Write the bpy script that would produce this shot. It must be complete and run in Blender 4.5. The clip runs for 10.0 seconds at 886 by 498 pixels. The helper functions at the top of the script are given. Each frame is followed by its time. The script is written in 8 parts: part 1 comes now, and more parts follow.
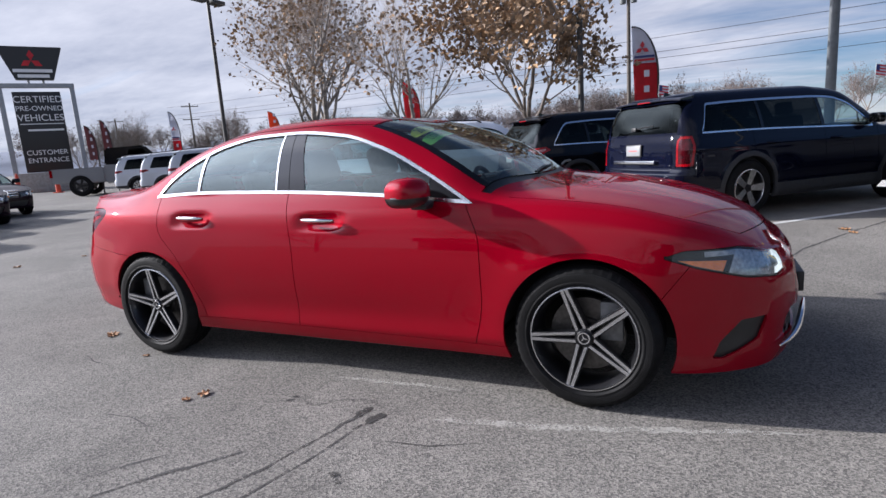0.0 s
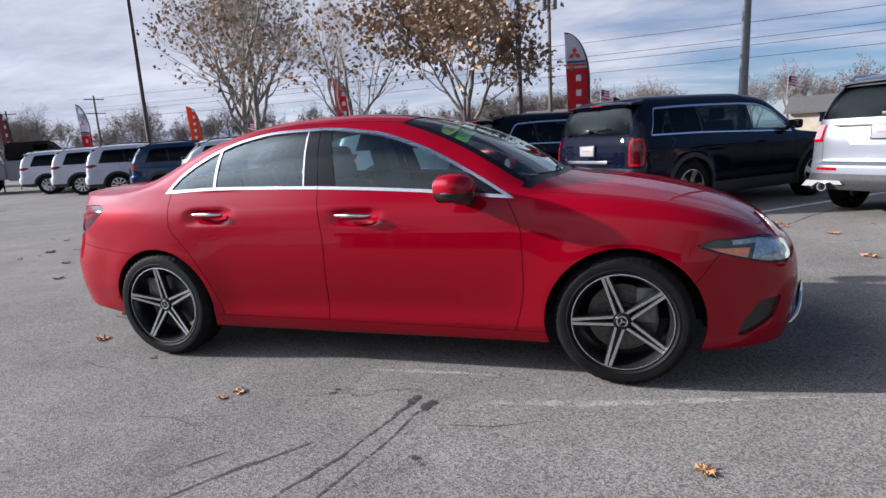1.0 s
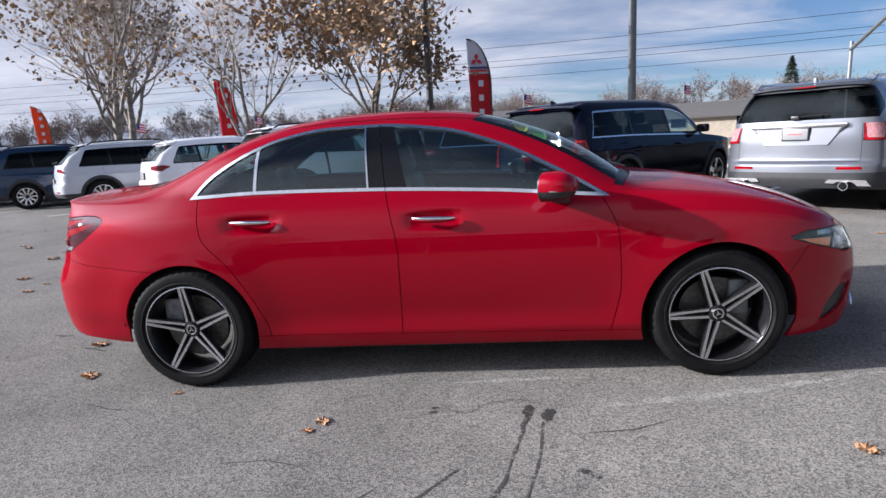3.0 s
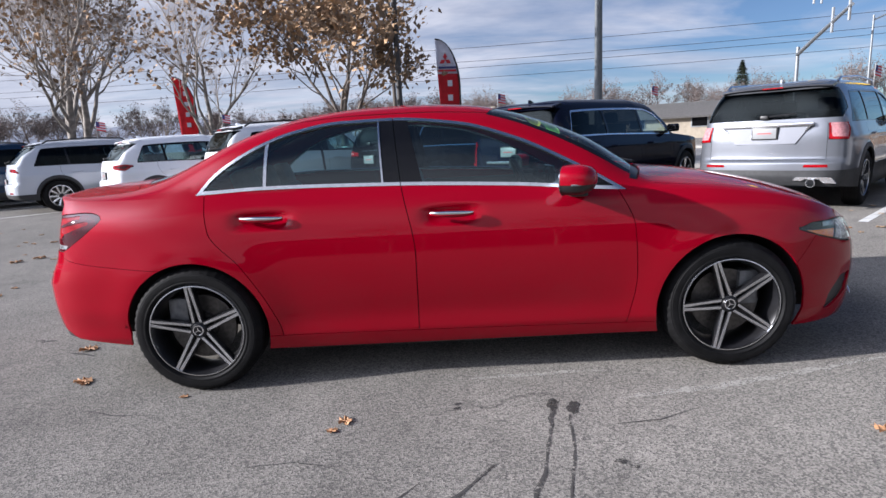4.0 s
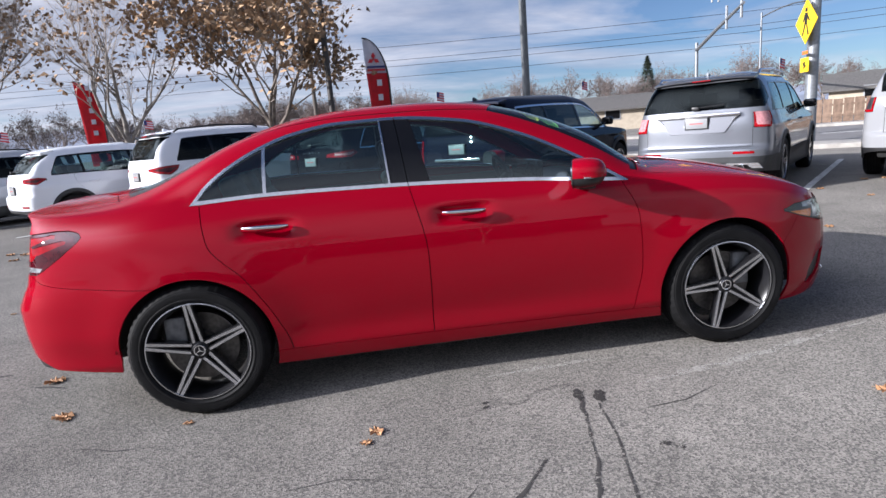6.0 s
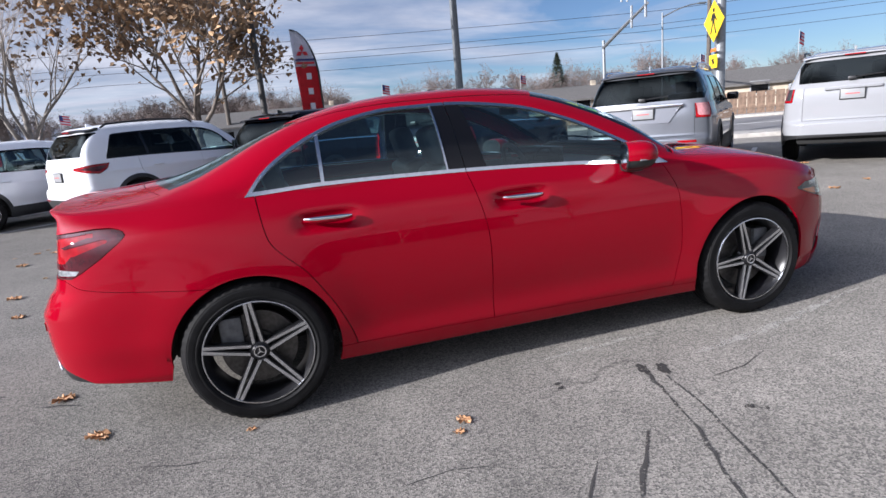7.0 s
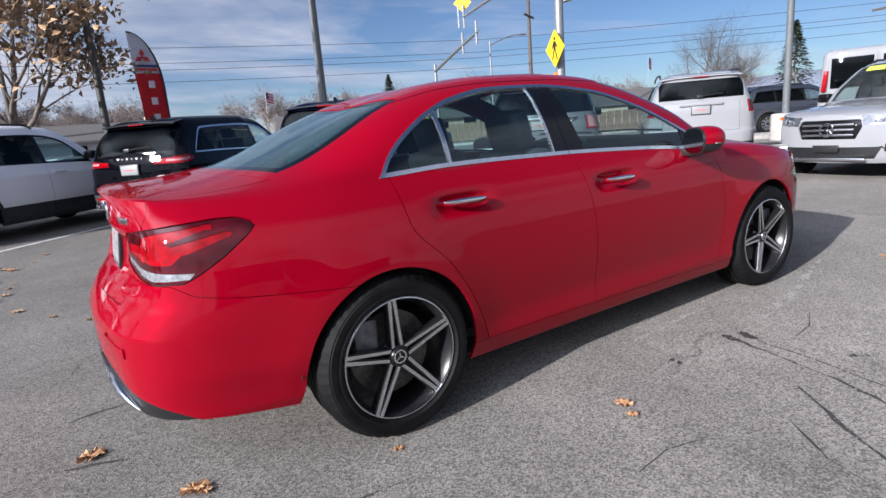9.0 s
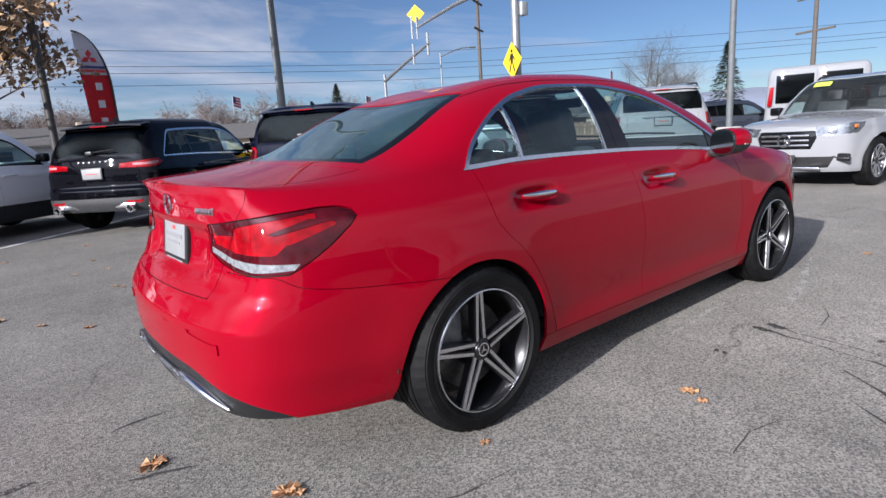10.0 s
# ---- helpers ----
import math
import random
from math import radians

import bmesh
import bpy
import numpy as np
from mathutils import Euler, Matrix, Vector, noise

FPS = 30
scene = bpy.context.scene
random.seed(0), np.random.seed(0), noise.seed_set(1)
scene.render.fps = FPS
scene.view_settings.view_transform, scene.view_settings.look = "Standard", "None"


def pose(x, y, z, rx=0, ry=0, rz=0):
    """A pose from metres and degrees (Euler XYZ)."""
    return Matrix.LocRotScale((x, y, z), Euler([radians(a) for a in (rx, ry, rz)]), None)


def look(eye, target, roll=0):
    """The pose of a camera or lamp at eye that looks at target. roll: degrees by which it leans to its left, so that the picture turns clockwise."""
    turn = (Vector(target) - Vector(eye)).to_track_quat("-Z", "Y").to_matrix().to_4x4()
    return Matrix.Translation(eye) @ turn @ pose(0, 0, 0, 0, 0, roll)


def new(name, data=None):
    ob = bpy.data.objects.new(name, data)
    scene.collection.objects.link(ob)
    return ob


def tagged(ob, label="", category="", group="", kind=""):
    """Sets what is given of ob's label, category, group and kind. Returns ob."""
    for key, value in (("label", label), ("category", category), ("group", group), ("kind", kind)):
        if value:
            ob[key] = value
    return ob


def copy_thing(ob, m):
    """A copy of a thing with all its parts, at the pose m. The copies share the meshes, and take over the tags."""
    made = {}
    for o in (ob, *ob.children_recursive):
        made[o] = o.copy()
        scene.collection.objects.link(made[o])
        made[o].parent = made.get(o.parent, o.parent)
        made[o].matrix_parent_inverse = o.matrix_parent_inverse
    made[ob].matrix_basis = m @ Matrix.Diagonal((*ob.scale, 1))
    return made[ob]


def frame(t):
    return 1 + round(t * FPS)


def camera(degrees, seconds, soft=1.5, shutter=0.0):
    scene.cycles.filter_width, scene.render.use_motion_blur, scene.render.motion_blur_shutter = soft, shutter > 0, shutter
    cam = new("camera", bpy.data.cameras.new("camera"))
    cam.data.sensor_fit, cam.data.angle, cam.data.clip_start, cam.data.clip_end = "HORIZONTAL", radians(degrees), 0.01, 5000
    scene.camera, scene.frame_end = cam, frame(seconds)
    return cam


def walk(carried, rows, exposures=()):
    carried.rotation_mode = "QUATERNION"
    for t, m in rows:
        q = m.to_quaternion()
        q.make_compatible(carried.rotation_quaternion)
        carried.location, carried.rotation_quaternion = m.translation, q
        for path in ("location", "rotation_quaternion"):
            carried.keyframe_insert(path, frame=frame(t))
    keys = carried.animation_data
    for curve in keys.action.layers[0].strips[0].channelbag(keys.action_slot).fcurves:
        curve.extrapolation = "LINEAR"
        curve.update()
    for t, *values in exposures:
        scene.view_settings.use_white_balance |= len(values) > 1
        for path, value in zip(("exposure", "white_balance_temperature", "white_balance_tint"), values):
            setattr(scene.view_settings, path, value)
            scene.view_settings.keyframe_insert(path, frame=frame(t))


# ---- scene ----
cam = camera(76.6, 10.0)
PATH = [
    (0, (1.819, -3.289, 1.215), (0.991, -1.505, 0.855), -3.9),
    (0.5, (1.569, -3.496, 1.242), (0.863, -1.662, 0.873), -3.6),
    (1, (1.308, -3.615, 1.24), (0.734, -1.736, 0.862), -3.2),
    (1.5, (1.019, -3.637, 1.234), (0.561, -1.724, 0.873), -2.9),
    (2, (0.725, -3.688, 1.25), (0.382, -1.752, 0.886), -2.7),
    (2.5, (0.463, -3.674, 1.252), (0.228, -1.726, 0.868), -2.8),
    (2.7, (0.362, -3.649, 1.263), (0.161, -1.696, 0.878), -3.0),
    (3.8, (-0.041, -3.629, 1.229), (-0.077, -1.667, 0.844), -3.0),
    (4, (-0.063, -3.625, 1.237), (-0.08, -1.663, 0.848), -3.0),
    (4.5, (-0.1, -3.614, 1.234), (-0.078, -1.653, 0.841), -3.2),
    (5, (-0.126, -3.623, 1.236), (-0.056, -1.664, 0.839), -3.6),
    (5.5, (-0.245, -3.628, 1.246), (-0.107, -1.674, 0.84), -4.3),
    (6, (-0.489, -3.556, 1.259), (-0.246, -1.613, 0.85), -4.8),
    (6.2, (-0.618, -3.539, 1.267), (-0.328, -1.604, 0.852), -4.9),
    (7.3, (-1.37, -3.305, 1.268), (-0.75, -1.458, 0.819), -5.3),
    (7.5, (-1.493, -3.246, 1.268), (-0.813, -1.419, 0.823), -5.3),
    (8, (-1.851, -3.115, 1.273), (-1.032, -1.347, 0.822), -5.1),
    (8.5, (-2.095, -2.88, 1.235), (-1.146, -1.175, 0.798), -4.8),
    (9, (-2.316, -2.693, 1.19), (-1.246, -1.059, 0.762), -4.6),
    (9.5, (-2.585, -2.562, 1.177), (-1.423, -0.991, 0.749), -4.3),
    (10, (-2.748, -2.379, 1.157), (-1.515, -0.856, 0.752), -3.8),
]
walk(cam, [(t, look(eye, target, roll)) for t, eye, target, roll in PATH], exposures=[(0, .95, 6050, 13), (7, .98, 6050, 13), (10, .82, 6050, 13)])

# ---- world and sun ----
SUN_EL, SUN_AZ = 20.5, 190.0          # degrees; azimuth counter-clockwise from +x, towards the sun
world = bpy.data.worlds.new("sky")
scene.world = world
world.use_nodes = True


def build_sky():
    nt = world.node_tree
    nt.nodes.clear()
    out = nt.nodes.new("ShaderNodeOutputWorld")
    bg = nt.nodes.new("ShaderNodeBackground")
    sky = nt.nodes.new("ShaderNodeTexSky")
    sky.sky_type = "NISHITA"
    sky.sun_disc = False
    sky.sun_elevation = radians(SUN_EL)
    sky.sun_rotation = radians(90 - SUN_AZ)
    sky.altitude = 1300
    sky.dust_density = 0.2
    sky.ozone_density = 2.0
    tc = nt.nodes.new("ShaderNodeTexCoord")
    sep = nt.nodes.new("ShaderNodeSeparateXYZ")
    nt.links.new(tc.outputs["Generated"], sep.inputs[0])
    # clouds laid on a flat layer high above: direction divided by its height
    zc = nt.nodes.new("ShaderNodeMath"); zc.operation = "MAXIMUM"; zc.inputs[1].default_value = 0.0
    nt.links.new(sep.outputs["Z"], zc.inputs[0])
    za = nt.nodes.new("ShaderNodeMath"); za.operation = "ADD"; za.inputs[1].default_value = 0.12
    nt.links.new(zc.outputs[0], za.inputs[0])
    dx = nt.nodes.new("ShaderNodeMath"); dx.operation = "DIVIDE"
    dy = nt.nodes.new("ShaderNodeMath"); dy.operation = "DIVIDE"
    nt.links.new(sep.outputs["X"], dx.inputs[0]); nt.links.new(za.outputs[0], dx.inputs[1])
    nt.links.new(sep.outputs["Y"], dy.inputs[0]); nt.links.new(za.outputs[0], dy.inputs[1])
    comb = nt.nodes.new("ShaderNodeCombineXYZ")
    nt.links.new(dx.outputs[0], comb.inputs[0]); nt.links.new(dy.outputs[0], comb.inputs[1])
    mp = nt.nodes.new("ShaderNodeMapping")
    mp.inputs["Rotation"].default_value = (0, 0, radians(25))
    mp.inputs["Scale"].default_value = (0.42, 0.75, 1)
    nt.links.new(comb.outputs[0], mp.inputs[0])
    nz = nt.nodes.new("ShaderNodeTexNoise")
    nz.inputs["Scale"].default_value = 1.25; nz.inputs["Detail"].default_value = 8; nz.inputs["Roughness"].default_value = 0.58
    nz.inputs["Distortion"].default_value = 0.6
    nt.links.new(mp.outputs[0], nz.inputs["Vector"])
    # more cloud towards -x, the side of the sun
    bias = nt.nodes.new("ShaderNodeMapRange")
    bias.inputs["From Min"].default_value = 0.9; bias.inputs["From Max"].default_value = -0.8
    bias.inputs["To Min"].default_value = -0.15; bias.inputs["To Max"].default_value = 0.30
    nt.links.new(sep.outputs["X"], bias.inputs["Value"])
    ad = nt.nodes.new("ShaderNodeMath"); ad.operation = "ADD"
    nt.links.new(nz.outputs["Fac"], ad.inputs[0]); nt.links.new(bias.outputs[0], ad.inputs[1])
    # a fuller bank of cloud in the south, towards -y
    south = nt.nodes.new("ShaderNodeMapRange"); south.interpolation_type = "SMOOTHSTEP"
    south.inputs["From Min"].default_value = 0.0; south.inputs["From Max"].default_value = -0.6
    south.inputs["To Min"].default_value = 0.0; south.inputs["To Max"].default_value = 0.22
    nt.links.new(sep.outputs["Y"], south.inputs["Value"])
    sb = nt.nodes.new("ShaderNodeMath"); sb.operation = "ADD"
    nt.links.new(ad.outputs[0], sb.inputs[0]); nt.links.new(south.outputs[0], sb.inputs[1])
    ad = sb
    # the sky clears overhead
    zen = nt.nodes.new("ShaderNodeMapRange"); zen.interpolation_type = "SMOOTHSTEP"
    zen.inputs["From Min"].default_value = 0.42; zen.inputs["From Max"].default_value = 0.8
    zen.inputs["To Min"].default_value = 0.0; zen.inputs["To Max"].default_value = 0.5
    nt.links.new(sep.outputs["Z"], zen.inputs["Value"])
    az = nt.nodes.new("ShaderNodeMath"); az.operation = "SUBTRACT"
    nt.links.new(ad.outputs[0], az.inputs[0]); nt.links.new(zen.outputs[0], az.inputs[1])
    ramp = nt.nodes.new("ShaderNodeValToRGB")
    ramp.color_ramp.elements[0].position = 0.41; ramp.color_ramp.elements[0].color = (0.04, 0.04, 0.04, 1)
    ramp.color_ramp.elements[1].position = 0.70; ramp.color_ramp.elements[1].color = (0.92, 0.92, 0.92, 1)
    nt.links.new(az.outputs[0], ramp.inputs[0])
    mix = nt.nodes.new("ShaderNodeMixRGB")
    # thin cloud scatters forwards: it is brighter towards the sun
    dt = nt.nodes.new("ShaderNodeVectorMath"); dt.operation = "DOT_PRODUCT"
    dt.inputs[1].default_value = (math.cos(radians(SUN_AZ)) * math.cos(radians(SUN_EL)), math.sin(radians(SUN_AZ)) * math.cos(radians(SUN_EL)), math.sin(radians(SUN_EL)))
    nt.links.new(tc.outputs["Generated"], dt.inputs[0])
    gr = nt.nodes.new("ShaderNodeMapRange"); gr.interpolation_type = "SMOOTHSTEP"
    gr.inputs["From Min"].default_value = 0.70; gr.inputs["From Max"].default_value = 0.94
    gr.inputs["To Min"].default_value = 0.0; gr.inputs["To Max"].default_value = 7.5
    nt.links.new(dt.outputs["Value"], gr.inputs["Value"])
    # the haze low down dims it, the thin cloud higher up glows
    hz = nt.nodes.new("ShaderNodeMapRange"); hz.interpolation_type = "SMOOTHSTEP"
    hz.inputs["From Min"].default_value = 0.22; hz.inputs["From Max"].default_value = 0.55
    hz.inputs["To Min"].default_value = 0.02; hz.inputs["To Max"].default_value = 1.0
    nt.links.new(sep.outputs["Z"], hz.inputs["Value"])
    gl = nt.nodes.new("ShaderNodeMath"); gl.operation = "MULTIPLY_ADD"; gl.inputs[2].default_value = 1.0
    nt.links.new(gr.outputs[0], gl.inputs[0]); nt.links.new(hz.outputs[0], gl.inputs[1])
    cl = nt.nodes.new("ShaderNodeVectorMath"); cl.operation = "SCALE"
    # the clouds' own grey folds
    fold = nt.nodes.new("ShaderNodeTexNoise")
    fold.inputs["Scale"].default_value = 2.1; fold.inputs["Detail"].default_value = 7; fold.inputs["Roughness"].default_value = 0.62
    nt.links.new(mp.outputs[0], fold.inputs["Vector"])
    tone = nt.nodes.new("ShaderNodeValToRGB")
    tone.color_ramp.elements[0].position = 0.34; tone.color_ramp.elements[0].color = (6.6, 6.9, 8.1, 1)
    tone.color_ramp.elements[1].position = 0.64; tone.color_ramp.elements[1].color = (10.8, 10.8, 11.6, 1)
    nt.links.new(fold.outputs["Fac"], tone.inputs[0])
    nt.links.new(tone.outputs[0], cl.inputs[0])
    nt.links.new(gl.outputs[0], cl.inputs["Scale"])
    nt.links.new(cl.outputs[0], mix.inputs["Color2"])
    # a thin veil of high cloud round the sun
    veil = nt.nodes.new("ShaderNodeMapRange"); veil.interpolation_type = "SMOOTHSTEP"
    veil.inputs["From Min"].default_value = 0.66; veil.inputs["From Max"].default_value = 0.88
    veil.inputs["To Min"].default_value = 0.0; veil.inputs["To Max"].default_value = 0.9
    nt.links.new(dt.outputs["Value"], veil.inputs["Value"])
    high = nt.nodes.new("ShaderNodeMath"); high.operation = "MULTIPLY"
    nt.links.new(veil.outputs[0], high.inputs[0]); nt.links.new(hz.outputs[0], high.inputs[1])
    cover = nt.nodes.new("ShaderNodeMath"); cover.operation = "MAXIMUM"
    nt.links.new(ramp.outputs[0], cover.inputs[0]); nt.links.new(high.outputs[0], cover.inputs[1])
    nt.links.new(cover.outputs[0], mix.inputs["Fac"])
    blue = nt.nodes.new("ShaderNodeMixRGB"); blue.blend_type = "MULTIPLY"; blue.inputs["Fac"].default_value = 1.0
    blue.inputs["Color2"].default_value = (0.90, 1.05, 1.26, 1)
    nt.links.new(sky.outputs[0], blue.inputs["Color1"])
    nt.links.new(blue.outputs[0], mix.inputs["Color1"])
    nt.links.new(mix.outputs[0], bg.inputs["Color"])
    bg.inputs["Strength"].default_value = 0.039
    nt.links.new(bg.outputs[0], out.inputs[0])


build_sky()
sun = new("sun", bpy.data.lights.new("sun", "SUN"))
sun.data.energy = 4.9
sun.data.angle = radians(0.6)
sun.data.color = (1.0, 0.95, 0.89)
_sd = Vector((math.cos(radians(SUN_AZ)) * math.cos(radians(SUN_EL)), math.sin(radians(SUN_AZ)) * math.cos(radians(SUN_EL)), math.sin(radians(SUN_EL))))
sun.matrix_world = look(_sd * 60, (0, 0, 0))

# ---- materials ----


def nodes(name):
    m = bpy.data.materials.new(name)
    m.use_nodes = True
    return m, m.node_tree, m.node_tree.nodes["Principled BSDF"]


def simple(name, color, rough=0.5, metal=0.0, coat=0.0, noise_amt=0.0, noise_scale=20.0, bump=0.0, bump_scale=60.0, spec=0.5):
    """A principled material with a little colour variation and relief in object space."""
    m, nt, p = nodes(name)
    p.inputs["Base Color"].default_value = (*color, 1)
    p.inputs["Roughness"].default_value = rough
    p.inputs["Metallic"].default_value = metal
    p.inputs["Coat Weight"].default_value = coat
    p.inputs["Coat Roughness"].default_value = 0.03
    p.inputs["Specular IOR Level"].default_value = spec
    tc = nt.nodes.new("ShaderNodeTexCoord")
    if noise_amt:
        n = nt.nodes.new("ShaderNodeTexNoise")
        n.inputs["Scale"].default_value = noise_scale
        n.inputs["Detail"].default_value = 5
        nt.links.new(tc.outputs["Object"], n.inputs["Vector"])
        r = nt.nodes.new("ShaderNodeValToRGB")
        lo = [max(0, c * (1 - noise_amt)) for c in color]
        hi = [min(1, c * (1 + noise_amt)) for c in color]
        r.color_ramp.elements[0].position, r.color_ramp.elements[1].position = 0.3, 0.7
        r.color_ramp.elements[0].color, r.color_ramp.elements[1].color = (*lo, 1), (*hi, 1)
        nt.links.new(n.outputs["Fac"], r.inputs[0])
        nt.links.new(r.outputs[0], p.inputs["Base Color"])
    if bump:
        n2 = nt.nodes.new("ShaderNodeTexNoise")
        n2.inputs["Scale"].default_value = bump_scale
        n2.inputs["Detail"].default_value = 4
        nt.links.new(tc.outputs["Object"], n2.inputs["Vector"])
        b = nt.nodes.new("ShaderNodeBump")
        b.inputs["Strength"].default_value = bump
        b.inputs["Distance"].default_value = 0.004
        nt.links.new(n2.outputs["Fac"], b.inputs["Height"])
        nt.links.new(b.outputs[0], p.inputs["Normal"])
    return m


def car_paint(name, color, metal=0.35, rough=0.38, dust=0.12, dust_color=(0.42, 0.38, 0.35), coat_ior=1.5, coat=1.0):
    """Clear-coated paint with fine flakes and a thin film of road dust."""
    m, nt, p = nodes(name)
    tc = nt.nodes.new("ShaderNodeTexCoord")
    n = nt.nodes.new("ShaderNodeTexNoise")
    n.inputs["Scale"].default_value = 2.6; n.inputs["Detail"].default_value = 7; n.inputs["Roughness"].default_value = 0.65
    nt.links.new(tc.outputs["Object"], n.inputs["Vector"])
    n2 = nt.nodes.new("ShaderNodeTexNoise")
    n2.inputs["Scale"].default_value = 160; n2.inputs["Detail"].default_value = 2
    nt.links.new(tc.outputs["Object"], n2.inputs["Vector"])
    mul = nt.nodes.new("ShaderNodeMath"); mul.operation = "MULTIPLY"
    nt.links.new(n.outputs["Fac"], mul.inputs[0]); nt.links.new(n2.outputs["Fac"], mul.inputs[1])
    mr = nt.nodes.new("ShaderNodeMapRange")
    mr.inputs["From Min"].default_value = 0.17; mr.inputs["From Max"].default_value = 0.45
    mr.inputs["To Min"].default_value = 0.0; mr.inputs["To Max"].default_value = dust
    nt.links.new(mul.outputs[0], mr.inputs["Value"])
    mix = nt.nodes.new("ShaderNodeMixRGB")
    mix.inputs["Color1"].default_value = (*color, 1)
    mix.inputs["Color2"].default_value = (*dust_color, 1)
    nt.links.new(mr.outputs[0], mix.inputs["Fac"])
    nt.links.new(mix.outputs[0], p.inputs["Base Color"])
    p.inputs["Metallic"].default_value = metal
    p.inputs["Roughness"].default_value = rough
    p.inputs["Coat Weight"].default_value = coat
    p.inputs["Coat IOR"].default_value = coat_ior
    p.inputs["Specular IOR Level"].default_value = 0.0
    cr = nt.nodes.new("ShaderNodeMapRange")
    cr.inputs["From Min"].default_value = 0.15; cr.inputs["From Max"].default_value = 0.45
    cr.inputs["To Min"].default_value = 0.006; cr.inputs["To Max"].default_value = 0.04
    nt.links.new(mul.outputs[0], cr.inputs["Value"])
    nt.links.new(cr.outputs[0], p.inputs["Coat Roughness"])
    return m


def glass(name, tint, rough=0.0, ior=1.5, film=0.0, film_color=(0.5, 0.55, 0.54)):
    """A thin pane: clear tinted light through it, gloss by the angle."""
    m = bpy.data.materials.new(name)
    m.use_nodes = True
    nt = m.node_tree
    nt.nodes.clear()
    out = nt.nodes.new("ShaderNodeOutputMaterial")
    tr = nt.nodes.new("ShaderNodeBsdfTransparent"); tr.inputs[0].default_value = (*tint, 1)
    gl = nt.nodes.new("ShaderNodeBsdfGlossy"); gl.inputs["Roughness"].default_value = rough
    gl.inputs["Color"].default_value = (0.86, 0.98, 0.96, 1)
    f0 = ((ior - 1) / (ior + 1)) ** 2
    lw = nt.nodes.new("ShaderNodeLayerWeight"); lw.inputs["Blend"].default_value = 0.5
    pw = nt.nodes.new("ShaderNodeMath"); pw.operation = "POWER"; pw.inputs[1].default_value = 5.0
    nt.links.new(lw.outputs["Facing"], pw.inputs[0])
    fr = nt.nodes.new("ShaderNodeMath"); fr.operation = "MULTIPLY_ADD"; fr.inputs[1].default_value = 1 - f0; fr.inputs[2].default_value = f0
    nt.links.new(pw.outputs[0], fr.inputs[0])
    mx = nt.nodes.new("ShaderNodeMixShader")
    nt.links.new(fr.outputs[0], mx.inputs[0])
    if film:
        # a thin uneven diffuse layer of film_color over the pane
        tc = nt.nodes.new("ShaderNodeTexCoord")
        nz = nt.nodes.new("ShaderNodeTexNoise"); nz.inputs["Scale"].default_value = 3.5; nz.inputs["Detail"].default_value = 6
        nt.links.new(tc.outputs["Object"], nz.inputs["Vector"])
        mr = nt.nodes.new("ShaderNodeMapRange"); mr.inputs["From Min"].default_value = .3; mr.inputs["From Max"].default_value = .7
        mr.inputs["To Min"].default_value = film * .7; mr.inputs["To Max"].default_value = film * 1.3
        nt.links.new(nz.outputs["Fac"], mr.inputs["Value"])
        df = nt.nodes.new("ShaderNodeBsdfDiffuse"); df.inputs[0].default_value = (*film_color, 1)
        m2 = nt.nodes.new("ShaderNodeMixShader")
        nt.links.new(mr.outputs[0], m2.inputs[0]); nt.links.new(tr.outputs[0], m2.inputs[1]); nt.links.new(df.outputs[0], m2.inputs[2])
        nt.links.new(m2.outputs[0], mx.inputs[1])
    else:
        nt.links.new(tr.outputs[0], mx.inputs[1])
    nt.links.new(gl.outputs[0], mx.inputs[2])
    nt.links.new(mx.outputs[0], out.inputs[0])
    return m


RED = car_paint("red_paint", (0.25, 0.0002, 0.0095), metal=0.10, rough=0.42, dust=0.002, dust_color=(0.55, 0.36, 0.34), coat_ior=1.45, coat=0.72)
NAVY = car_paint("navy_paint", (0.003, 0.004, 0.012), metal=0.0, dust=0.002, coat=0.55)
BLACKP = car_paint("black_paint", (0.0025, 0.0025, 0.004), metal=0.0, dust=0.002, coat=0.55)
SILVER = car_paint("silver_paint", (0.15, 0.16, 0.18), metal=0.55, rough=0.38, dust=0.05)
# darker copy of the silver: shade painted for the hollow round the plate
SILVER_SHADE = car_paint("shaded_silver_paint", (0.11, 0.115, 0.13), metal=0.5, rough=0.38, dust=0.05)
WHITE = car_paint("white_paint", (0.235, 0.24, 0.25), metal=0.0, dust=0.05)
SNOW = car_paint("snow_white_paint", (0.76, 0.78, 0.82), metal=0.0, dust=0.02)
GREYP = car_paint("slate_grey_paint", (0.03, 0.036, 0.05), metal=0.3, dust=0.03)
PEARL = car_paint("pale_silver_paint", (0.50, 0.53, 0.58), metal=0.1, dust=0.05)
BLUEP = car_paint("blue_paint", (0.012, 0.035, 0.08), metal=0.3, dust=0.02)
MAROON = car_paint("dark_maroon_paint", (0.012, 0.004, 0.010), metal=0.0, dust=0.003, coat=0.5)
TRIM = simple("black_trim", (0.012, 0.012, 0.013), 0.42, noise_amt=0.3, noise_scale=30)
GLOSSBLACK = simple("gloss_black", (0.005, 0.005, 0.006), 0.10, coat=0.0, spec=0.38)
CLADDING = simple("grey_plastic", (0.020, 0.021, 0.023), 0.55, noise_amt=0.25, noise_scale=25, bump=0.15, bump_scale=400)
CHROME = simple("chrome", (0.82, 0.83, 0.85), 0.10, metal=1.0, noise_amt=0.05)
SATIN = simple("satin_metal", (0.78, 0.78, 0.79), 0.22, metal=1.0, noise_amt=0.08, noise_scale=40)
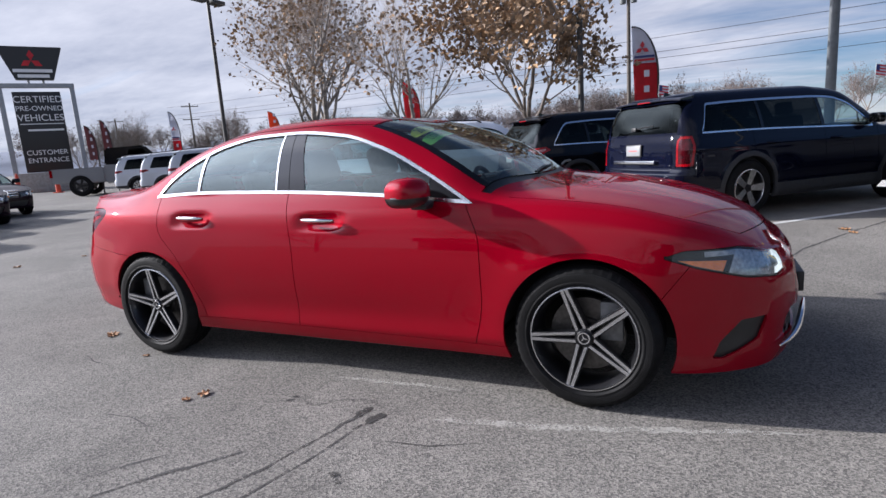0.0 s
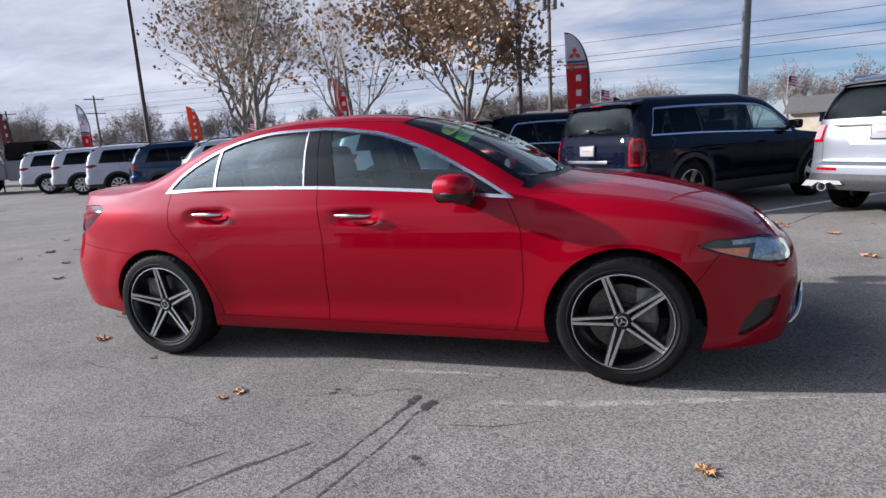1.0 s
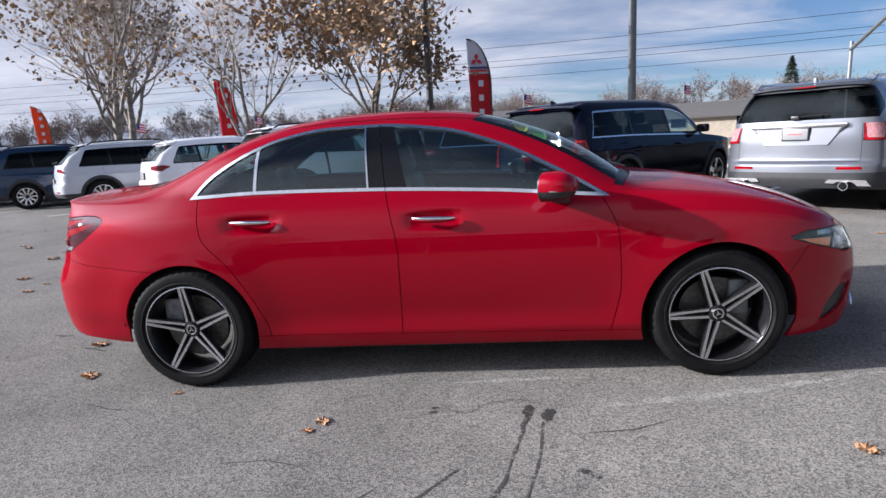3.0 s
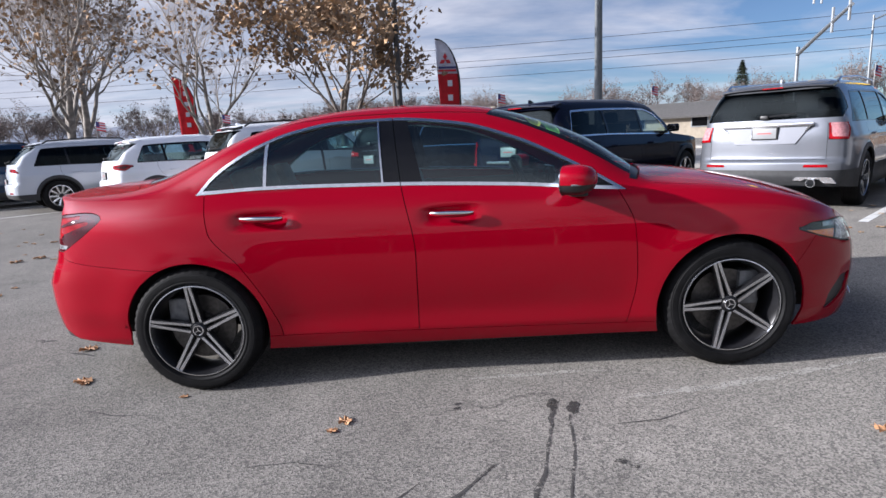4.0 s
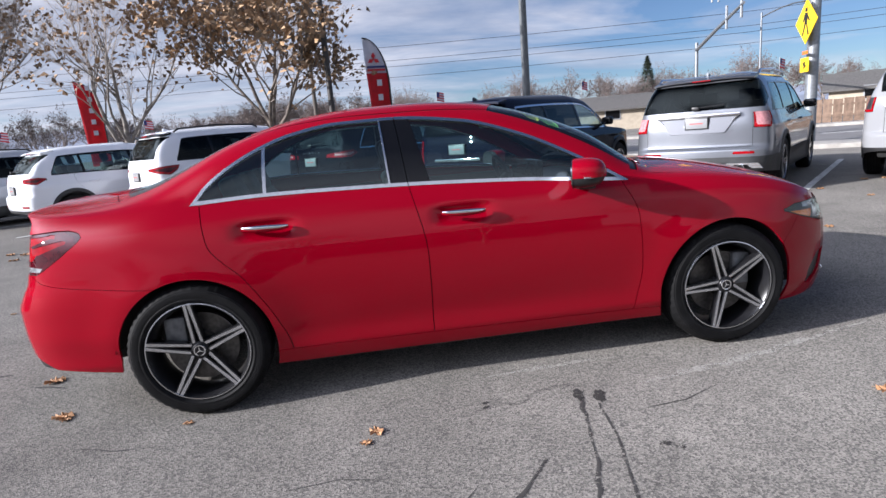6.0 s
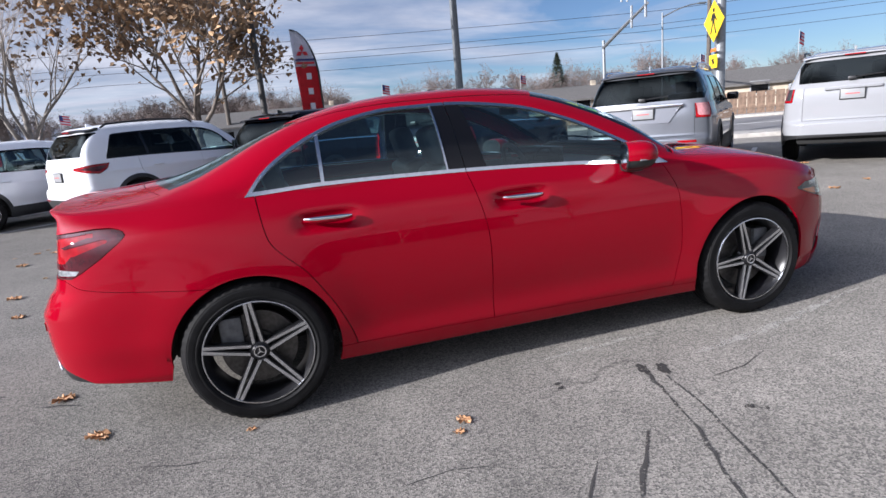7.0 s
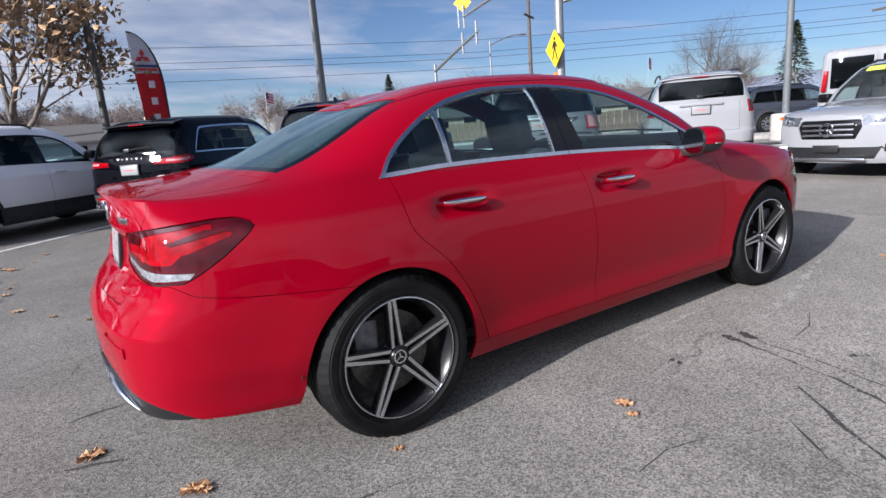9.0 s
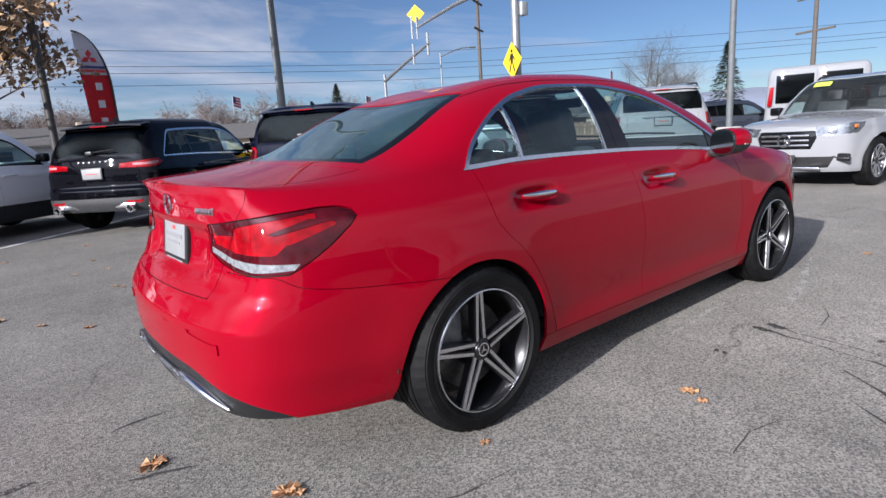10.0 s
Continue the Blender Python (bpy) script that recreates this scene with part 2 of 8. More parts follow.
RUBBER = simple("tyre_rubber", (0.006, 0.006, 0.0065), 0.65, spec=0.16, noise_amt=0.5, noise_scale=14, bump=0.3, bump_scale=300)
RIMDARK = simple("dark_rim", (0.014, 0.014, 0.016), 0.3, metal=0.3, noise_amt=0.3)
MACHINED = simple("machined_alloy", (0.66, 0.67, 0.69), 0.27, metal=1.0, noise_amt=0.12, noise_scale=70)
DISC = simple("brake_disc", (0.10, 0.095, 0.09), 0.4, metal=0.8, noise_amt=0.3, noise_scale=60)
CALIPER = simple("cast_caliper", (0.16, 0.165, 0.17), 0.45, metal=0.5, noise_amt=0.3, noise_scale=30)
VOID = simple("black_underside", (0.006, 0.006, 0.006), 0.85, noise_amt=0.3)
LEATHER = simple("grey_leather", (0.075, 0.075, 0.08), 0.55, noise_amt=0.15, bump=0.2, bump_scale=220)
DARKLEATHER = simple("dark_leather", (0.03, 0.03, 0.032), 0.55, noise_amt=0.2, bump=0.2, bump_scale=220)
REDLAMP = simple("red_lamp_lens", (0.24, 0.002, 0.006), 0.5, spec=0.0, coat=0.8, noise_amt=0.45, noise_scale=18)
DARKRED = simple("smoked_red_lens", (0.050, 0.003, 0.006), 0.5, spec=0.0, coat=1.0, noise_amt=0.5, noise_scale=16)
HEADLAMP = simple("headlamp_bowl", (0.11, 0.12, 0.13), 0.18, metal=0.6, coat=1.0, noise_amt=0.35, noise_scale=22)
CLEARLAMP = simple("clear_lamp_lens", (0.27, 0.285, 0.30), 0.2, metal=0.3, coat=1.0, noise_amt=0.35, noise_scale=60)
AMBER = simple("amber_lens", (0.7, 0.16, 0.01), 0.15, coat=1.0, noise_amt=0.15, noise_scale=40)
GLASS = glass("side_glass", (0.58, 0.74, 0.74), ior=1.85, film=0.004, film_color=(.45, .56, .55))
SCREEN = glass("windscreen_glass", (0.74, 0.79, 0.78), ior=1.6, film=0.03)
BACKGLASS = glass("rear_glass", (0.20, 0.24, 0.24), ior=1.42, film=0.55, film_color=(0.035, 0.068, 0.078))
PRIVACY = glass("privacy_glass", (0.05, 0.058, 0.062), rough=0.01, ior=1.27)
LAMPWHITE = simple("white_light_strip", (0.82, 0.84, 0.85), 0.2, coat=0.6, noise_amt=0.06)
# emission stands in for the bright reflection on this lamp strip
LAMPWHITE.node_tree.nodes["Principled BSDF"].inputs["Emission Color"].default_value = (0.92, 1, 0.95, 1)
LAMPWHITE.node_tree.nodes["Principled BSDF"].inputs["Emission Strength"].default_value = 0.45
PINKLAMP = simple("pale_red_lens", (0.40, 0.19, 0.20), 0.4, spec=0.1, coat=0.2, noise_amt=0.3, noise_scale=30)
PLATE = simple("plate_white", (0.23, 0.235, 0.24), 0.4, noise_amt=0.06)
PRINT_RED = simple("red_print", (0.5, 0.05, 0.05), 0.5, noise_amt=0.05)
PRINT_GREY = simple("grey_print", (0.2, 0.2, 0.21), 0.5, noise_amt=0.05)
STICKER_Y = simple("yellow_sticker", (0.50, 0.58, 0.08), 0.5, noise_amt=0.08, noise_scale=30)
STICKER_G = simple("green_sticker", (0.17, 0.50, 0.10), 0.5, noise_amt=0.08, noise_scale=30)

# ---- mesh tools ----


def mesh_object(name, me, mat, parent=None, label=""):
    ob = new(name, me)
    if mat is not None and not me.materials:
        for x in (mat if isinstance(mat, (list, tuple)) else [mat]):
            me.materials.append(x)
    if parent is not None:
        ob.parent = parent
    if label:
        ob["label"] = label
    return ob


def part(name, bm, mat, parent=None, label="", smooth=40):
    me = bpy.data.meshes.new(name)
    bm.normal_update()
    for f in bm.faces:
        f.smooth = smooth > 0
    if 0 < smooth < 180:
        lim = radians(smooth)
        for e in bm.edges:
            if len(e.link_faces) == 2 and e.calc_face_angle(0) > lim:
                e.smooth = False
    bm.to_mesh(me)
    bm.free()
    return mesh_object(name, me, mat, parent, label)


def empty(name, m, label="", category="", group="", kind=""):
    ob = new(name)
    ob.empty_display_size = 0.2
    ob.matrix_world = m
    return tagged(ob, label, category, group, kind)


def box(bm, x0, x1, y0, y1, z0, z1, bevel=0.0, m=None, seg=2):
    r = bmesh.ops.create_cube(bm, size=1)
    vs = r["verts"]
    for v in vs:
        v.co = Vector((x0 + (v.co.x + .5) * (x1 - x0), y0 + (v.co.y + .5) * (y1 - y0), z0 + (v.co.z + .5) * (z1 - z0)))
    if bevel:
        es = list({e for v in vs for e in v.link_edges})
        vs = list({v for f in bmesh.ops.bevel(bm, geom=es, offset=bevel, segments=seg, affect="EDGES", profile=0.6)["faces"] for v in f.verts} | {v for v in vs if v.is_valid})
    if m is not None:
        bmesh.ops.transform(bm, matrix=m, verts=vs)
    return vs


def tube(bm, pts, radii, n=8, cap=True):
    """A tube through points, with a radius at each."""
    pts = [Vector(p) for p in pts]
    if not isinstance(radii, (list, tuple)):
        radii = [radii] * len(pts)
    rings = []
    ref = None
    for i, p in enumerate(pts):
        d = (pts[min(i + 1, len(pts) - 1)] - pts[max(i - 1, 0)]).normalized()
        if ref is None:
            ref = d.orthogonal().normalized()
        ref = (ref - d * ref.dot(d)).normalized()
        b = d.cross(ref)
        rings.append([bm.verts.new(p + (ref * math.cos(2 * math.pi * k / n) + b * math.sin(2 * math.pi * k / n)) * radii[i]) for k in range(n)])
    for a, c in zip(rings, rings[1:]):
        for k in range(n):
            bm.faces.new((a[k], a[(k + 1) % n], c[(k + 1) % n], c[k]))
    if cap:
        bm.faces.new(rings[0][::-1])
        bm.faces.new(rings[-1])
    return rings


def lathe(bm, prof, n=48, axis="y", closed=False):
    """Turns a profile of (radius, along) round an axis."""
    rings = []
    for r, a in prof:
        ring = []
        for k in range(n):
            c, s = math.cos(2 * math.pi * k / n) * r, math.sin(2 * math.pi * k / n) * r
            ring.append(bm.verts.new((c, a, s) if axis == "y" else (c, s, a)))
        rings.append(ring)
    pairs = list(zip(rings, rings[1:])) + ([(rings[-1], rings[0])] if closed else [])
    for a, c in pairs:
        for k in range(n):
            bm.faces.new((a[k], a[(k + 1) % n], c[(k + 1) % n], c[k]))
    return rings


def prism(bm, poly, y0, y1, bevel=0.0):
    """A polygon in the x-z plane, given thickness along y."""
    a = [bm.verts.new((x, y0, z)) for x, z in poly]
    b = [bm.verts.new((x, y1, z)) for x, z in poly]
    n = len(poly)
    fs = [bm.faces.new(a), bm.faces.new(b[::-1])]
    for i in range(n):
        fs.append(bm.faces.new((a[(i + 1) % n], a[i], b[i], b[(i + 1) % n])))
    bmesh.ops.recalc_face_normals(bm, faces=fs)
    if bevel:
        bmesh.ops.bevel(bm, geom=list({e for f in fs for e in f.edges}), offset=bevel, segments=2, affect="EDGES")
    return a + b


def pchip(pts):
    """A smooth curve without overshoot through (x, y) points."""
    xs = np.array([p[0] for p in pts], float)
    ys = np.array([p[1] for p in pts], float)
    if xs[0] > xs[-1]:
        xs, ys = xs[::-1], ys[::-1]
    h = np.diff(xs)
    d = np.diff(ys) / h
    m = np.zeros_like(xs)
    for i in range(1, len(xs) - 1):
        if d[i - 1] * d[i] > 0:
            w1, w2 = 2 * h[i] + h[i - 1], h[i] + 2 * h[i - 1]
            m[i] = (w1 + w2) / (w1 / d[i - 1] + w2 / d[i])
    m[0], m[-1] = d[0], d[-1]

    def f(x):
        x = np.clip(np.asarray(x, float), xs[0], xs[-1])
        i = np.clip(np.searchsorted(xs, x) - 1, 0, len(h) - 1)
        t = (x - xs[i]) / h[i]
        return ((1 + 2 * t) * (1 - t) ** 2 * ys[i] + t * (1 - t) ** 2 * h[i] * m[i] + t * t * (3 - 2 * t) * ys[i + 1] + t * t * (t - 1) * h[i] * m[i + 1])
    return f


def smooth01(x):
    x = np.clip(x, 0, 1)
    return x * x * (3 - 2 * x)


def convex(pts):
    """Negative inside a convex polygon, about the distance outside; for cutting a panel."""
    pts = np.array(pts, float)
    c = pts.mean(0)
    rows = []
    for i in range(len(pts)):
        a, b = pts[i], pts[(i + 1) % len(pts)]
        n = np.array((b[1] - a[1], a[0] - b[0]))
        n /= np.linalg.norm(n)
        if np.dot(c - a, n) > 0:
            n = -n
        rows.append((n[0], n[1], -np.dot(a, n)))
    rows = np.array(rows)

    def f(u, w):
        return np.max(rows[:, 0, None] * np.ravel(u)[None] + rows[:, 1, None] * np.ravel(w)[None] + rows[:, 2, None], axis=0)
    return f


class Shell:
    """A car's skin as two smooth sheets for the right-hand half: the flank, wrapped round nose and tail, and the top from its upper edge to the middle."""

    def __init__(self, sp):
        self.sp = sp
        p = np.array(sp["plan"], float)
        q = np.vstack([[p[0, 0] * 2 - p[1, 0], -p[1, 1]], p, [p[-1, 0] * 2 - p[-2, 0], -p[-2, 1]]])
        q[0] = (p[1, 0], -p[1, 1]); q[-1] = (p[-2, 0], -p[-2, 1])
        out = []
        for i in range(1, len(q) - 2):
            t = np.linspace(0, 1, 80, endpoint=False)[:, None]
            a, b, c, d = q[i - 1], q[i], q[i + 1], q[i + 2]
            out.append(.5 * ((2 * b) + (c - a) * t + (2 * a - 5 * b + 4 * c - d) * t ** 2 + (3 * b - a - 3 * c + d) * t ** 3))
        c = np.vstack(out + [p[-1:]])
        L = np.concatenate([[0], np.cumsum(np.hypot(*np.diff(c, axis=0).T))])
        self.len = L[-1]
        u = np.linspace(0, L[-1], 1600)
        self.u = u / L[-1]
        self.px, self.py = np.interp(u, L, c[:, 0]), np.interp(u, L, c[:, 1])
        k = np.ones(31) / 31
        tx, ty = np.gradient(self.px), np.gradient(self.py)
        tx[15:-15], ty[15:-15] = np.convolve(tx, k, "valid"), np.convolve(ty, k, "valid")
        n = np.hypot(tx, ty)
        self.nx, self.ny = -ty / n, tx / n
        if self.nx[5] < 0:
            self.nx, self.ny = -self.nx, -self.ny
        self.nx[0], self.ny[0], self.nx[-1], self.ny[-1] = 1, 0, -1, 0
        self.top, self.bot, self.zc = pchip(sp["top"]), pchip(sp["bot"]), pchip(sp["centre"])
        self.side, self.front, self.rear = pchip(sp["side"]), pchip(sp["front"]), pchip(sp["rear"])
        self.dents = sp.get("dents", ())
        self.lean, self.lift, self.flat = sp.get("lean", 0.16), sp.get("lift", 1.16), sp.get("flat", 0.6)

    def flank(self, s, v):
        px, py = np.interp(s, self.u, self.px), np.interp(s, self.u, self.py)
        nx, ny = np.interp(s, self.u, self.nx), np.interp(s, self.u, self.ny)
        n = np.hypot(nx, ny)
        nx, ny = nx / n, ny / n
        z = self.bot(px) + v * (self.top(px) - self.bot(px))
        d = self.side(z) * ny ** 2 + np.where(nx > 0, self.front(z), self.rear(z)) * nx ** 2
        for (x0, z0, rx, rz, dep) in self.dents:
            d = d + dep * np.exp(-(((px - x0) / rx) ** 4 + ((z - z0) / rz) ** 4)) * (ny > 0.7)
        if "extra" in self.sp:
            d = d + self.sp["extra"](px, z, nx, ny)
        return np.stack([px - nx * d, np.maximum(py - ny * d, 0) * (-1), z], -1)

    def upper(self, s, t):
        e = self.flank(s, np.ones_like(s))
        xe, ye, ze = e[:, 0], -e[:, 1], e[:, 2]
        h = np.maximum(self.zc(xe) - ze, 0) * smooth01(ye / 0.25)
        k = smooth01((h - 0.05) / 0.25)
        p1y = ye * (1 - 0.3 * (1 - k)) - self.lean / 0.43 * h * k
        p1z = ze + h * (0.75 + (self.lift - 0.75) * k)
        p2y = ye * (0.35 + (self.flat - 0.35) * k)
        p2z = ze + h * (1.0 + 0.02 * k)
        a, b, c, d = (1 - t) ** 3, 3 * t * (1 - t) ** 2, 3 * t * t * (1 - t), t ** 3
        return np.stack([xe, -(a * ye + b * p1y + c * p2y), a * ze + b * p1z + c * p2z + d * (ze + h)], -1)


def crown_normal(sh):
    """The normal of the top sheet by the slope of its middle line."""
    def f(P):
        g = (sh.zc(P[:, 0] + .004) - sh.zc(P[:, 0] - .004)) / .008
        n = np.stack([-g, np.clip(P[:, 1], -1, 0) * .12, np.ones_like(g)], -1)
        return n / np.linalg.norm(n, axis=1)[:, None]
    return f


class Sheet:
    """A sheet of small faces over two parameters, which curves cut exactly; the pieces become panels."""

    def __init__(self, fn, us, vs):
        self.fn = fn
        U, V = np.meshgrid(us, vs, indexing="ij")
        self.p = np.stack([U.ravel(), V.ravel()], -1)
        nv = len(vs)
        self.faces = [[i * nv + j, (i + 1) * nv + j, (i + 1) * nv + j + 1, i * nv + j + 1] for i in range(len(us) - 1) for j in range(nv - 1)]
        self.marks = {}

    def pos(self, p=None):
        p = self.p if p is None else p
        return self.fn(p[:, 0], p[:, 1])

    def cut(self, f):
        """Splits the faces where f(position, parameters) changes its sign."""
        val = f(self.pos(), self.p)
        val[np.abs(val) < 1e-6] = 1e-6
        new_p, n0, cache, jobs = [], len(self.p), {}, []
        todo = []
        for fi, face in enumerate(self.faces):
            sg = [val[i] > 0 for i in face]
            if any(sg) and not all(sg):
                todo.append(fi)
                for a, b in zip(face, face[1:] + face[:1]):
                    if (val[a] > 0) != (val[b] > 0):
                        k = (min(a, b), max(a, b))
                        if k not in cache:
                            cache[k] = n0 + len(jobs)
                            jobs.append(k)
        if not jobs:
            return self
        J = np.array(jobs)
        A, B, fa, fb = self.p[J[:, 0]], self.p[J[:, 1]], val[J[:, 0]].copy(), val[J[:, 1]].copy()
        for _ in range(4):
            w = (fa / (fa - fb))[:, None]
            w = np.clip(w, 0.02, 0.98)
            M = A + (B - A) * w
            fm = f(self.fn(M[:, 0], M[:, 1]), M)
            same = (fm > 0) == (fa > 0)
            A = np.where(same[:, None], M, A); fa = np.where(same, fm, fa)
            B = np.where(same[:, None], B, M); fb = np.where(same, fb, fm)
        w = np.clip(fa / np.where(np.abs(fa - fb) < 1e-12, 1e-12, fa - fb), 0, 1)[:, None]
        self.p = np.vstack([self.p, A + (B - A) * w])
        extra = []
        for fi in todo:
            face = self.faces[fi]
            pos_l, neg_l = [], []
            for a, b in zip(face, face[1:] + face[:1]):
                (pos_l if val[a] > 0 else neg_l).append(a)
                if (val[a] > 0) != (val[b] > 0):
                    c = cache[(min(a, b), max(a, b))]
                    pos_l.append(c)
                    neg_l.append(c)
            self.faces[fi] = pos_l
            if len(neg_l) > 2:
                extra.append(neg_l)
        self.faces = [x for x in self.faces if len(x) > 2] + extra
        return self

    def gap(self, f, half=0.0022):
        self.cut(lambda X, P: f(X, P) - half)
        self.cut(lambda X, P: f(X, P) + half)
        return self

    def sort(self, rule, fallback=None):
        """rule(position, parameters) of the face centres gives a name for each; None drops it."""
        c = np.array([self.p[x].mean(0) for x in self.faces])
        names = rule(self.pos(c), c)
        groups = {}
        for x, n in zip(self.faces, names):
            if n:
                groups.setdefault(n, []).append(x)
        self.groups = groups
        P = self.pos()
        e = 2e-3
        du = np.clip(self.p[:, 0] + e * .25, 0, 1), np.clip(self.p[:, 0] - e * .25, 0, 1)
        dv = np.clip(self.p[:, 1] + e, 0, 1), np.clip(self.p[:, 1] - e, 0, 1)
        n = np.cross(self.fn(du[0], self.p[:, 1]) - self.fn(du[1], self.p[:, 1]), self.fn(self.p[:, 0], dv[0]) - self.fn(self.p[:, 0], dv[1]))
        ln = np.linalg.norm(n, axis=1)
        n[ln < 1e-9] = (0, 0, 1)
        n /= np.maximum(np.linalg.norm(n, axis=1), 1e-9)[:, None]
        if fallback is not None:
            a1 = np.linalg.norm(self.fn(du[0], self.p[:, 1]) - self.fn(du[1], self.p[:, 1]), axis=1)
            a2 = np.linalg.norm(self.fn(self.p[:, 0], dv[0]) - self.fn(self.p[:, 0], dv[1]), axis=1)
            w = smooth01((ln / np.maximum(a1 * a2, 1e-12) - .12) / .35)[:, None]
            fb = fallback(P)
            n = np.where(np.sum(n * fb, 1)[:, None] < 0, -n, n)
            n = n * w + fb * (1 - w)
            n /= np.maximum(np.linalg.norm(n, axis=1), 1e-9)[:, None]
        out = P - np.array([0, 0, 0.6])
        out[:, 0] *= 0.15
        if np.mean(np.sum(n * out, 1)) < 0:
            n = -n
        self.P, self.N = P, n
        return self


def panel(name, pieces, mat, parent=None, label="", sides=("r",), rim=0.012, shift=0.0):
    """One mesh from pieces (sheet, group name), on the right, the left or both halves, with a folded-in rim. shift moves it out along the normal."""
    V, F, NL = [], [], []
    for sh, g in pieces:
        faces = sh.groups.get(g, [])
        if not faces:
            continue
        used = sorted({i for f in faces for i in f})
        pos = {i: k for k, i in enumerate(used)}
        P, N = sh.P[used] + sh.N[used] * shift, sh.N[used]
        count = {}
        for f in faces:
            for a, b in zip(f, f[1:] + f[:1]):
                count[(a, b)] = count.get((a, b), 0) + 1
        edge = [(a, b) for (a, b) in count if (b, a) not in count and not (abs(sh.P[a][1]) < 2e-3 and abs(sh.P[b][1]) < 2e-3)]
        for side in sides:
            m = np.array([1, 1, 1]) if side == "r" else np.array([1, -1, 1])
            base = len(V)
            PP, NN = P * m, N * m
            V += [tuple(x) for x in PP]
            for f in faces:
                idx = [pos[i] for i in f]
                a, b, c = PP[idx[0]], PP[idx[1]], PP[idx[2]]
                if np.dot(np.cross(b - a, PP[idx[-1]] - a), NN[idx[0]]) < 0:
                    idx = idx[::-1]
                F.append([base + i for i in idx])
                NL += [tuple(NN[i]) for i in idx]
            if rim:
                ring = sorted({i for e in edge for i in e})
                rp = {i: k for k, i in enumerate(ring)}
                b1 = len(V)
                V += [tuple(PP[pos[i]]) for i in ring]
                b2 = len(V)
                V += [tuple(PP[pos[i]] - NN[pos[i]] * rim) for i in ring]
                for a, b in edge:
                    q = [b1 + rp[a], b1 + rp[b], b2 + rp[b], b2 + rp[a]]
                    d1, d2 = PP[pos[b]] - PP[pos[a]], NN[pos[a]]
                    nn = np.cross(d1, -d2)
                    ln = np.linalg.norm(nn)
                    nn = nn / ln if ln > 1e-9 else d2
                    F.append(q)
                    NL += [tuple(nn)] * 4
    if not F:
        return None
    me = bpy.data.meshes.new(name)
    me.from_pydata(V, [], F)
    me.polygons.foreach_set("use_smooth", [True] * len(me.polygons))
    if len(NL) == len(me.loops):
        me.normals_split_custom_set(NL)
    return mesh_object(name, me, mat, parent, label)

# ---- wheels ----


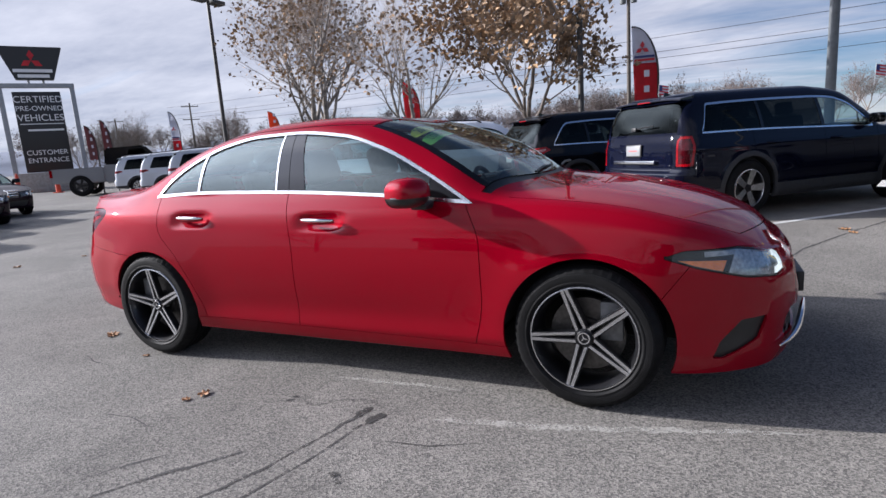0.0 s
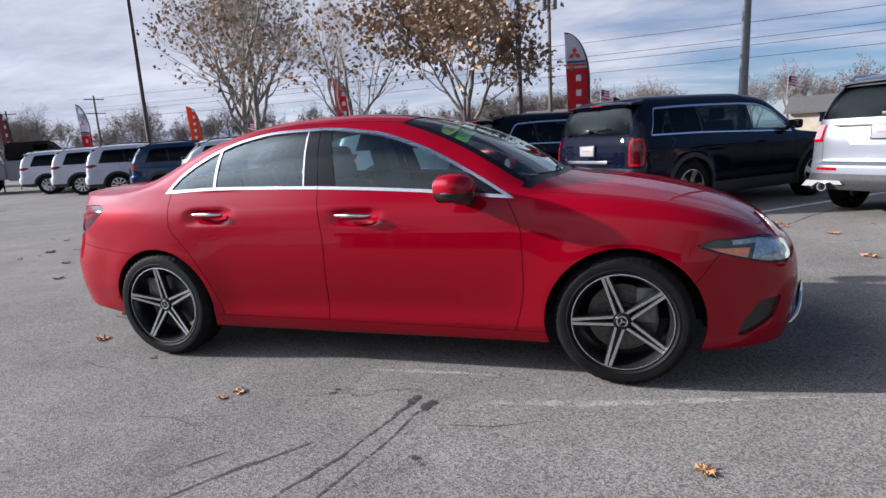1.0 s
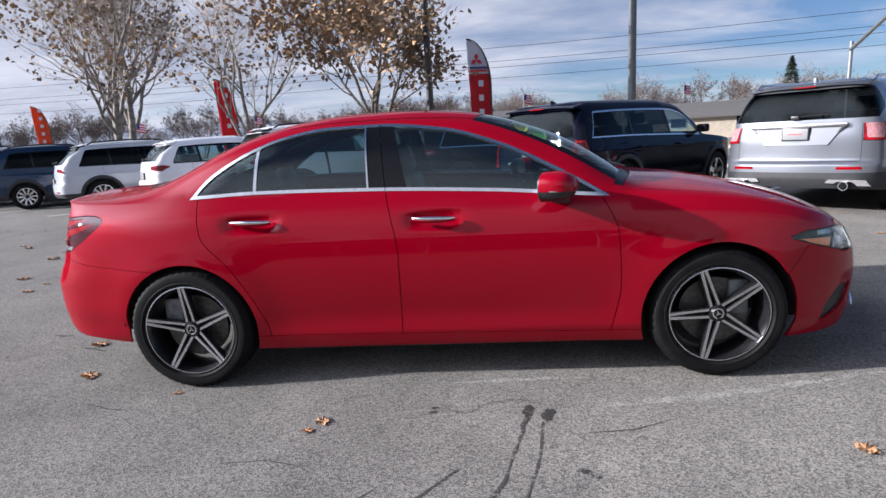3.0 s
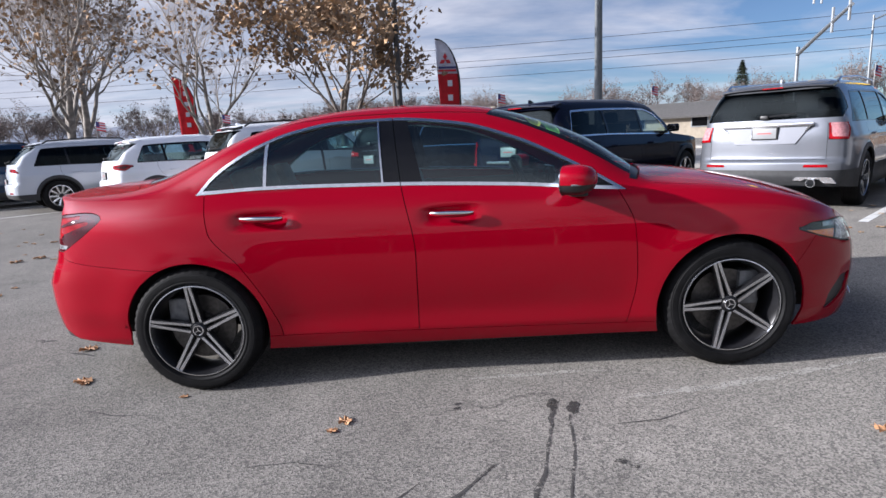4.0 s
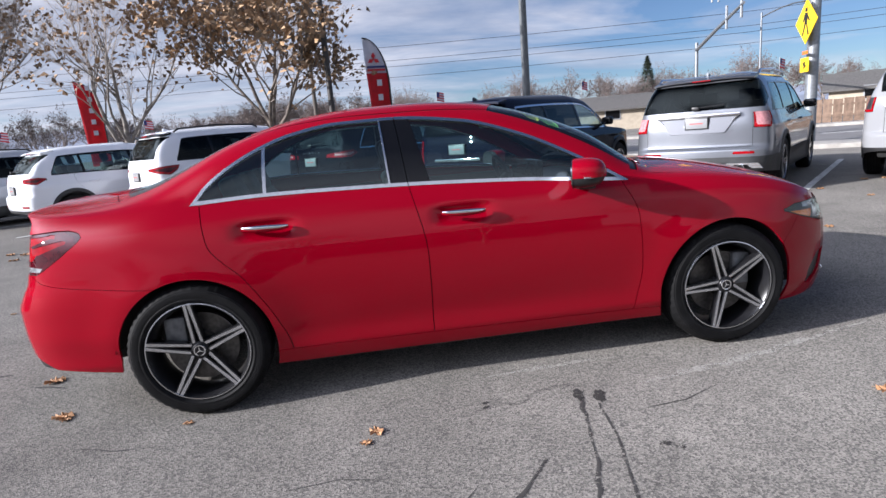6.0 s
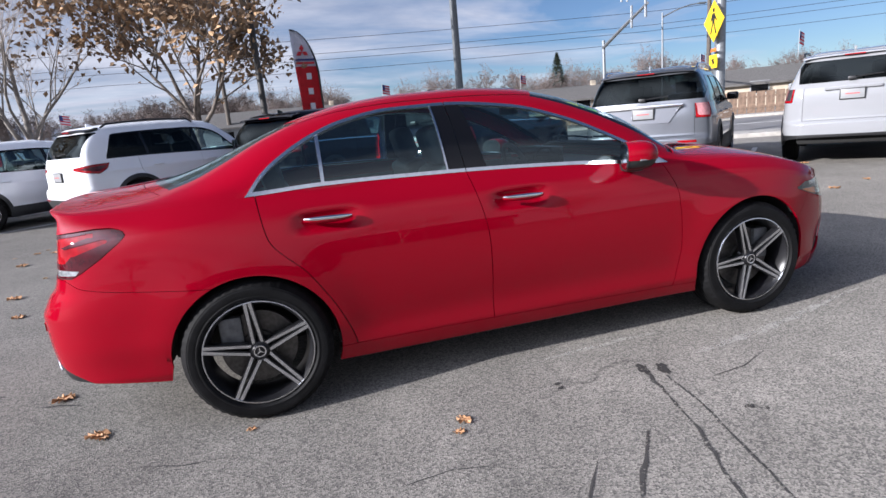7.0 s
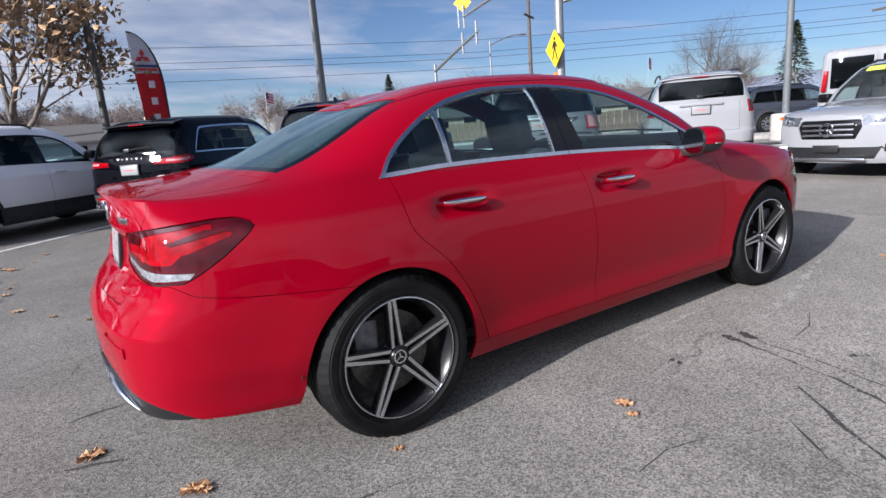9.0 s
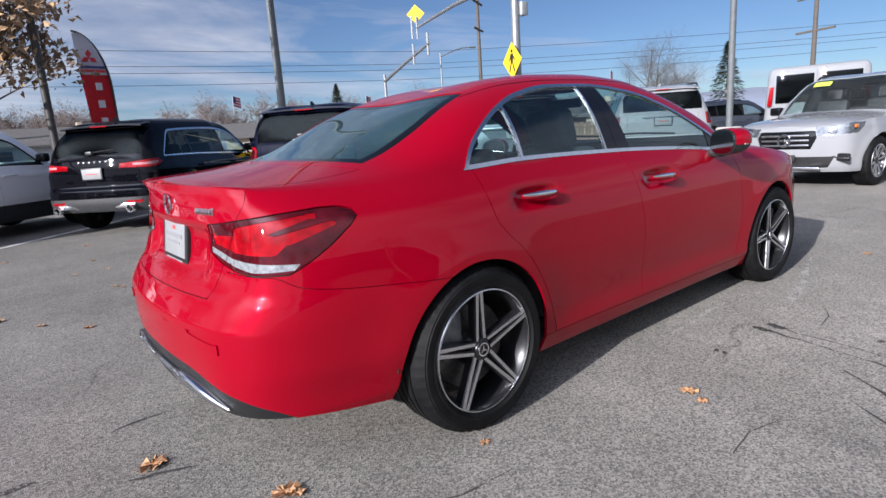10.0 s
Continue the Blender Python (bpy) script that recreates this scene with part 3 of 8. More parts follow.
def wheel_parts(R, W, rim_r, style):
    """Meshes of one wheel about its own centre, the outer face towards -y."""
    out = {}
    bm = bmesh.new()
    w = W / 2
    sw = R - rim_r
    prof = [(rim_r - 0.004, -w + 0.028), (rim_r + 0.006, -w + 0.010), (rim_r + sw * 0.35, -w - 0.003), (rim_r + sw * 0.62, -w - 0.001), (R - 0.022, -w + 0.010), (R - 0.007, -w + 0.024)]
    for g in (-0.055, -0.018, 0.018, 0.055):
        g *= W / 0.225
        prof += [(R, g - 0.0055), (R - 0.007, g - 0.0045), (R - 0.007, g + 0.0045), (R, g + 0.0055)]
    prof += [(R - 0.007, w - 0.024), (R - 0.022, w - 0.010), (rim_r + sw * 0.5, w + 0.002), (rim_r, w - 0.012)]
    if style == "twin":
        # moulded ribs on the sidewall and cuts across the shoulder
        prof[2:4] = [(rim_r + sw * .16, -w + .000), (rim_r + sw * .18, -w - .0025), (rim_r + sw * .24, -w - .0025), (rim_r + sw * .26, -w - .001), (rim_r + sw * .42, -w - .003), (rim_r + sw * .62, -w - .001), (rim_r + sw * .64, -w + .002), (rim_r + sw * .70, -w + .003)]
        rings = lathe(bm, prof, 150)
        for ring in rings:
            r0, y0 = math.hypot(ring[0].co.x, ring[0].co.z), ring[0].co.y
            if r0 > R - .023 and abs(y0) > w - .03:
                for k in range(0, 150, 3):
                    ring[k].co.x *= 1 - .0025 / r0
                    ring[k].co.z *= 1 - .0025 / r0
                    ring[k].co.y -= math.copysign(.003, y0)
    else:
        lathe(bm, prof, 64)
    out["tyre"] = (bm, RUBBER)
    bm = bmesh.new()
    thin = style == "twin"
    lathe(bm, [(rim_r + 0.006, -w + 0.014), (rim_r + (-0.001 if thin else 0.002), -w + 0.006), (rim_r - (0.006 if thin else 0.010), -w + 0.005), (rim_r - (0.007 if thin else 0.013), -w + 0.012)], 64)
    out["rim_edge"] = (bm, MACHINED if style != "black" else RIMDARK)
    bm = bmesh.new()
    lathe(bm, [(rim_r - 0.008, -w + 0.012), (rim_r - 0.022, -w + 0.035), (rim_r - 0.030, 0.02), (rim_r - 0.012, w - 0.02)], 64)
    out["barrel"] = (bm, RIMDARK)
    face, dark = bmesh.new(), bmesh.new()
    rr = rim_r - 0.006
    if style == "twin":
        # five pairs of machined blades, wide apart at the hub and meeting at the rim, over dark flanks
        for k in range(5):
            m = Matrix.Rotation(2 * math.pi * k / 5, 4, "Y")
            for sgn in (-1, 1):
                def bow(vs):
                    for v in vs:
                        v.co.y += 0.022 * (1 - smooth01((math.hypot(v.co.x, v.co.z) - 0.04) / (rr - 0.04)))
                r_mid = .55 * rr
                poly = [(sgn * .0120, .042), (sgn * .0250, .038), (sgn * .0210, r_mid), (sgn * .0175, rr), (sgn * .0020, rr), (sgn * .0085, r_mid)]
                back = [(sgn * .0070, .036), (sgn * .0285, .034), (sgn * .0255, r_mid), (sgn * .0225, rr), (sgn * .0, rr), (sgn * .0030, r_mid)]
                vs = prism(face, poly, -w + 0.010, -w + 0.016)
                bow(vs)
                bmesh.ops.transform(face, matrix=m, verts=vs)
                vs = prism(dark, back, -w + 0.0155, -w + 0.050)
                bow(vs)
                bmesh.ops.transform(dark, matrix=m, verts=vs)
        hub = [(0.0, -w + 0.026), (0.031, -w + 0.026), (0.034, -w + 0.029), (0.036, -w + 0.034), (0.042, -w + 0.036), (0.046, -w + 0.044), (0.062, -w + 0.07)]
    else:
        spokes = 5 if style in ("five", "black") else 10
        for k in range(spokes):
            m = Matrix.Rotation(2 * math.pi * k / spokes + 0.2, 4, "Y")
            half = 0.042 if spokes == 5 else 0.018
            poly = [(-half * 0.8, 0.05), (half * 0.8, 0.05), (half * 1.25, rr), (-half * 1.25, rr)]
            vs = prism(face, poly, -w + 0.016, -w + 0.045)
            for v in vs:
                v.co.y += 0.018 * (1 - smooth01((math.hypot(v.co.x, v.co.z) - 0.05) / (rr - 0.05)))
            bmesh.ops.transform(face, matrix=m, verts=vs)
        hub = [(0.0, -w + 0.030), (0.032, -w + 0.030), (0.038, -w + 0.036), (0.066, -w + 0.040), (0.068, -w + 0.075)]
    bh = bmesh.new()
    lathe(bh, [(max(r, 1e-4), a) for r, a in hub], 32)
    out["spokes"] = (face, RIMDARK if style == "black" else MACHINED)
    if style == "twin":
        out["spoke_web"] = (dark, RIMDARK)
    else:
        dark.free()
    out["hub"] = (bh, RIMDARK)
    if style == "twin":
        bm = bmesh.new()
        lathe(bm, [(0.022, -w + 0.0235), (0.0275, -w + 0.0225), (0.0285, -w + 0.025)], 32)
        for k in range(3):
            m = Matrix.Rotation(2 * math.pi * k / 3, 4, "Y")
            prism_v = prism(bm, [(-0.0035, 0.0), (0.0035, 0.0), (0.0, 0.024)], -w + 0.0225, -w + 0.0265)
            bmesh.ops.transform(bm, matrix=m, verts=prism_v)
        out["hub_cap"] = (bm, CHROME)
        bm = bmesh.new()
        for k in range(5):
            a = 2 * math.pi * (k + .5) / 5
            lv = lathe(bm, [(1e-4, -w + 0.036), (0.008, -w + 0.037), (0.0085, -w + 0.05)], 6)
            bmesh.ops.translate(bm, verts=[v for r in lv for v in r], vec=(0.048 * math.sin(a), 0, 0.048 * math.cos(a)))
        out["wheel_bolts"] = (bm, RIMDARK)
    bm = bmesh.new()
    lathe(bm, [(1e-4, -w + 0.085), (0.075, -w + 0.085), (0.08, -w + 0.10), (rim_r * 0.70, -w + 0.10), (rim_r * 0.70, -w + 0.125), (0.07, -w + 0.125)], 40)
    out["brake_disc"] = (bm, DISC)
    return out


_wheel_cache = {}


def add_wheels(car, base, track, R, W, rim_r, style, steer=0.0, caliper=False, spin=-9.0):
    """Four wheels, each an object with its own parts under the car."""
    key = (R, W, rim_r, style)
    if key not in _wheel_cache:
        meshes = {}
        for n, (bm, mat) in wheel_parts(R, W, rim_r, style).items():
            me = bpy.data.meshes.new(n)
            bm.normal_update()
            for f in bm.faces:
                f.smooth = True
            for e in bm.edges:
                if len(e.link_faces) == 2 and e.calc_face_angle(0) > radians(35):
                    e.smooth = False
            bm.to_mesh(me)
            bm.free()
            me.materials.append(mat)
            meshes[n] = me
        _wheel_cache[key] = meshes
    made = []
    for x in (base / 2, -base / 2):
        for sgn in (-1, 1):
            w = new("wheel")
            w.empty_display_size = 0.2
            w.parent = car
            w.matrix_basis = pose(x, sgn * track, R, 0, 0, (0 if sgn < 0 else 180) + (steer if x > 0 else 0)) @ Matrix.Rotation(radians(spin + 40 * (sgn > 0) + (15 if x < 0 else 0)), 4, "Y")
            for n, me in _wheel_cache[key].items():
                o = new(n, me)
                o.parent = w
                if n == "wheel_bolts":
                    o["kind"] = "stuff"
            made.append(w)
    if caliper:
        for x in (base / 2, -base / 2):
            for sgn in (-1, 1):
                bm = bmesh.new()
                s = -1 if x > 0 else 1
                box(bm, x - 0.05 - s * 0.11, x + 0.05 - s * 0.11, -0.03, 0.05, R - 0.02, R + 0.16, 0.014)
                bmesh.ops.translate(bm, verts=bm.verts, vec=(0, sgn * (track + 0.01), 0))
                part("brake_caliper", bm, CALIPER, car)
    return made


# ---- the red saloon ----
SEDAN = dict(
    plan=[(2.268, 0), (2.255, .25), (2.21, .48), (2.085, .70), (1.81, .85), (1.36, .892), (.8, .880), (0, .878), (-.7, .882), (-1.36, .894), (-1.75, .866), (-2.08, .785), (-2.24, .635), (-2.30, .35), (-2.32, 0)],
    top=[(-2.31, 1.035), (-2.1, 1.012), (-1.8, 1.005), (-1.31, 1.012), (-.98, 1.022), (-.39, 1.012), (.28, .982), (.83, .938), (1.2, .925), (1.5, .893), (1.8, .82), (2.0, .752), (2.12, .70), (2.235, .675)],
    bot=[(-2.31, .285), (-2.1, .275), (-1.9, .257), (-1.7, .240), (-.98, .205), (1.0, .192), (1.7, .182), (2.1, .192), (2.235, .198)],
    centre=[(-2.31, 1.035), (-2.15, 1.055), (-1.95, 1.07), (-1.75, 1.095), (-1.6, 1.133), (-1.4, 1.205), (-1.2, 1.280), (-1.0, 1.344), (-.8, 1.388), (-.5, 1.417), (-.2, 1.422), (.1, 1.404), (.3, 1.368), (.5, 1.305), (.7, 1.222), (.9, 1.115), (1.03, 1.04), (1.12, 1.02), (1.4, .985), (1.75, .915), (2.0, .83), (2.1, .77), (2.17, .70), (2.235, .675)],
    side=[(.15, .07), (.2, .04), (.25, .022), (.29, .012), (.34, .014), (.45, .006), (.6, 0), (.72, .008), (.82, .022), (.9, .045), (.96, .078), (1.02, .122)],
    front=[(.13, .09), (.17, .05), (.24, .025), (.35, .008), (.45, 0), (.55, .01), (.63, .035), (.68, .07), (.75, .13)],
    rear=[(.24, .05), (.30, .022), (.36, .010), (.44, .003), (.52, 0), (.578, .0), (.60, .010), (.66, .046), (.70, .080), (.76, .105), (.86, .122), (.95, .135), (.985, .138), (1.01, .122), (1.03, .112)],
    dents=[(-.985, .876, .135, .040, .024), (-.035, .858, .135, .040, .024)],
)


def _sedan_extra(px, z, nx, ny):
    """Flared arches, a waist crease along the doors and a hollow above the sill."""
    f = 0
    for xc in (1.3645, -1.3645):
        r = np.hypot(px - xc, z - .315)
        f = f - .012 * np.exp(-((r - .370) / .11) ** 2) * (ny > .3) * smooth01((z - .20) / .20)
    # the tail tucks in low down, and the plate sits in a hollow
    f = f + .035 * smooth01((.46 - z) / .24) * smooth01((-1.62 - px) / .12) * ny ** 2
    f = f + .030 * np.exp(-((z - .80) / .085) ** 6) * smooth01((-2.288 - px) / .014)
    f = f + .007 * np.exp(-((z - .39) / .08) ** 2) * np.exp(-(px / .80) ** 4) * ny ** 2
    return f


SEDAN["extra"] = _sedan_extra


def text_mesh(txt, size, thick=0.0):
    cu = bpy.data.curves.new("lettering", "FONT")
    cu.body = txt
    cu.size = size
    cu.align_x = "CENTER"
    cu.align_y = "CENTER"
    cu.extrude = thick
    ob = bpy.data.objects.new("lettering", cu)
    scene.collection.objects.link(ob)
    bpy.context.view_layer.update()
    me = bpy.data.meshes.new_from_object(ob)
    bpy.data.objects.remove(ob)
    bpy.data.curves.remove(cu)
    me.materials.clear()
    return me


def red_sedan():
    car = empty("red_sedan", pose(0, 0, 0), "glossy red four-door saloon with chrome window trim, parked on asphalt", "car")
    sh = Shell(SEDAN)
    L = sh.len
    us = np.concatenate([np.linspace(0, .28, 80), np.linspace(.28, .72, 110)[1:], np.linspace(.72, 1, 90)[1:]])
    fl = Sheet(sh.flank, us, np.linspace(0, 1, 44))
    fd = pchip([(.15, .80), (.25, .835), (.51, .885), (.75, .878), (.95, .80)])
    bg = pchip([(.15, -.235), (.28, -.23), (.66, -.225), (1.01, -.285)])
    rd = pchip([(.15, -.92), (.30, -.93), (.42, -.97), (.65, -1.10), (.83, -1.255), (1.02, -1.285)])
    sc = pchip([(-1.2, .285), (-.23, .272), (1.2, .25)])
    ar, zr, af = .368, .318, .380
    def arch(X):
        dx = X[:, 0] + 1.3645
        rear = np.where((dx < 0) & (X[:, 2] < zr), -dx - .28 * (zr - X[:, 2]), np.hypot(dx, X[:, 2] - zr))
        return np.minimum(np.hypot(X[:, 0] - 1.3645, X[:, 2] - zr) - af + ar, rear) - ar
    seam_c = pchip([(0, .665), (.49, .668), (.56, .757), (.82, .752), (.92, .712), (1.2, .675), (1.6, .648), (3, .64)])
    seam_r = lambda P: seam_c((1 - P[:, 0]) * L)
    seam_f = lambda X: X[:, 0] - (1.66 + (X[:, 2] - .5) * .78)
    lampR = convex([(.40, .900), (.62, .922), (.85, .942), (1.00, .952), (1.07, .950), (1.115, .938), (1.13, .918), (1.11, .895), (1.02, .83), (.93, .778), (.88, .757), (.74, .757), (.62, .766), (.52, .782), (.40, .820)])
    # red light: a broad body at the inner end and two prongs towards the flank; a long clear strip below
    glows = [convex([(.44, .868), (.60, .876), (.82, .884), (.90, .862), (.84, .818), (.62, .822), (.46, .842)]),
             convex([(.60, .868), (.80, .880), (1.00, .930), (.95, .936), (.78, .920), (.60, .898)]),
             convex([(.82, .874), (1.04, .912), (1.06, .898), (.90, .850), (.84, .846)])]
    revs = [convex([(.42, .834), (.42, .816), (.58, .782), (.60, .802)]), convex([(.60, .802), (.58, .782), (.74, .766), (.90, .770), (.92, .788)])]
    lampF = convex([(.57, .603), (.552, .684), (.60, .698), (.86, .733), (1.10, .727), (1.185, .70), (1.05, .655), (.84, .605), (.66, .590)])
    grille = convex([(-.5, .45), (-.5, .635), (.36, .63), (.42, .56), (.36, .45)])
    intake = convex([(-.5, .29), (-.5, .42), (.54, .425), (.585, .39), (.60, .33), (.56, .295)])
    slot = convex([(.98, .262), (.93, .258), (.765, .335), (.73, .435), (.86, .428), (.95, .335)])
    pad = convex([(.40, .556), (.60, .538), (.61, .512), (.42, .526)])
    fa = lambda P: P[:, 0] * L
    ra = lambda P: (1 - P[:, 0]) * L
    lid_c = pchip([(.55, .45), (.70, .50), (.78, .535), (.87, .595), (.93, .645), (.98, .70), (1.06, .74)])
    lidx = lambda X, P: ra(P) - lid_c(X[:, 2])
    diff = pchip([(0, .43), (.35, .42), (.58, .375), (.78, .31), (.95, .235), (3, .1)])
    fl.cut(lambda X, P: arch(X))
    fl.cut(lambda X, P: arch(X) - .012)
    for f in (lambda X, P: X[:, 0] - fd(X[:, 2]), lambda X, P: X[:, 0] - bg(X[:, 2]), lambda X, P: X[:, 0] - rd(X[:, 2])):
        fl.gap(f)
    fl.gap(lambda X, P: X[:, 2] - sc(X[:, 0]), .0015)
    fl.gap(lambda X, P: np.where(P[:, 0] < .4, seam_f(X), 1), .0016)
    fl.gap(lambda X, P: np.where(P[:, 0] > .6, X[:, 2] - seam_r(P), 1), .0012)
    fl.gap(lambda X, P: np.where(P[:, 0] > .6, lampR(ra(P), X[:, 2]), 1), .002)
    fl.gap(lambda X, P: np.where(P[:, 0] > .7, lidx(X, P), 1), .002)
    fl.gap(lambda X, P: np.where(P[:, 0] < .4, lampF(fa(P), X[:, 2]), 1), .002)
    fl.cut(lambda X, P: np.where(P[:, 0] < .4, grille(fa(P), X[:, 2]), 1))
    fl.cut(lambda X, P: np.where(P[:, 0] < .4, intake(fa(P), X[:, 2]), 1))
    fl.cut(lambda X, P: np.where(P[:, 0] < .4, intake(fa(P), X[:, 2]) - .020, 1))
    fl.cut(lambda X, P: np.where(P[:, 0] < .4, slot(fa(P), X[:, 2]), 1))
    fl.cut(lambda X, P: np.where((P[:, 0] < .2), X[:, 2] - .395, 1))
    fl.cut(lambda X, P: np.where(P[:, 0] > .7, X[:, 2] - diff(ra(P)), 1))
    fl.cut(lambda X, P: np.where(P[:, 0] > .7, X[:, 2] - diff(ra(P)) + .040, 1))
    fl.cut(lambda X, P: np.where(P[:, 0] > .7, X[:, 2] - diff(ra(P)) + .068, 1))
    # bands inside the lamps
    for f in glows + revs + [pad]:
        fl.cut(lambda X, P, f=f: np.where(P[:, 0] > .6, f(ra(P), X[:, 2]), 1))
    fl.cut(lambda X, P: np.where(P[:, 0] < .4, lampF(fa(P), X[:, 2]) + .008, 1))
    fl.cut(lambda X, P: np.where(P[:, 0] < .4, lampF(fa(P), X[:, 2]) + .030, 1))
    for q in (.625, .66, .90, .93, 1.15):
        fl.cut(lambda X, P, q=q: np.where(P[:, 0] < .4, fa(P) - q + (X[:, 2] - .66) * .5, 1))
    fl.cut(lambda X, P: np.where(P[:, 0] < .4, X[:, 2] - .672 - .03 * (fa(P) - .6), 1))

    def rule(X, P):
        x, z = X[:, 0], X[:, 2]
        n = np.full(len(x), "quarter", object)
        n[x > fd(z)] = "fender"
        n[(x > bg(z)) & (x < fd(z))] = "front_door"
        n[(x > rd(z)) & (x < bg(z))] = "rear_door"
        n[(z < sc(x)) & (np.abs(x) < 1.3)] = "sill"
        front, back = P[:, 0] < .4, P[:, 0] > .6
        n[front & (seam_f(X) > 0)] = "front_bumper"
        n[back & (x < -1.5) & (z < seam_r(P))] = "rear_bumper"
        n[back & (lidx(X, P) < 0) & (z > seam_r(P))] = "trunk_lid"
        n[back & (pad(ra(P), z) < 0)] = "pad"
        dl = diff(ra(P))
        n[back & (x < -1.5) & (z < dl)] = "diffuser"
        n[front & (grille(fa(P), z) < 0)] = "grille"
        n[front & (intake(fa(P), z) < 0)] = "intake"
        n[front & (slot(fa(P), z) < 0)] = "slot"
        lf, lr = lampF(fa(P), z), lampR(ra(P), z)
        fq = fa(P) + (z - .66) * .5
        n[front & (lf < 0)] = "lamp_dark"
        low = z < .672 + .03 * (fa(P) - .6)
        n[front & (lf < -.008) & (fq > .93) & (fq < 1.15) & low] = "lamp_amber"
        n[front & (lf < -.008) & (fq > .66) & (fq < .90) & (low | (lf < -.030))] = "lamp_clear"
        n[front & (lf < -.008) & (lf > -.030) & ~low & (fq < 1.04)] = "lamp_clear"
        n[front & (lf < -.008) & (lf > -.030) & (fq < .625)] = "lamp_white"
        n[back & (lr < 0)] = "tail_dark"
        for f in glows:
            n[back & (lr < 0) & (f(ra(P), z) < 0)] = "tail_red"
        for f in revs:
            n[back & (lr < 0) & (f(ra(P), z) < 0)] = "tail_white"
        g = .0022
        gap = (np.abs(x - bg(z)) < g) & (z > sc(x)) | (np.abs(x - rd(z)) < g) & (z > sc(x)) | (np.abs(x - fd(z)) < g) & (z > sc(x))
        gap |= (np.abs(z - sc(x)) < .0015) & (np.abs(x) < 1.2)
        gap |= front & (np.abs(seam_f(X)) < .0016) & (lf > 0) & (z < .7)
        gap |= back & (np.abs(z - seam_r(P)) < .0012) & (x < -1.5) & (lr > 0)
        gap |= (back & (np.abs(lr) < .002)) | (front & (np.abs(lf) < .002))
        gap |= back & (np.abs(lidx(X, P)) < .002) & (z > seam_r(P))
        n[gap] = "gap"
        n[arch(X) < 0] = None
        return n
    fl.sort(rule)

    up = Sheet(sh.upper, us, np.concatenate([np.linspace(0, .5, 26), np.linspace(.5, 1, 14)[1:]]))
    dtop = pchip([(-1.325, 1.012), (-1.25, 1.10), (-1.15, 1.175), (-1.0, 1.255), (-.85, 1.308), (-.6, 1.348), (-.34, 1.352), (.02, 1.316), (.3, 1.232), (.6, 1.085), (.77, .985), (.845, .937)])
    slope = lambda x: np.sqrt(1 + ((dtop(x + .01) - dtop(x - .01)) / .02) ** 2)
    dlo = lambda X: X[:, 2] - dtop(X[:, 0])
    inner = lambda X: X[:, 2] - dtop(X[:, 0]) + .015 * slope(X[:, 0])
    belt = lambda X: X[:, 2] - sh.top(X[:, 0]) - .017
    yw = pchip([(.15, .550), (.5, .645), (.72, .715), (.9, .745), (1.1, .765)])
    yb = pchip([(-1.85, .60), (-1.42, .565), (-1.05, .49)])
    ay = lambda X: -X[:, 1]
    wtop = lambda X: X[:, 0] - (.30 - .10 * (ay(X) / .5) ** 2)
    wbase = lambda X: X[:, 0] - (1.03 - .13 * (ay(X) / .7) ** 2)
    hback = lambda X: X[:, 0] - (1.085 - .14 * (ay(X) / .7) ** 2)
    hfront = lambda X: X[:, 0] - (2.12 - .16 * (ay(X) / .7) ** 2)
    bt = lambda X: X[:, 0] - (-1.11 + .07 * (ay(X) / .5) ** 2)
    bb = lambda X: X[:, 0] - (-1.79 + .10 * (ay(X) / .5) ** 2)
    lid = lambda X: X[:, 0] - (-1.845 + .10 * (ay(X) / .5) ** 2)
    lidy = lambda X: ay(X) - (.625 - .06 * smooth01((-X[:, 0] - 1.9) / .35))
    incab = lambda X: (X[:, 0] > -1.34) & (X[:, 0] < .86)
    cab = lambda X, f: np.where(incab(X) & (ay(X) > .45), f, 1)
    up.cut(lambda X, P: cab(X, dlo(X)))
    up.cut(lambda X, P: cab(X, inner(X)))
    up.cut(lambda X, P: cab(X, belt(X)))
    vert = [lambda X: X[:, 0] - (-.988 + .02 * (X[:, 2] - 1.02)), lambda X: X[:, 0] - (-.972 + .02 * (X[:, 2] - 1.02)),
            lambda X: X[:, 0] - (-.372 - .06 * (X[:, 2] - 1.0)), lambda X: X[:, 0] - (-.381 - .06 * (X[:, 2] - 1.0)),
            lambda X: X[:, 0] - (-.17 - .22 * (X[:, 2] - 1.0)), lambda X: X[:, 0] - (.60 + .0 * X[:, 2])]
    bgu = lambda X: X[:, 0] - (-.285 - .10 * (X[:, 2] - 1.0))
    for f in vert:
        up.cut(lambda X, P, f=f: cab(X, f(X)))
    up.gap(lambda X, P: cab(X, bgu(X)), .002)
    up.cut(lambda X, P: wtop(X)); up.cut(lambda X, P: wbase(X))
    up.cut(lambda X, P: np.where(X[:, 0] > .15, ay(X) - yw(X[:, 0]), 1))
    up.cut(lambda X, P: np.where(X[:, 0] > .15, ay(X) - yw(X[:, 0]) + .035, 1))
    up.gap(lambda X, P: hback(X), .002); up.gap(lambda X, P: hfront(X), .002)
    up.gap(lambda X, P: np.where(X[:, 0] > .9, P[:, 1] - .10, 1), .004)
    up.cut(lambda X, P: bt(X)); up.cut(lambda X, P: bb(X))
    up.cut(lambda X, P: bt(X) + .035); up.cut(lambda X, P: bb(X) - .045)
    up.cut(lambda X, P: np.where(X[:, 0] < -.9, ay(X) - yb(X[:, 0]), 1))
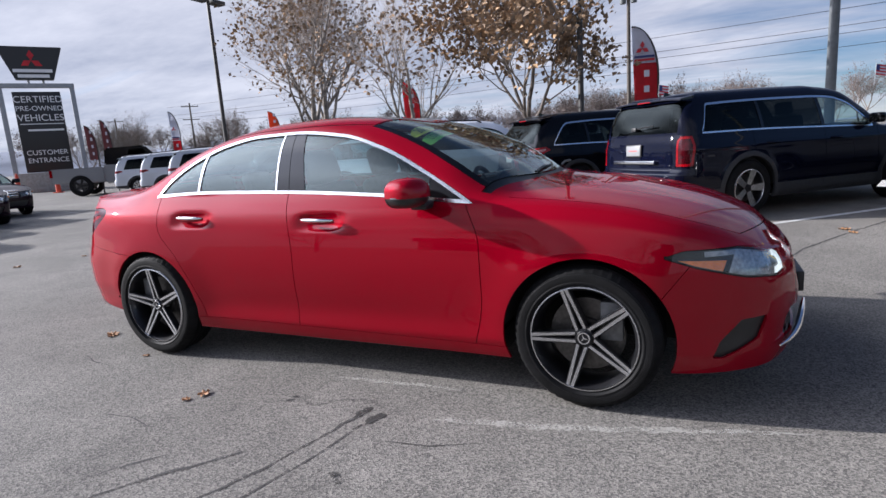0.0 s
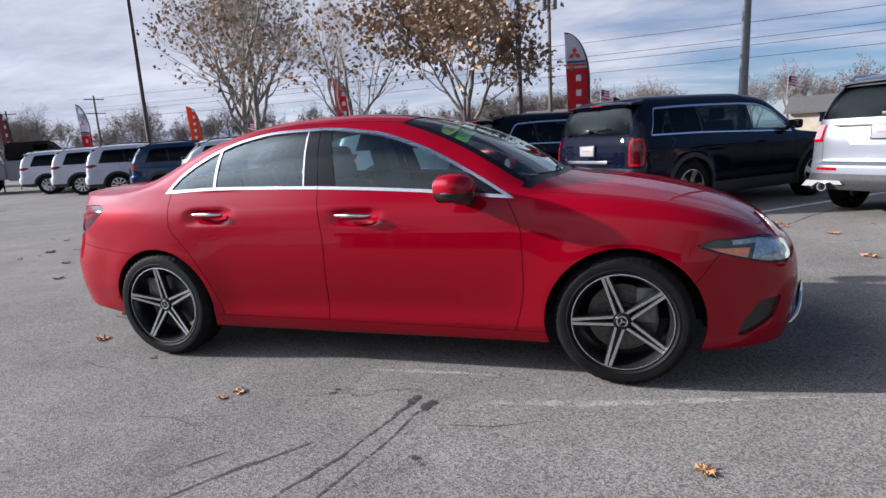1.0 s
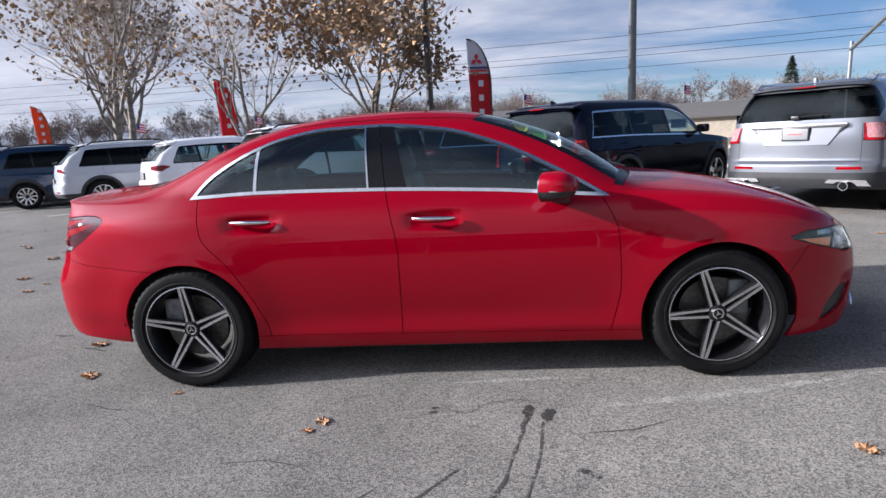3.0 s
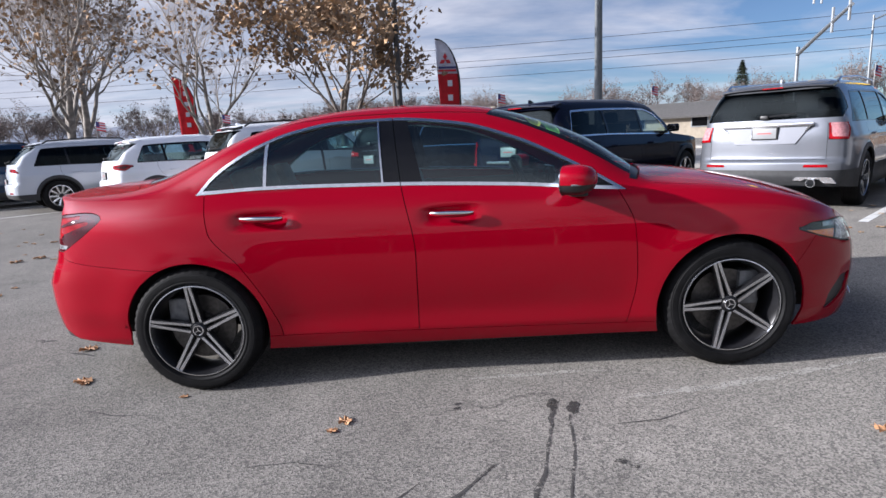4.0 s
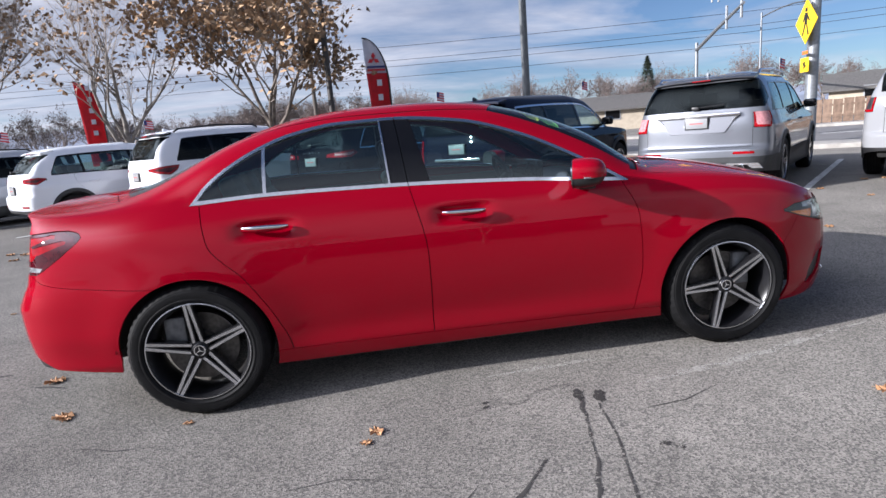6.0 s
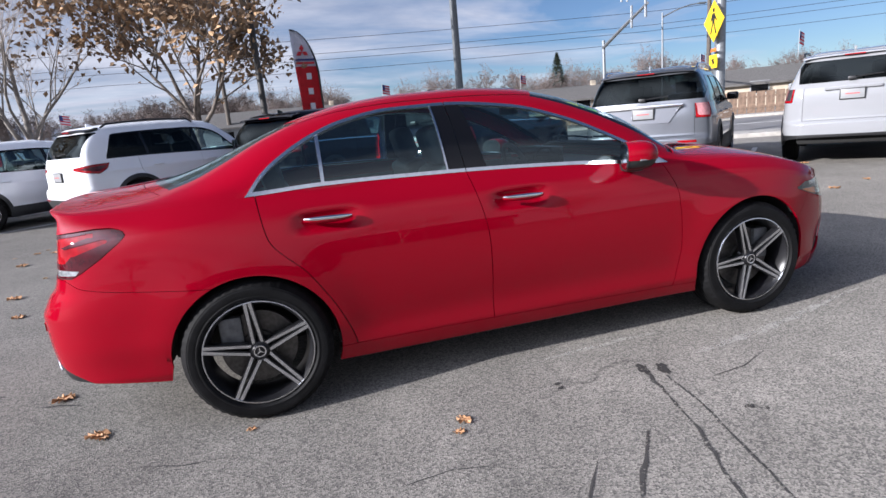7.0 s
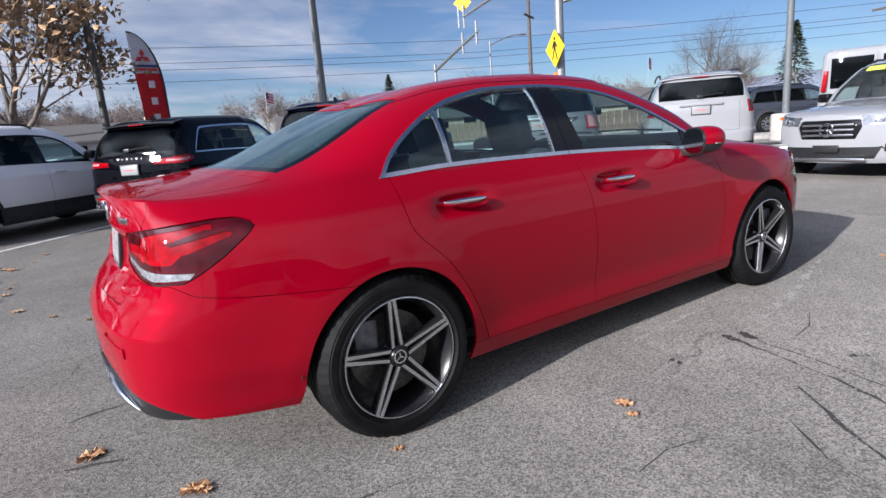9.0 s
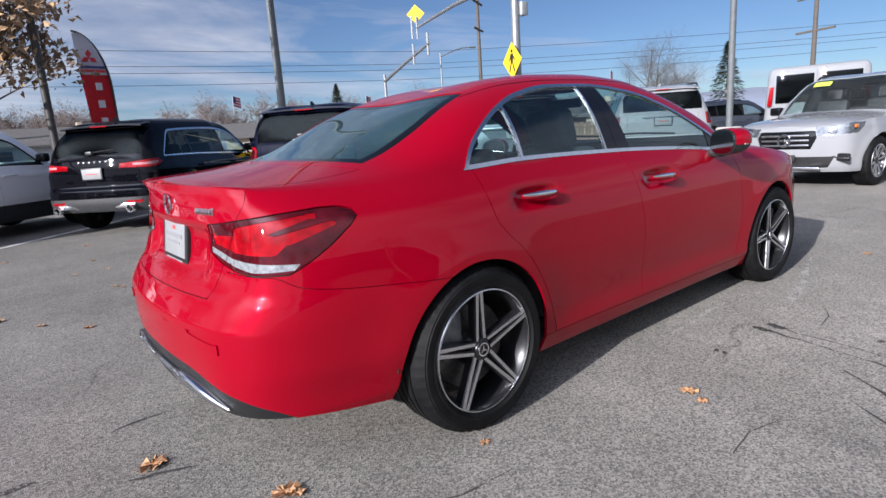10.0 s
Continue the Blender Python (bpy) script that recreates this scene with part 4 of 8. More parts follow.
    up.cut(lambda X, P: np.where(X[:, 0] < -.9, ay(X) - yb(X[:, 0]) + .045, 1))
    up.gap(lambda X, P: np.where(X[:, 0] < -1.5, lid(X), 1), .002)
    up.gap(lambda X, P: np.where(X[:, 0] < -1.5, lidy(X), 1), .002)
    sunroof = lambda X: np.maximum(np.abs(X[:, 0] - .0) - .24, ay(X) - .42)
    up.gap(lambda X, P: sunroof(X), .004)
    ditch = lambda X: ay(X) - (.545 - .03 * X[:, 0] ** 2)
    up.cut(lambda X, P: np.where(np.abs(X[:, 0] + .4) < .75, ditch(X) - .004, 1))
    up.cut(lambda X, P: np.where(np.abs(X[:, 0] + .4) < .75, ditch(X) + .004, 1))

    def rule2(X, P):
        x, z, a, t = X[:, 0], X[:, 2], ay(X), P[:, 1]
        n = np.full(len(x), "roof", object)
        n[(np.abs(ditch(X)) < .004) & (x > -1.1) & (x < .22)] = "ditch"
        d = incab(X) & (a > .45) & (dlo(X) < 0)
        n[d] = "chrome"
        g = d & (inner(X) < 0) & (belt(X) > 0)
        n[g] = "blackout_b"
        n[g & (bgu(X) > 0)] = "blackout_a"
        n[g & (vert[5](X) > 0)] = "sail"
        n[g & (vert[0](X) < 0)] = "quarter_glass"
        n[g & (vert[0](X) > 0) & (vert[1](X) < 0)] = "divider"
        n[g & (vert[1](X) > 0) & (vert[3](X) < 0)] = "rear_glass"
        n[g & (vert[3](X) > 0) & (vert[2](X) < 0)] = "divider2"
        n[g & (vert[4](X) > 0) & (vert[5](X) < 0)] = "front_glass"
        n[d & (np.abs(bgu(X)) < .002)] = "gap"
        w = (wtop(X) > 0) & (wbase(X) < 0) & (a < yw(x)) & (x > .15)
        n[w] = "windscreen"
        n[w & ((a > yw(x) - .035))] = "screen_edge"
        n[(wbase(X) > 0) & (hback(X) < 0) & (t > .10)] = "cowl"
        n[(x > .86) & (hback(X) < .0) & (t <= .10)] = "fender_top"
        n[(hback(X) > 0)] = "fender_top"
        n[(hback(X) > 0) & (t > .10) & (hfront(X) < 0)] = "hood"
        n[hfront(X) > 0] = "nose"
        b = (bt(X) < 0) & (bb(X) > 0) & (a < yb(x)) & (x < -.9)
        n[b] = "frit"
        n[b & (bt(X) < -.035) & (bb(X) > .045) & (a < yb(x) - .045)] = "back_glass"
        n[(x < -1.5) & (lid(X) < 0) & (lidy(X) < 0)] = "trunk_lid"
        n[sunroof(X) < 0] = "sunroof"
        gp = (np.abs(hback(X)) < .002) & (t > .10) | (np.abs(hfront(X)) < .002) & (t > .1) | (np.abs(t - .10) < .004) & (x > 1.0) & (hfront(X) < 0) & (hback(X) > 0)
        gp |= (x < -1.5) & (np.abs(lid(X)) < .002) & (lidy(X) < 0) | (x < -1.5) & (np.abs(lidy(X)) < .002) & (lid(X) < 0)
        gp |= np.abs(sunroof(X)) < .004
        n[gp] = "gap"
        return n
    up.sort(rule2, crown_normal(sh))
    # one soft shoulder where the two sheets meet
    def edge_normals(sheet, on_edge):
        i = np.where(on_edge)[0]
        i = i[np.argsort(sheet.p[i, 0])]
        return lambda q: np.stack([np.interp(q, sheet.p[i, 0], sheet.N[i, k]) for k in range(3)], -1)
    ef, eu = edge_normals(fl, fl.p[:, 1] > .9999), edge_normals(up, up.p[:, 1] < 1e-4)
    for sheet, w in ((fl, smooth01((fl.p[:, 1] - .86) / .14)), (up, smooth01(1 - up.p[:, 1] / .12))):
        e = ef(sheet.p[:, 0]) + eu(sheet.p[:, 0])
        e /= np.maximum(np.linalg.norm(e, axis=1), 1e-9)[:, None]
        w = (w * ((sheet.P[:, 0] < -1.36) | (sheet.P[:, 0] > .95)))[:, None]
        n = sheet.N * (1 - w) + e * w
        sheet.N = n / np.maximum(np.linalg.norm(n, axis=1), 1e-9)[:, None]

    both = ("r", "l")
    panel("body_shell", [(fl, "quarter"), (up, "roof")], RED, car, sides=both)
    panel("sill", [(fl, "sill")], RED, car, sides=("r",)); panel("sill", [(fl, "sill")], RED, car, sides=("l",))
    for s in both:
        panel("fender", [(fl, "fender"), (up, "fender_top")], RED, car, sides=(s,))
        fdoor = panel("front_door", [(fl, "front_door")], RED, car, sides=(s,))
        rdoor = panel("rear_door", [(fl, "rear_door")], RED, car, sides=(s,))
        panel("window_glass", [(up, "front_glass")], GLASS, fdoor, "lightly tinted clear glass", sides=(s,), rim=0, shift=-.006)
        panel("window_glass", [(up, "rear_glass")], GLASS, rdoor, "lightly tinted clear glass", sides=(s,), rim=0, shift=-.006)
        panel("quarter_glass", [(up, "quarter_glass")], GLASS, rdoor, sides=(s,), rim=0, shift=-.006)
        panel("chrome_trim", [(up, "chrome")], SATIN, car, "bright metal strip round the side windows", sides=(s,), rim=.010, shift=.003)
        panel("divider_bar", [(up, "divider")], SATIN, rdoor, sides=(s,), rim=.008, shift=.001)
        panel("pillar_trim", [(up, "blackout_a")], GLOSSBLACK, fdoor, "gloss black door pillar", sides=(s,), rim=.006, shift=-.002)
        panel("pillar_trim", [(up, "blackout_b")], GLOSSBLACK, rdoor, "gloss black door pillar", sides=(s,), rim=.006, shift=-.002)
        panel("mirror_base", [(up, "sail")], GLOSSBLACK, fdoor, sides=(s,), rim=.006, shift=-.002)
        panel("divider_bar", [(up, "divider2")], SATIN, rdoor, sides=(s,), rim=.008, shift=.001)
        panel("windscreen_edge", [(up, "screen_edge")], GLOSSBLACK, car, sides=(s,), rim=.004, shift=-.003)
        panel("roof_strip", [(up, "ditch")], TRIM, car, sides=(s,), rim=.004, shift=-.003)
        hl = panel("headlight", [(fl, "lamp_clear")], CLEARLAMP, car, "clear headlight with silver reflector", sides=(s,), rim=.01, shift=-.012)
        panel("reflector_bowl", [(fl, "lamp_dark")], RIMDARK, hl, sides=(s,), rim=.008, shift=-.016)
        panel("turn_signal", [(fl, "lamp_amber")], AMBER, hl, "amber turn signal", sides=(s,), rim=.008, shift=-.010)
        panel("daytime_light", [(fl, "lamp_white")], LAMPWHITE, hl, "white light strip", sides=(s,), rim=.008, shift=-.006)
        panel("lens", [(fl, "lamp_clear"), (fl, "lamp_dark"), (fl, "lamp_amber"), (fl, "lamp_white")], LENS, hl, sides=(s,), rim=0, shift=0)
        tl = panel("taillight", [(fl, "tail_dark")], DARKRED, car, "smoked red taillight", sides=(s,), rim=.01, shift=-.003)
        panel("light_band", [(fl, "tail_red")], REDLAMP, tl, "red light band", sides=(s,), rim=.008, shift=-.006)
        panel("reversing_light", [(fl, "tail_white")], CLEARLAMP, tl, "clear reversing light", sides=(s,), rim=.008, shift=-.006)
        panel("bumper_pad", [(fl, "pad")], RED, car, sides=(s,), rim=.008, shift=.005)
        panel("air_slot", [(fl, "slot")], TRIM, car, sides=(s,), rim=.02, shift=-.014)
    panel("hood", [(up, "hood")], RED, car, sides=both)
    panel("front_bumper", [(fl, "front_bumper"), (up, "nose")], RED, car, sides=both)
    panel("grille", [(fl, "grille")], GLOSSBLACK, car, "black mesh grille", sides=both, rim=.03, shift=-.02)
    panel("lower_intake", [(fl, "intake")], TRIM, car, sides=both, rim=.03, shift=-.03)
    for s in (-1, 1):
        bm = bmesh.new()
        knots = [(.66, .280, .004), (.58, .283, .008), (.50, .292, .012), (.44, .312, .014), (.40, .345, .014), (.375, .385, .012), (.365, .425, .006)]
        pts = []
        for d, z, r in knots:
            u = d / L
            zz = float(sh.bot(np.interp(u, sh.u, sh.px))), float(sh.top(np.interp(u, sh.u, sh.px)))
            p = sh.flank(np.array([u]), np.array([(z - zz[0]) / (zz[1] - zz[0])]))[0]
            pts.append((p[0] + .022, s * abs(p[1]), p[2]))
        tube(bm, pts, [k[2] for k in knots], 8)
        part("front_lip", bm, CHROME, car, "chrome lip curling up beside the intake")
    bm = bmesh.new()
    box(bm, 2.255, 2.292, -.16, .16, .40, .50, .008)
    part("plate_bracket", bm, TRIM, car, "black number plate bracket")
    panel("rear_bumper", [(fl, "rear_bumper")], RED, car, sides=both)
    panel("diffuser", [(fl, "diffuser")], TRIM, car, "black lower bumper insert", sides=both, rim=.03, shift=-.004)
    for s in (-1, 1):
        bm = bmesh.new()
        pts = []
        for d in np.linspace(.02, .60, 22):
            u = 1 - d / L
            px = np.interp(u, sh.u, sh.px)
            zb, zt = float(sh.bot(px)), float(sh.top(px))
            z = max(float(diff(d)) - .062, zb + .004)
            p = sh.flank(np.array([u]), np.array([(z - zb) / (zt - zb)]))[0]
            pts.append((p[0] - .006, s * (abs(p[1]) - .004), p[2]))
        tube(bm, pts, [.010] * 8 + [.014, .018, .020] + [.021] * 6 + [.019, .016, .012, .008, .004], 10)
        part("exhaust_trim", bm, CHROME, car, "chrome strip along the bumper edge")
    lidp = panel("trunk_lid", [(fl, "trunk_lid"), (up, "trunk_lid")], RED, car, sides=both)
    panel("windscreen", [(up, "windscreen")], SCREEN, car, "clear windscreen", sides=both, rim=0, shift=-.004)
    panel("cowl", [(up, "cowl")], TRIM, car, sides=both, rim=.02, shift=-.012)
    panel("rear_window", [(up, "back_glass")], BACKGLASS, car, "dark tinted rear window", sides=both, rim=0, shift=-.004)
    panel("rear_window_border", [(up, "frit")], GLOSSBLACK, car, sides=both, rim=.004, shift=-.003)
    panel("sunroof", [(up, "sunroof")], GLOSSBLACK, car, "dark glass sunroof", sides=both, rim=.006, shift=0)
    panel("gap_filler", [(fl, "gap"), (up, "gap")], VOID, car, sides=both, rim=0, shift=-.010)["kind"] = "stuff"
    sedan_details(car, lidp, sh)
    sedan_interior(car)
    return car


MIRROR = simple("mirror_silver", (0.30, 0.32, 0.34), 0.12, metal=1.0)
LENS = glass("lamp_lens", (0.92, 0.93, 0.94))


def underbody(car, x0, x1, w, z0, z1, base, R):
    """Dark floor pan and wheel housings."""
    bm = bmesh.new()
    box(bm, -base / 2 + R + .09, base / 2 - R - .09, -w + .09, w - .09, z0, z0 + .12, .03)
    box(bm, base / 2 + R + .07, x1 - .14, -w + .3, w - .3, z0 + .03, z0 + .3, .05)
    box(bm, x0 + .14, -base / 2 - R - .07, -w + .25, w - .25, z0 + .08, z0 + .35, .05)
    box(bm, -base / 2 - R - .1, base / 2 + R + .1, -w + .38, w - .38, z0 + .05, z0 + .32, .05)
    part("floor_pan", bm, VOID, car)
    for x in (-base / 2, base / 2):
        for s in (-1, 1):
            bm = bmesh.new()
            n, r = 20, R + .055
            rows = []
            for k in range(n + 1):
                a = math.pi * (.02 + .96 * k / n)
                rows.append([bm.verts.new((x + r * math.cos(a), s * yy, R + r * math.sin(a))) for yy in (w - .035, w - .34)])
            for a, b in zip(rows, rows[1:]):
                bm.faces.new((a[0], a[1], b[1], b[0]))
            bm.faces.new([r[1] for r in rows])
            part("wheel_housing", bm, VOID, car)


def sedan_details(car, lidp, sh):
    add_wheels(car, 2.729, .790, .331, .225, .242, "twin", steer=-3, caliper=True, spin=-20)
    underbody(car, -2.31, 2.235, .89, .17, .5, 2.729, .33)
    # door handles and mirrors
    for sgn in (-1, 1):
        for x, z, y in ((-.985, .884, .862), (-.035, .866, .872)):
            bm = bmesh.new()
            n = 14
            pts = [(x - .105 + .21 * k / n, sgn * (y - .012 + .020 * math.sin(math.pi * k / n) ** .5), z + .002 - .004 * k / n) for k in range(n + 1)]
            r = tube(bm, pts, [.008 + .009 * math.sin(math.pi * (k + .6) / (n + 1.2)) for k in range(n + 1)], 10)
            hd = part("door_handle", bm, RED, car, "red grip with a chrome blade")
            bm = bmesh.new()
            tube(bm, [(px, py + sgn * .007, pz + .006) for px, py, pz in pts], [.003 + .0085 * math.sin(math.pi * (k + .4) / (n + .8)) ** .6 for k in range(n + 1)], 10)
            part("chrome_blade", bm, CHROME, hd)
        m = pose(.545, sgn * .925, 1.005, 0, 0, sgn * 24)

        def shell(kx, ky, kz):
            b = bmesh.new()
            bmesh.ops.create_uvsphere(b, u_segments=32, v_segments=20, radius=1)
            for v in b.verts:
                x, y, z = v.co
                v.co = Vector((np.sign(x) * abs(x) ** .8 * kx, np.sign(y) * abs(y) ** .8 * ky, np.sign(z) * abs(z) ** .78 * kz * (1 + .12 * x if z > 0 else 1)))
            return b

        def trim_to(b, co, no, outer=True):
            bmesh.ops.bisect_plane(b, geom=b.verts[:] + b.edges[:] + b.faces[:], plane_co=co, plane_no=no, clear_outer=outer, clear_inner=not outer)
        bm = shell(.122, .102, .074)
        trim_to(bm, (0, 0, -.016), (0, 0, 1), False)
        trim_to(bm, (-.034, 0, 0), (1, 0, 0), False)
        bmesh.ops.transform(bm, matrix=m, verts=bm.verts)
        bmesh.ops.recalc_face_normals(bm, faces=bm.faces)
        mir = part("wing_mirror", bm, RED, car, "red mirror housing on a black foot")
        low = shell(.117, .099, .070)
        trim_to(low, (0, 0, -.015), (0, 0, 1), True)
        trim_to(low, (-.034, 0, 0), (1, 0, 0), False)
        bmesh.ops.transform(low, matrix=m, verts=low.verts)
        box(low, .55, .635, min(sgn * .79, sgn * .90), max(sgn * .79, sgn * .90), .920, .960, .012)
        bmesh.ops.recalc_face_normals(low, faces=low.faces)
        part("mirror_foot", low, TRIM, mir)
        for nm, k, xx, mt in (("mirror_frame", .99, -.033, TRIM), ("mirror_glass", .90, -.038, MIRROR)):
            b = shell(.122, .102 * k, .074 * k)
            trim_to(b, (xx, 0, 0), (1, 0, 0), True)
            trim_to(b, (xx - .004, 0, 0), (1, 0, 0), False)
            bmesh.ops.holes_fill(b, edges=[e for e in b.edges if len(e.link_faces) == 1], sides=0)
            bmesh.ops.transform(b, matrix=m, verts=b.verts)
            bmesh.ops.recalc_face_normals(b, faces=b.faces)
            part(nm, b, mt, mir, "", 30)
        bm = bmesh.new()
        tube(bm, [(.520, sgn * 1.030, .990), (.560, sgn * 1.030, .989), (.605, sgn * 1.010, .989)], .0045, 6)
        part("mirror_signal", bm, CLEARLAMP, mir)
    # number plate and its frame, with its writing as bars
    tilt = pose(-2.172, 0, .815, 0, 8, 0)
    bm = bmesh.new()
    box(bm, -.013, .006, -.168, .168, -.106, .088, .004)
    bmesh.ops.transform(bm, matrix=tilt, verts=bm.verts)
    pf = part("plate_frame", bm, TRIM, lidp)
    bm = bmesh.new()
    box(bm, -.0155, -.004, -.140, .140, -.066, .066, .002)
    bmesh.ops.transform(bm, matrix=tilt, verts=bm.verts)
    part("dealer_plate", bm, PLATE, lidp, "pale dealer plate with small printed bars")
    for nm, y0, y1, z0, z1, mt in (("printed_bar", -.11, .11, .008, .022, PRINT_GREY), ("printed_bar", -.08, .08, -.016, -.008, PRINT_GREY), ("printed_bar", -.015, .015, .038, .052, PRINT_RED), ("printed_bar", -.11, .11, -.095, -.078, PLATE)):
        bm = bmesh.new()
        box(bm, -.0175, -.0150, y0, y1, z0, z1)
        if mt is PLATE:
            bmesh.ops.translate(bm, verts=bm.verts, vec=(.0025, 0, 0))
        bmesh.ops.transform(bm, matrix=tilt, verts=bm.verts)
        part(nm, bm, mt, lidp)
    # round badge and the model lettering as a bar of chrome pieces
    bm = bmesh.new()
    lathe(bm, [(.030, 0), (.036, -.004), (.042, -.004), (.044, 0.002)], 32, "z")
    for k in range(3):
        vs = prism(bm, [(-.005, 0), (.005, 0), (0, .034)], -.004, .002)
        bmesh.ops.transform(bm, matrix=Matrix.Rotation(2 * math.pi * k / 3, 4, "Z") @ Matrix.Rotation(radians(-90), 4, "X"), verts=vs)
    bmesh.ops.transform(bm, matrix=pose(-2.192, 0, .955, 0, 90, 0), verts=bm.verts)
    part("badge", bm, CHROME, lidp, "chrome ring badge")
    bm = bmesh.new()
    for k in range(7):
        box(bm, -.004, .003, -.073 + k * .021, -.058 + k * .021, -.011, .011 + (.004 if k == 0 else 0), .0015)
    bmesh.ops.transform(bm, matrix=pose(-2.166, -.370, .945, 0, 7, 6.7), verts=bm.verts)
    part("model_badge", bm, CHROME, lidp)
    # price stickers inside the windscreen
    for nm, mt, txt, m, w, h, sz in (("year_sticker", STICKER_Y, "2019", pose(.435, -.28, 1.318, 0, 0, 0), .125, .085, .085),
                                     ("offer_sticker", STICKER_G, "LOADED", pose(.525, -.28, 1.268, 0, 0, 0), .150, .075, .062)):
        bm = bmesh.new()
        n = 28
        ring = []
        for k in range(n):
            a = 2 * math.pi * k / n
            e = 2 if nm == "year_sticker" else 6
            ring.append((abs(math.cos(a)) ** (2 / e) * math.copysign(w, math.cos(a)), abs(math.sin(a)) ** (2 / e) * math.copysign(h / 2 * 1.1, math.sin(a))))
        # lies under the glass
        def put(u, v, lift):
            y = -.465 + u
            x = m.translation.x - v * .9
            s0 = float(np.interp(-x, -sh.px, sh.u))
            ar = sh.upper(np.full(120, s0), np.linspace(0, 1, 120))
            z = float(np.interp(y, ar[:, 1], ar[:, 2])) + lift
            return (x, y, z)
        vs = [bm.verts.new(put(u, v, -.010)) for u, v in ring]
        bm.faces.new(vs)
        st = part(nm, bm, mt, car, "bright windscreen sticker with dark lettering", 0)
        me = text_mesh(txt, sz)
        for v in me.vertices:
            v.co = Vector(put(v.co.x * .82, v.co.y, -.0075))
        mesh_object("lettering", me, TRIM, st)
    # wipers
    for y in (-.35, .25):
        bm = bmesh.new()
        tube(bm, [(1.03, y, 1.05), (1.0, y + .25, 1.062), (.985, y + .5, 1.058)], .007, 6)
        part("wiper", bm, TRIM, car)


def seat(car, x, y, w, mat, rear=False):
    bm = bmesh.new()
    box(bm, x - .25, x + .28, y - w / 2, y + w / 2, .34, .52, .06, seg=3)
    a = box(bm, -.08, .08, y - w / 2, y + w / 2, 0, .62, .06, m=pose(x - .25, 0, .44, 0, -18, 0), seg=3)
    for s in (-1, 1):
        box(bm, -.05, .13, y + s * (w / 2 - .04) - .04, y + s * (w / 2 - .04) + .04, .05, .5, .035, m=pose(x - .25, 0, .44, 0, -18, 0), seg=3)
    st = part("seat", bm, mat, car)
    bm = bmesh.new()
    box(bm, -.06, .06, y - .135, y + .135, .62, .83, .055, m=pose(x - .25, 0, .44, 0, -16, 0), seg=3)
    part("headrest", bm, mat, st)


def sedan_interior(car):
    for y in (-.38, .38):
        seat(car, .12, y, .50, LEATHER)
    bm = bmesh.new()
    box(bm, -1.0, -.45, -.62, .62, .36, .50, .06)
    box(bm, -.08, .08, -.62, .62, 0, .58, .06, m=pose(-.98, 0, .44, 0, -24, 0))
    part("rear_bench", bm, LEATHER, car)
    for y in (-.38, 0, .38):
        bm = bmesh.new()
        box(bm, -.05, .05, y - .12, y + .12, .56, .72, .045, m=pose(-.98, 0, .44, 0, -20, 0))
        part("headrest", bm, LEATHER, car)
    bm = bmesh.new()
    box(bm, .62, 1.05, -.70, .70, .55, .93, .07)
    part("dashboard", bm, DARKLEATHER, car)
    bm = bmesh.new()
    box(bm, .60, .64, -.05, .60, .92, 1.03, .012)
    part("display", bm, GLOSSBLACK, car)
    bm = bmesh.new()
    pts = [(0, .185 * math.cos(2 * math.pi * k / 24), .185 * math.sin(2 * math.pi * k / 24)) for k in range(25)]
    tube(bm, pts, .017, 8, cap=False)
    box(bm, -.02, .04, -.06, .06, -.05, .05, .02)
    box(bm, -.01, .01, -.18, .18, -.018, .018, .006)
    box(bm, -.01, .01, -.02, .02, -.18, 0, .006)
    bmesh.ops.transform(bm, matrix=pose(.50, .38, .88, 0, -22, 0), verts=bm.verts)
    part("steering_wheel", bm, DARKLEATHER, car)
    bm = bmesh.new()
    box(bm, -1.75, -1.1, -.62, .62, .88, .93, .02)
    part("parcel_shelf", bm, DARKLEATHER, car)
    bm = bmesh.new()
    for s in (-1, 1):
        box(bm, -.95, .8, s * .755 - .02, s * .755 + .02, .3, .93, .01)
    box(bm, -1.0, .9, -.80, .80, .28, .32)
    box(bm, -.5, .7, -.10, .10, .3, .62, .04)
    part("cabin_lining", bm, DARKLEATHER, car)
    bm = bmesh.new()
    box(bm, .27, .30, -.12, .12, 1.26, 1.32, .012)
    part("rear_view_mirror", bm, TRIM, car)

# ---- other parked vehicles ----


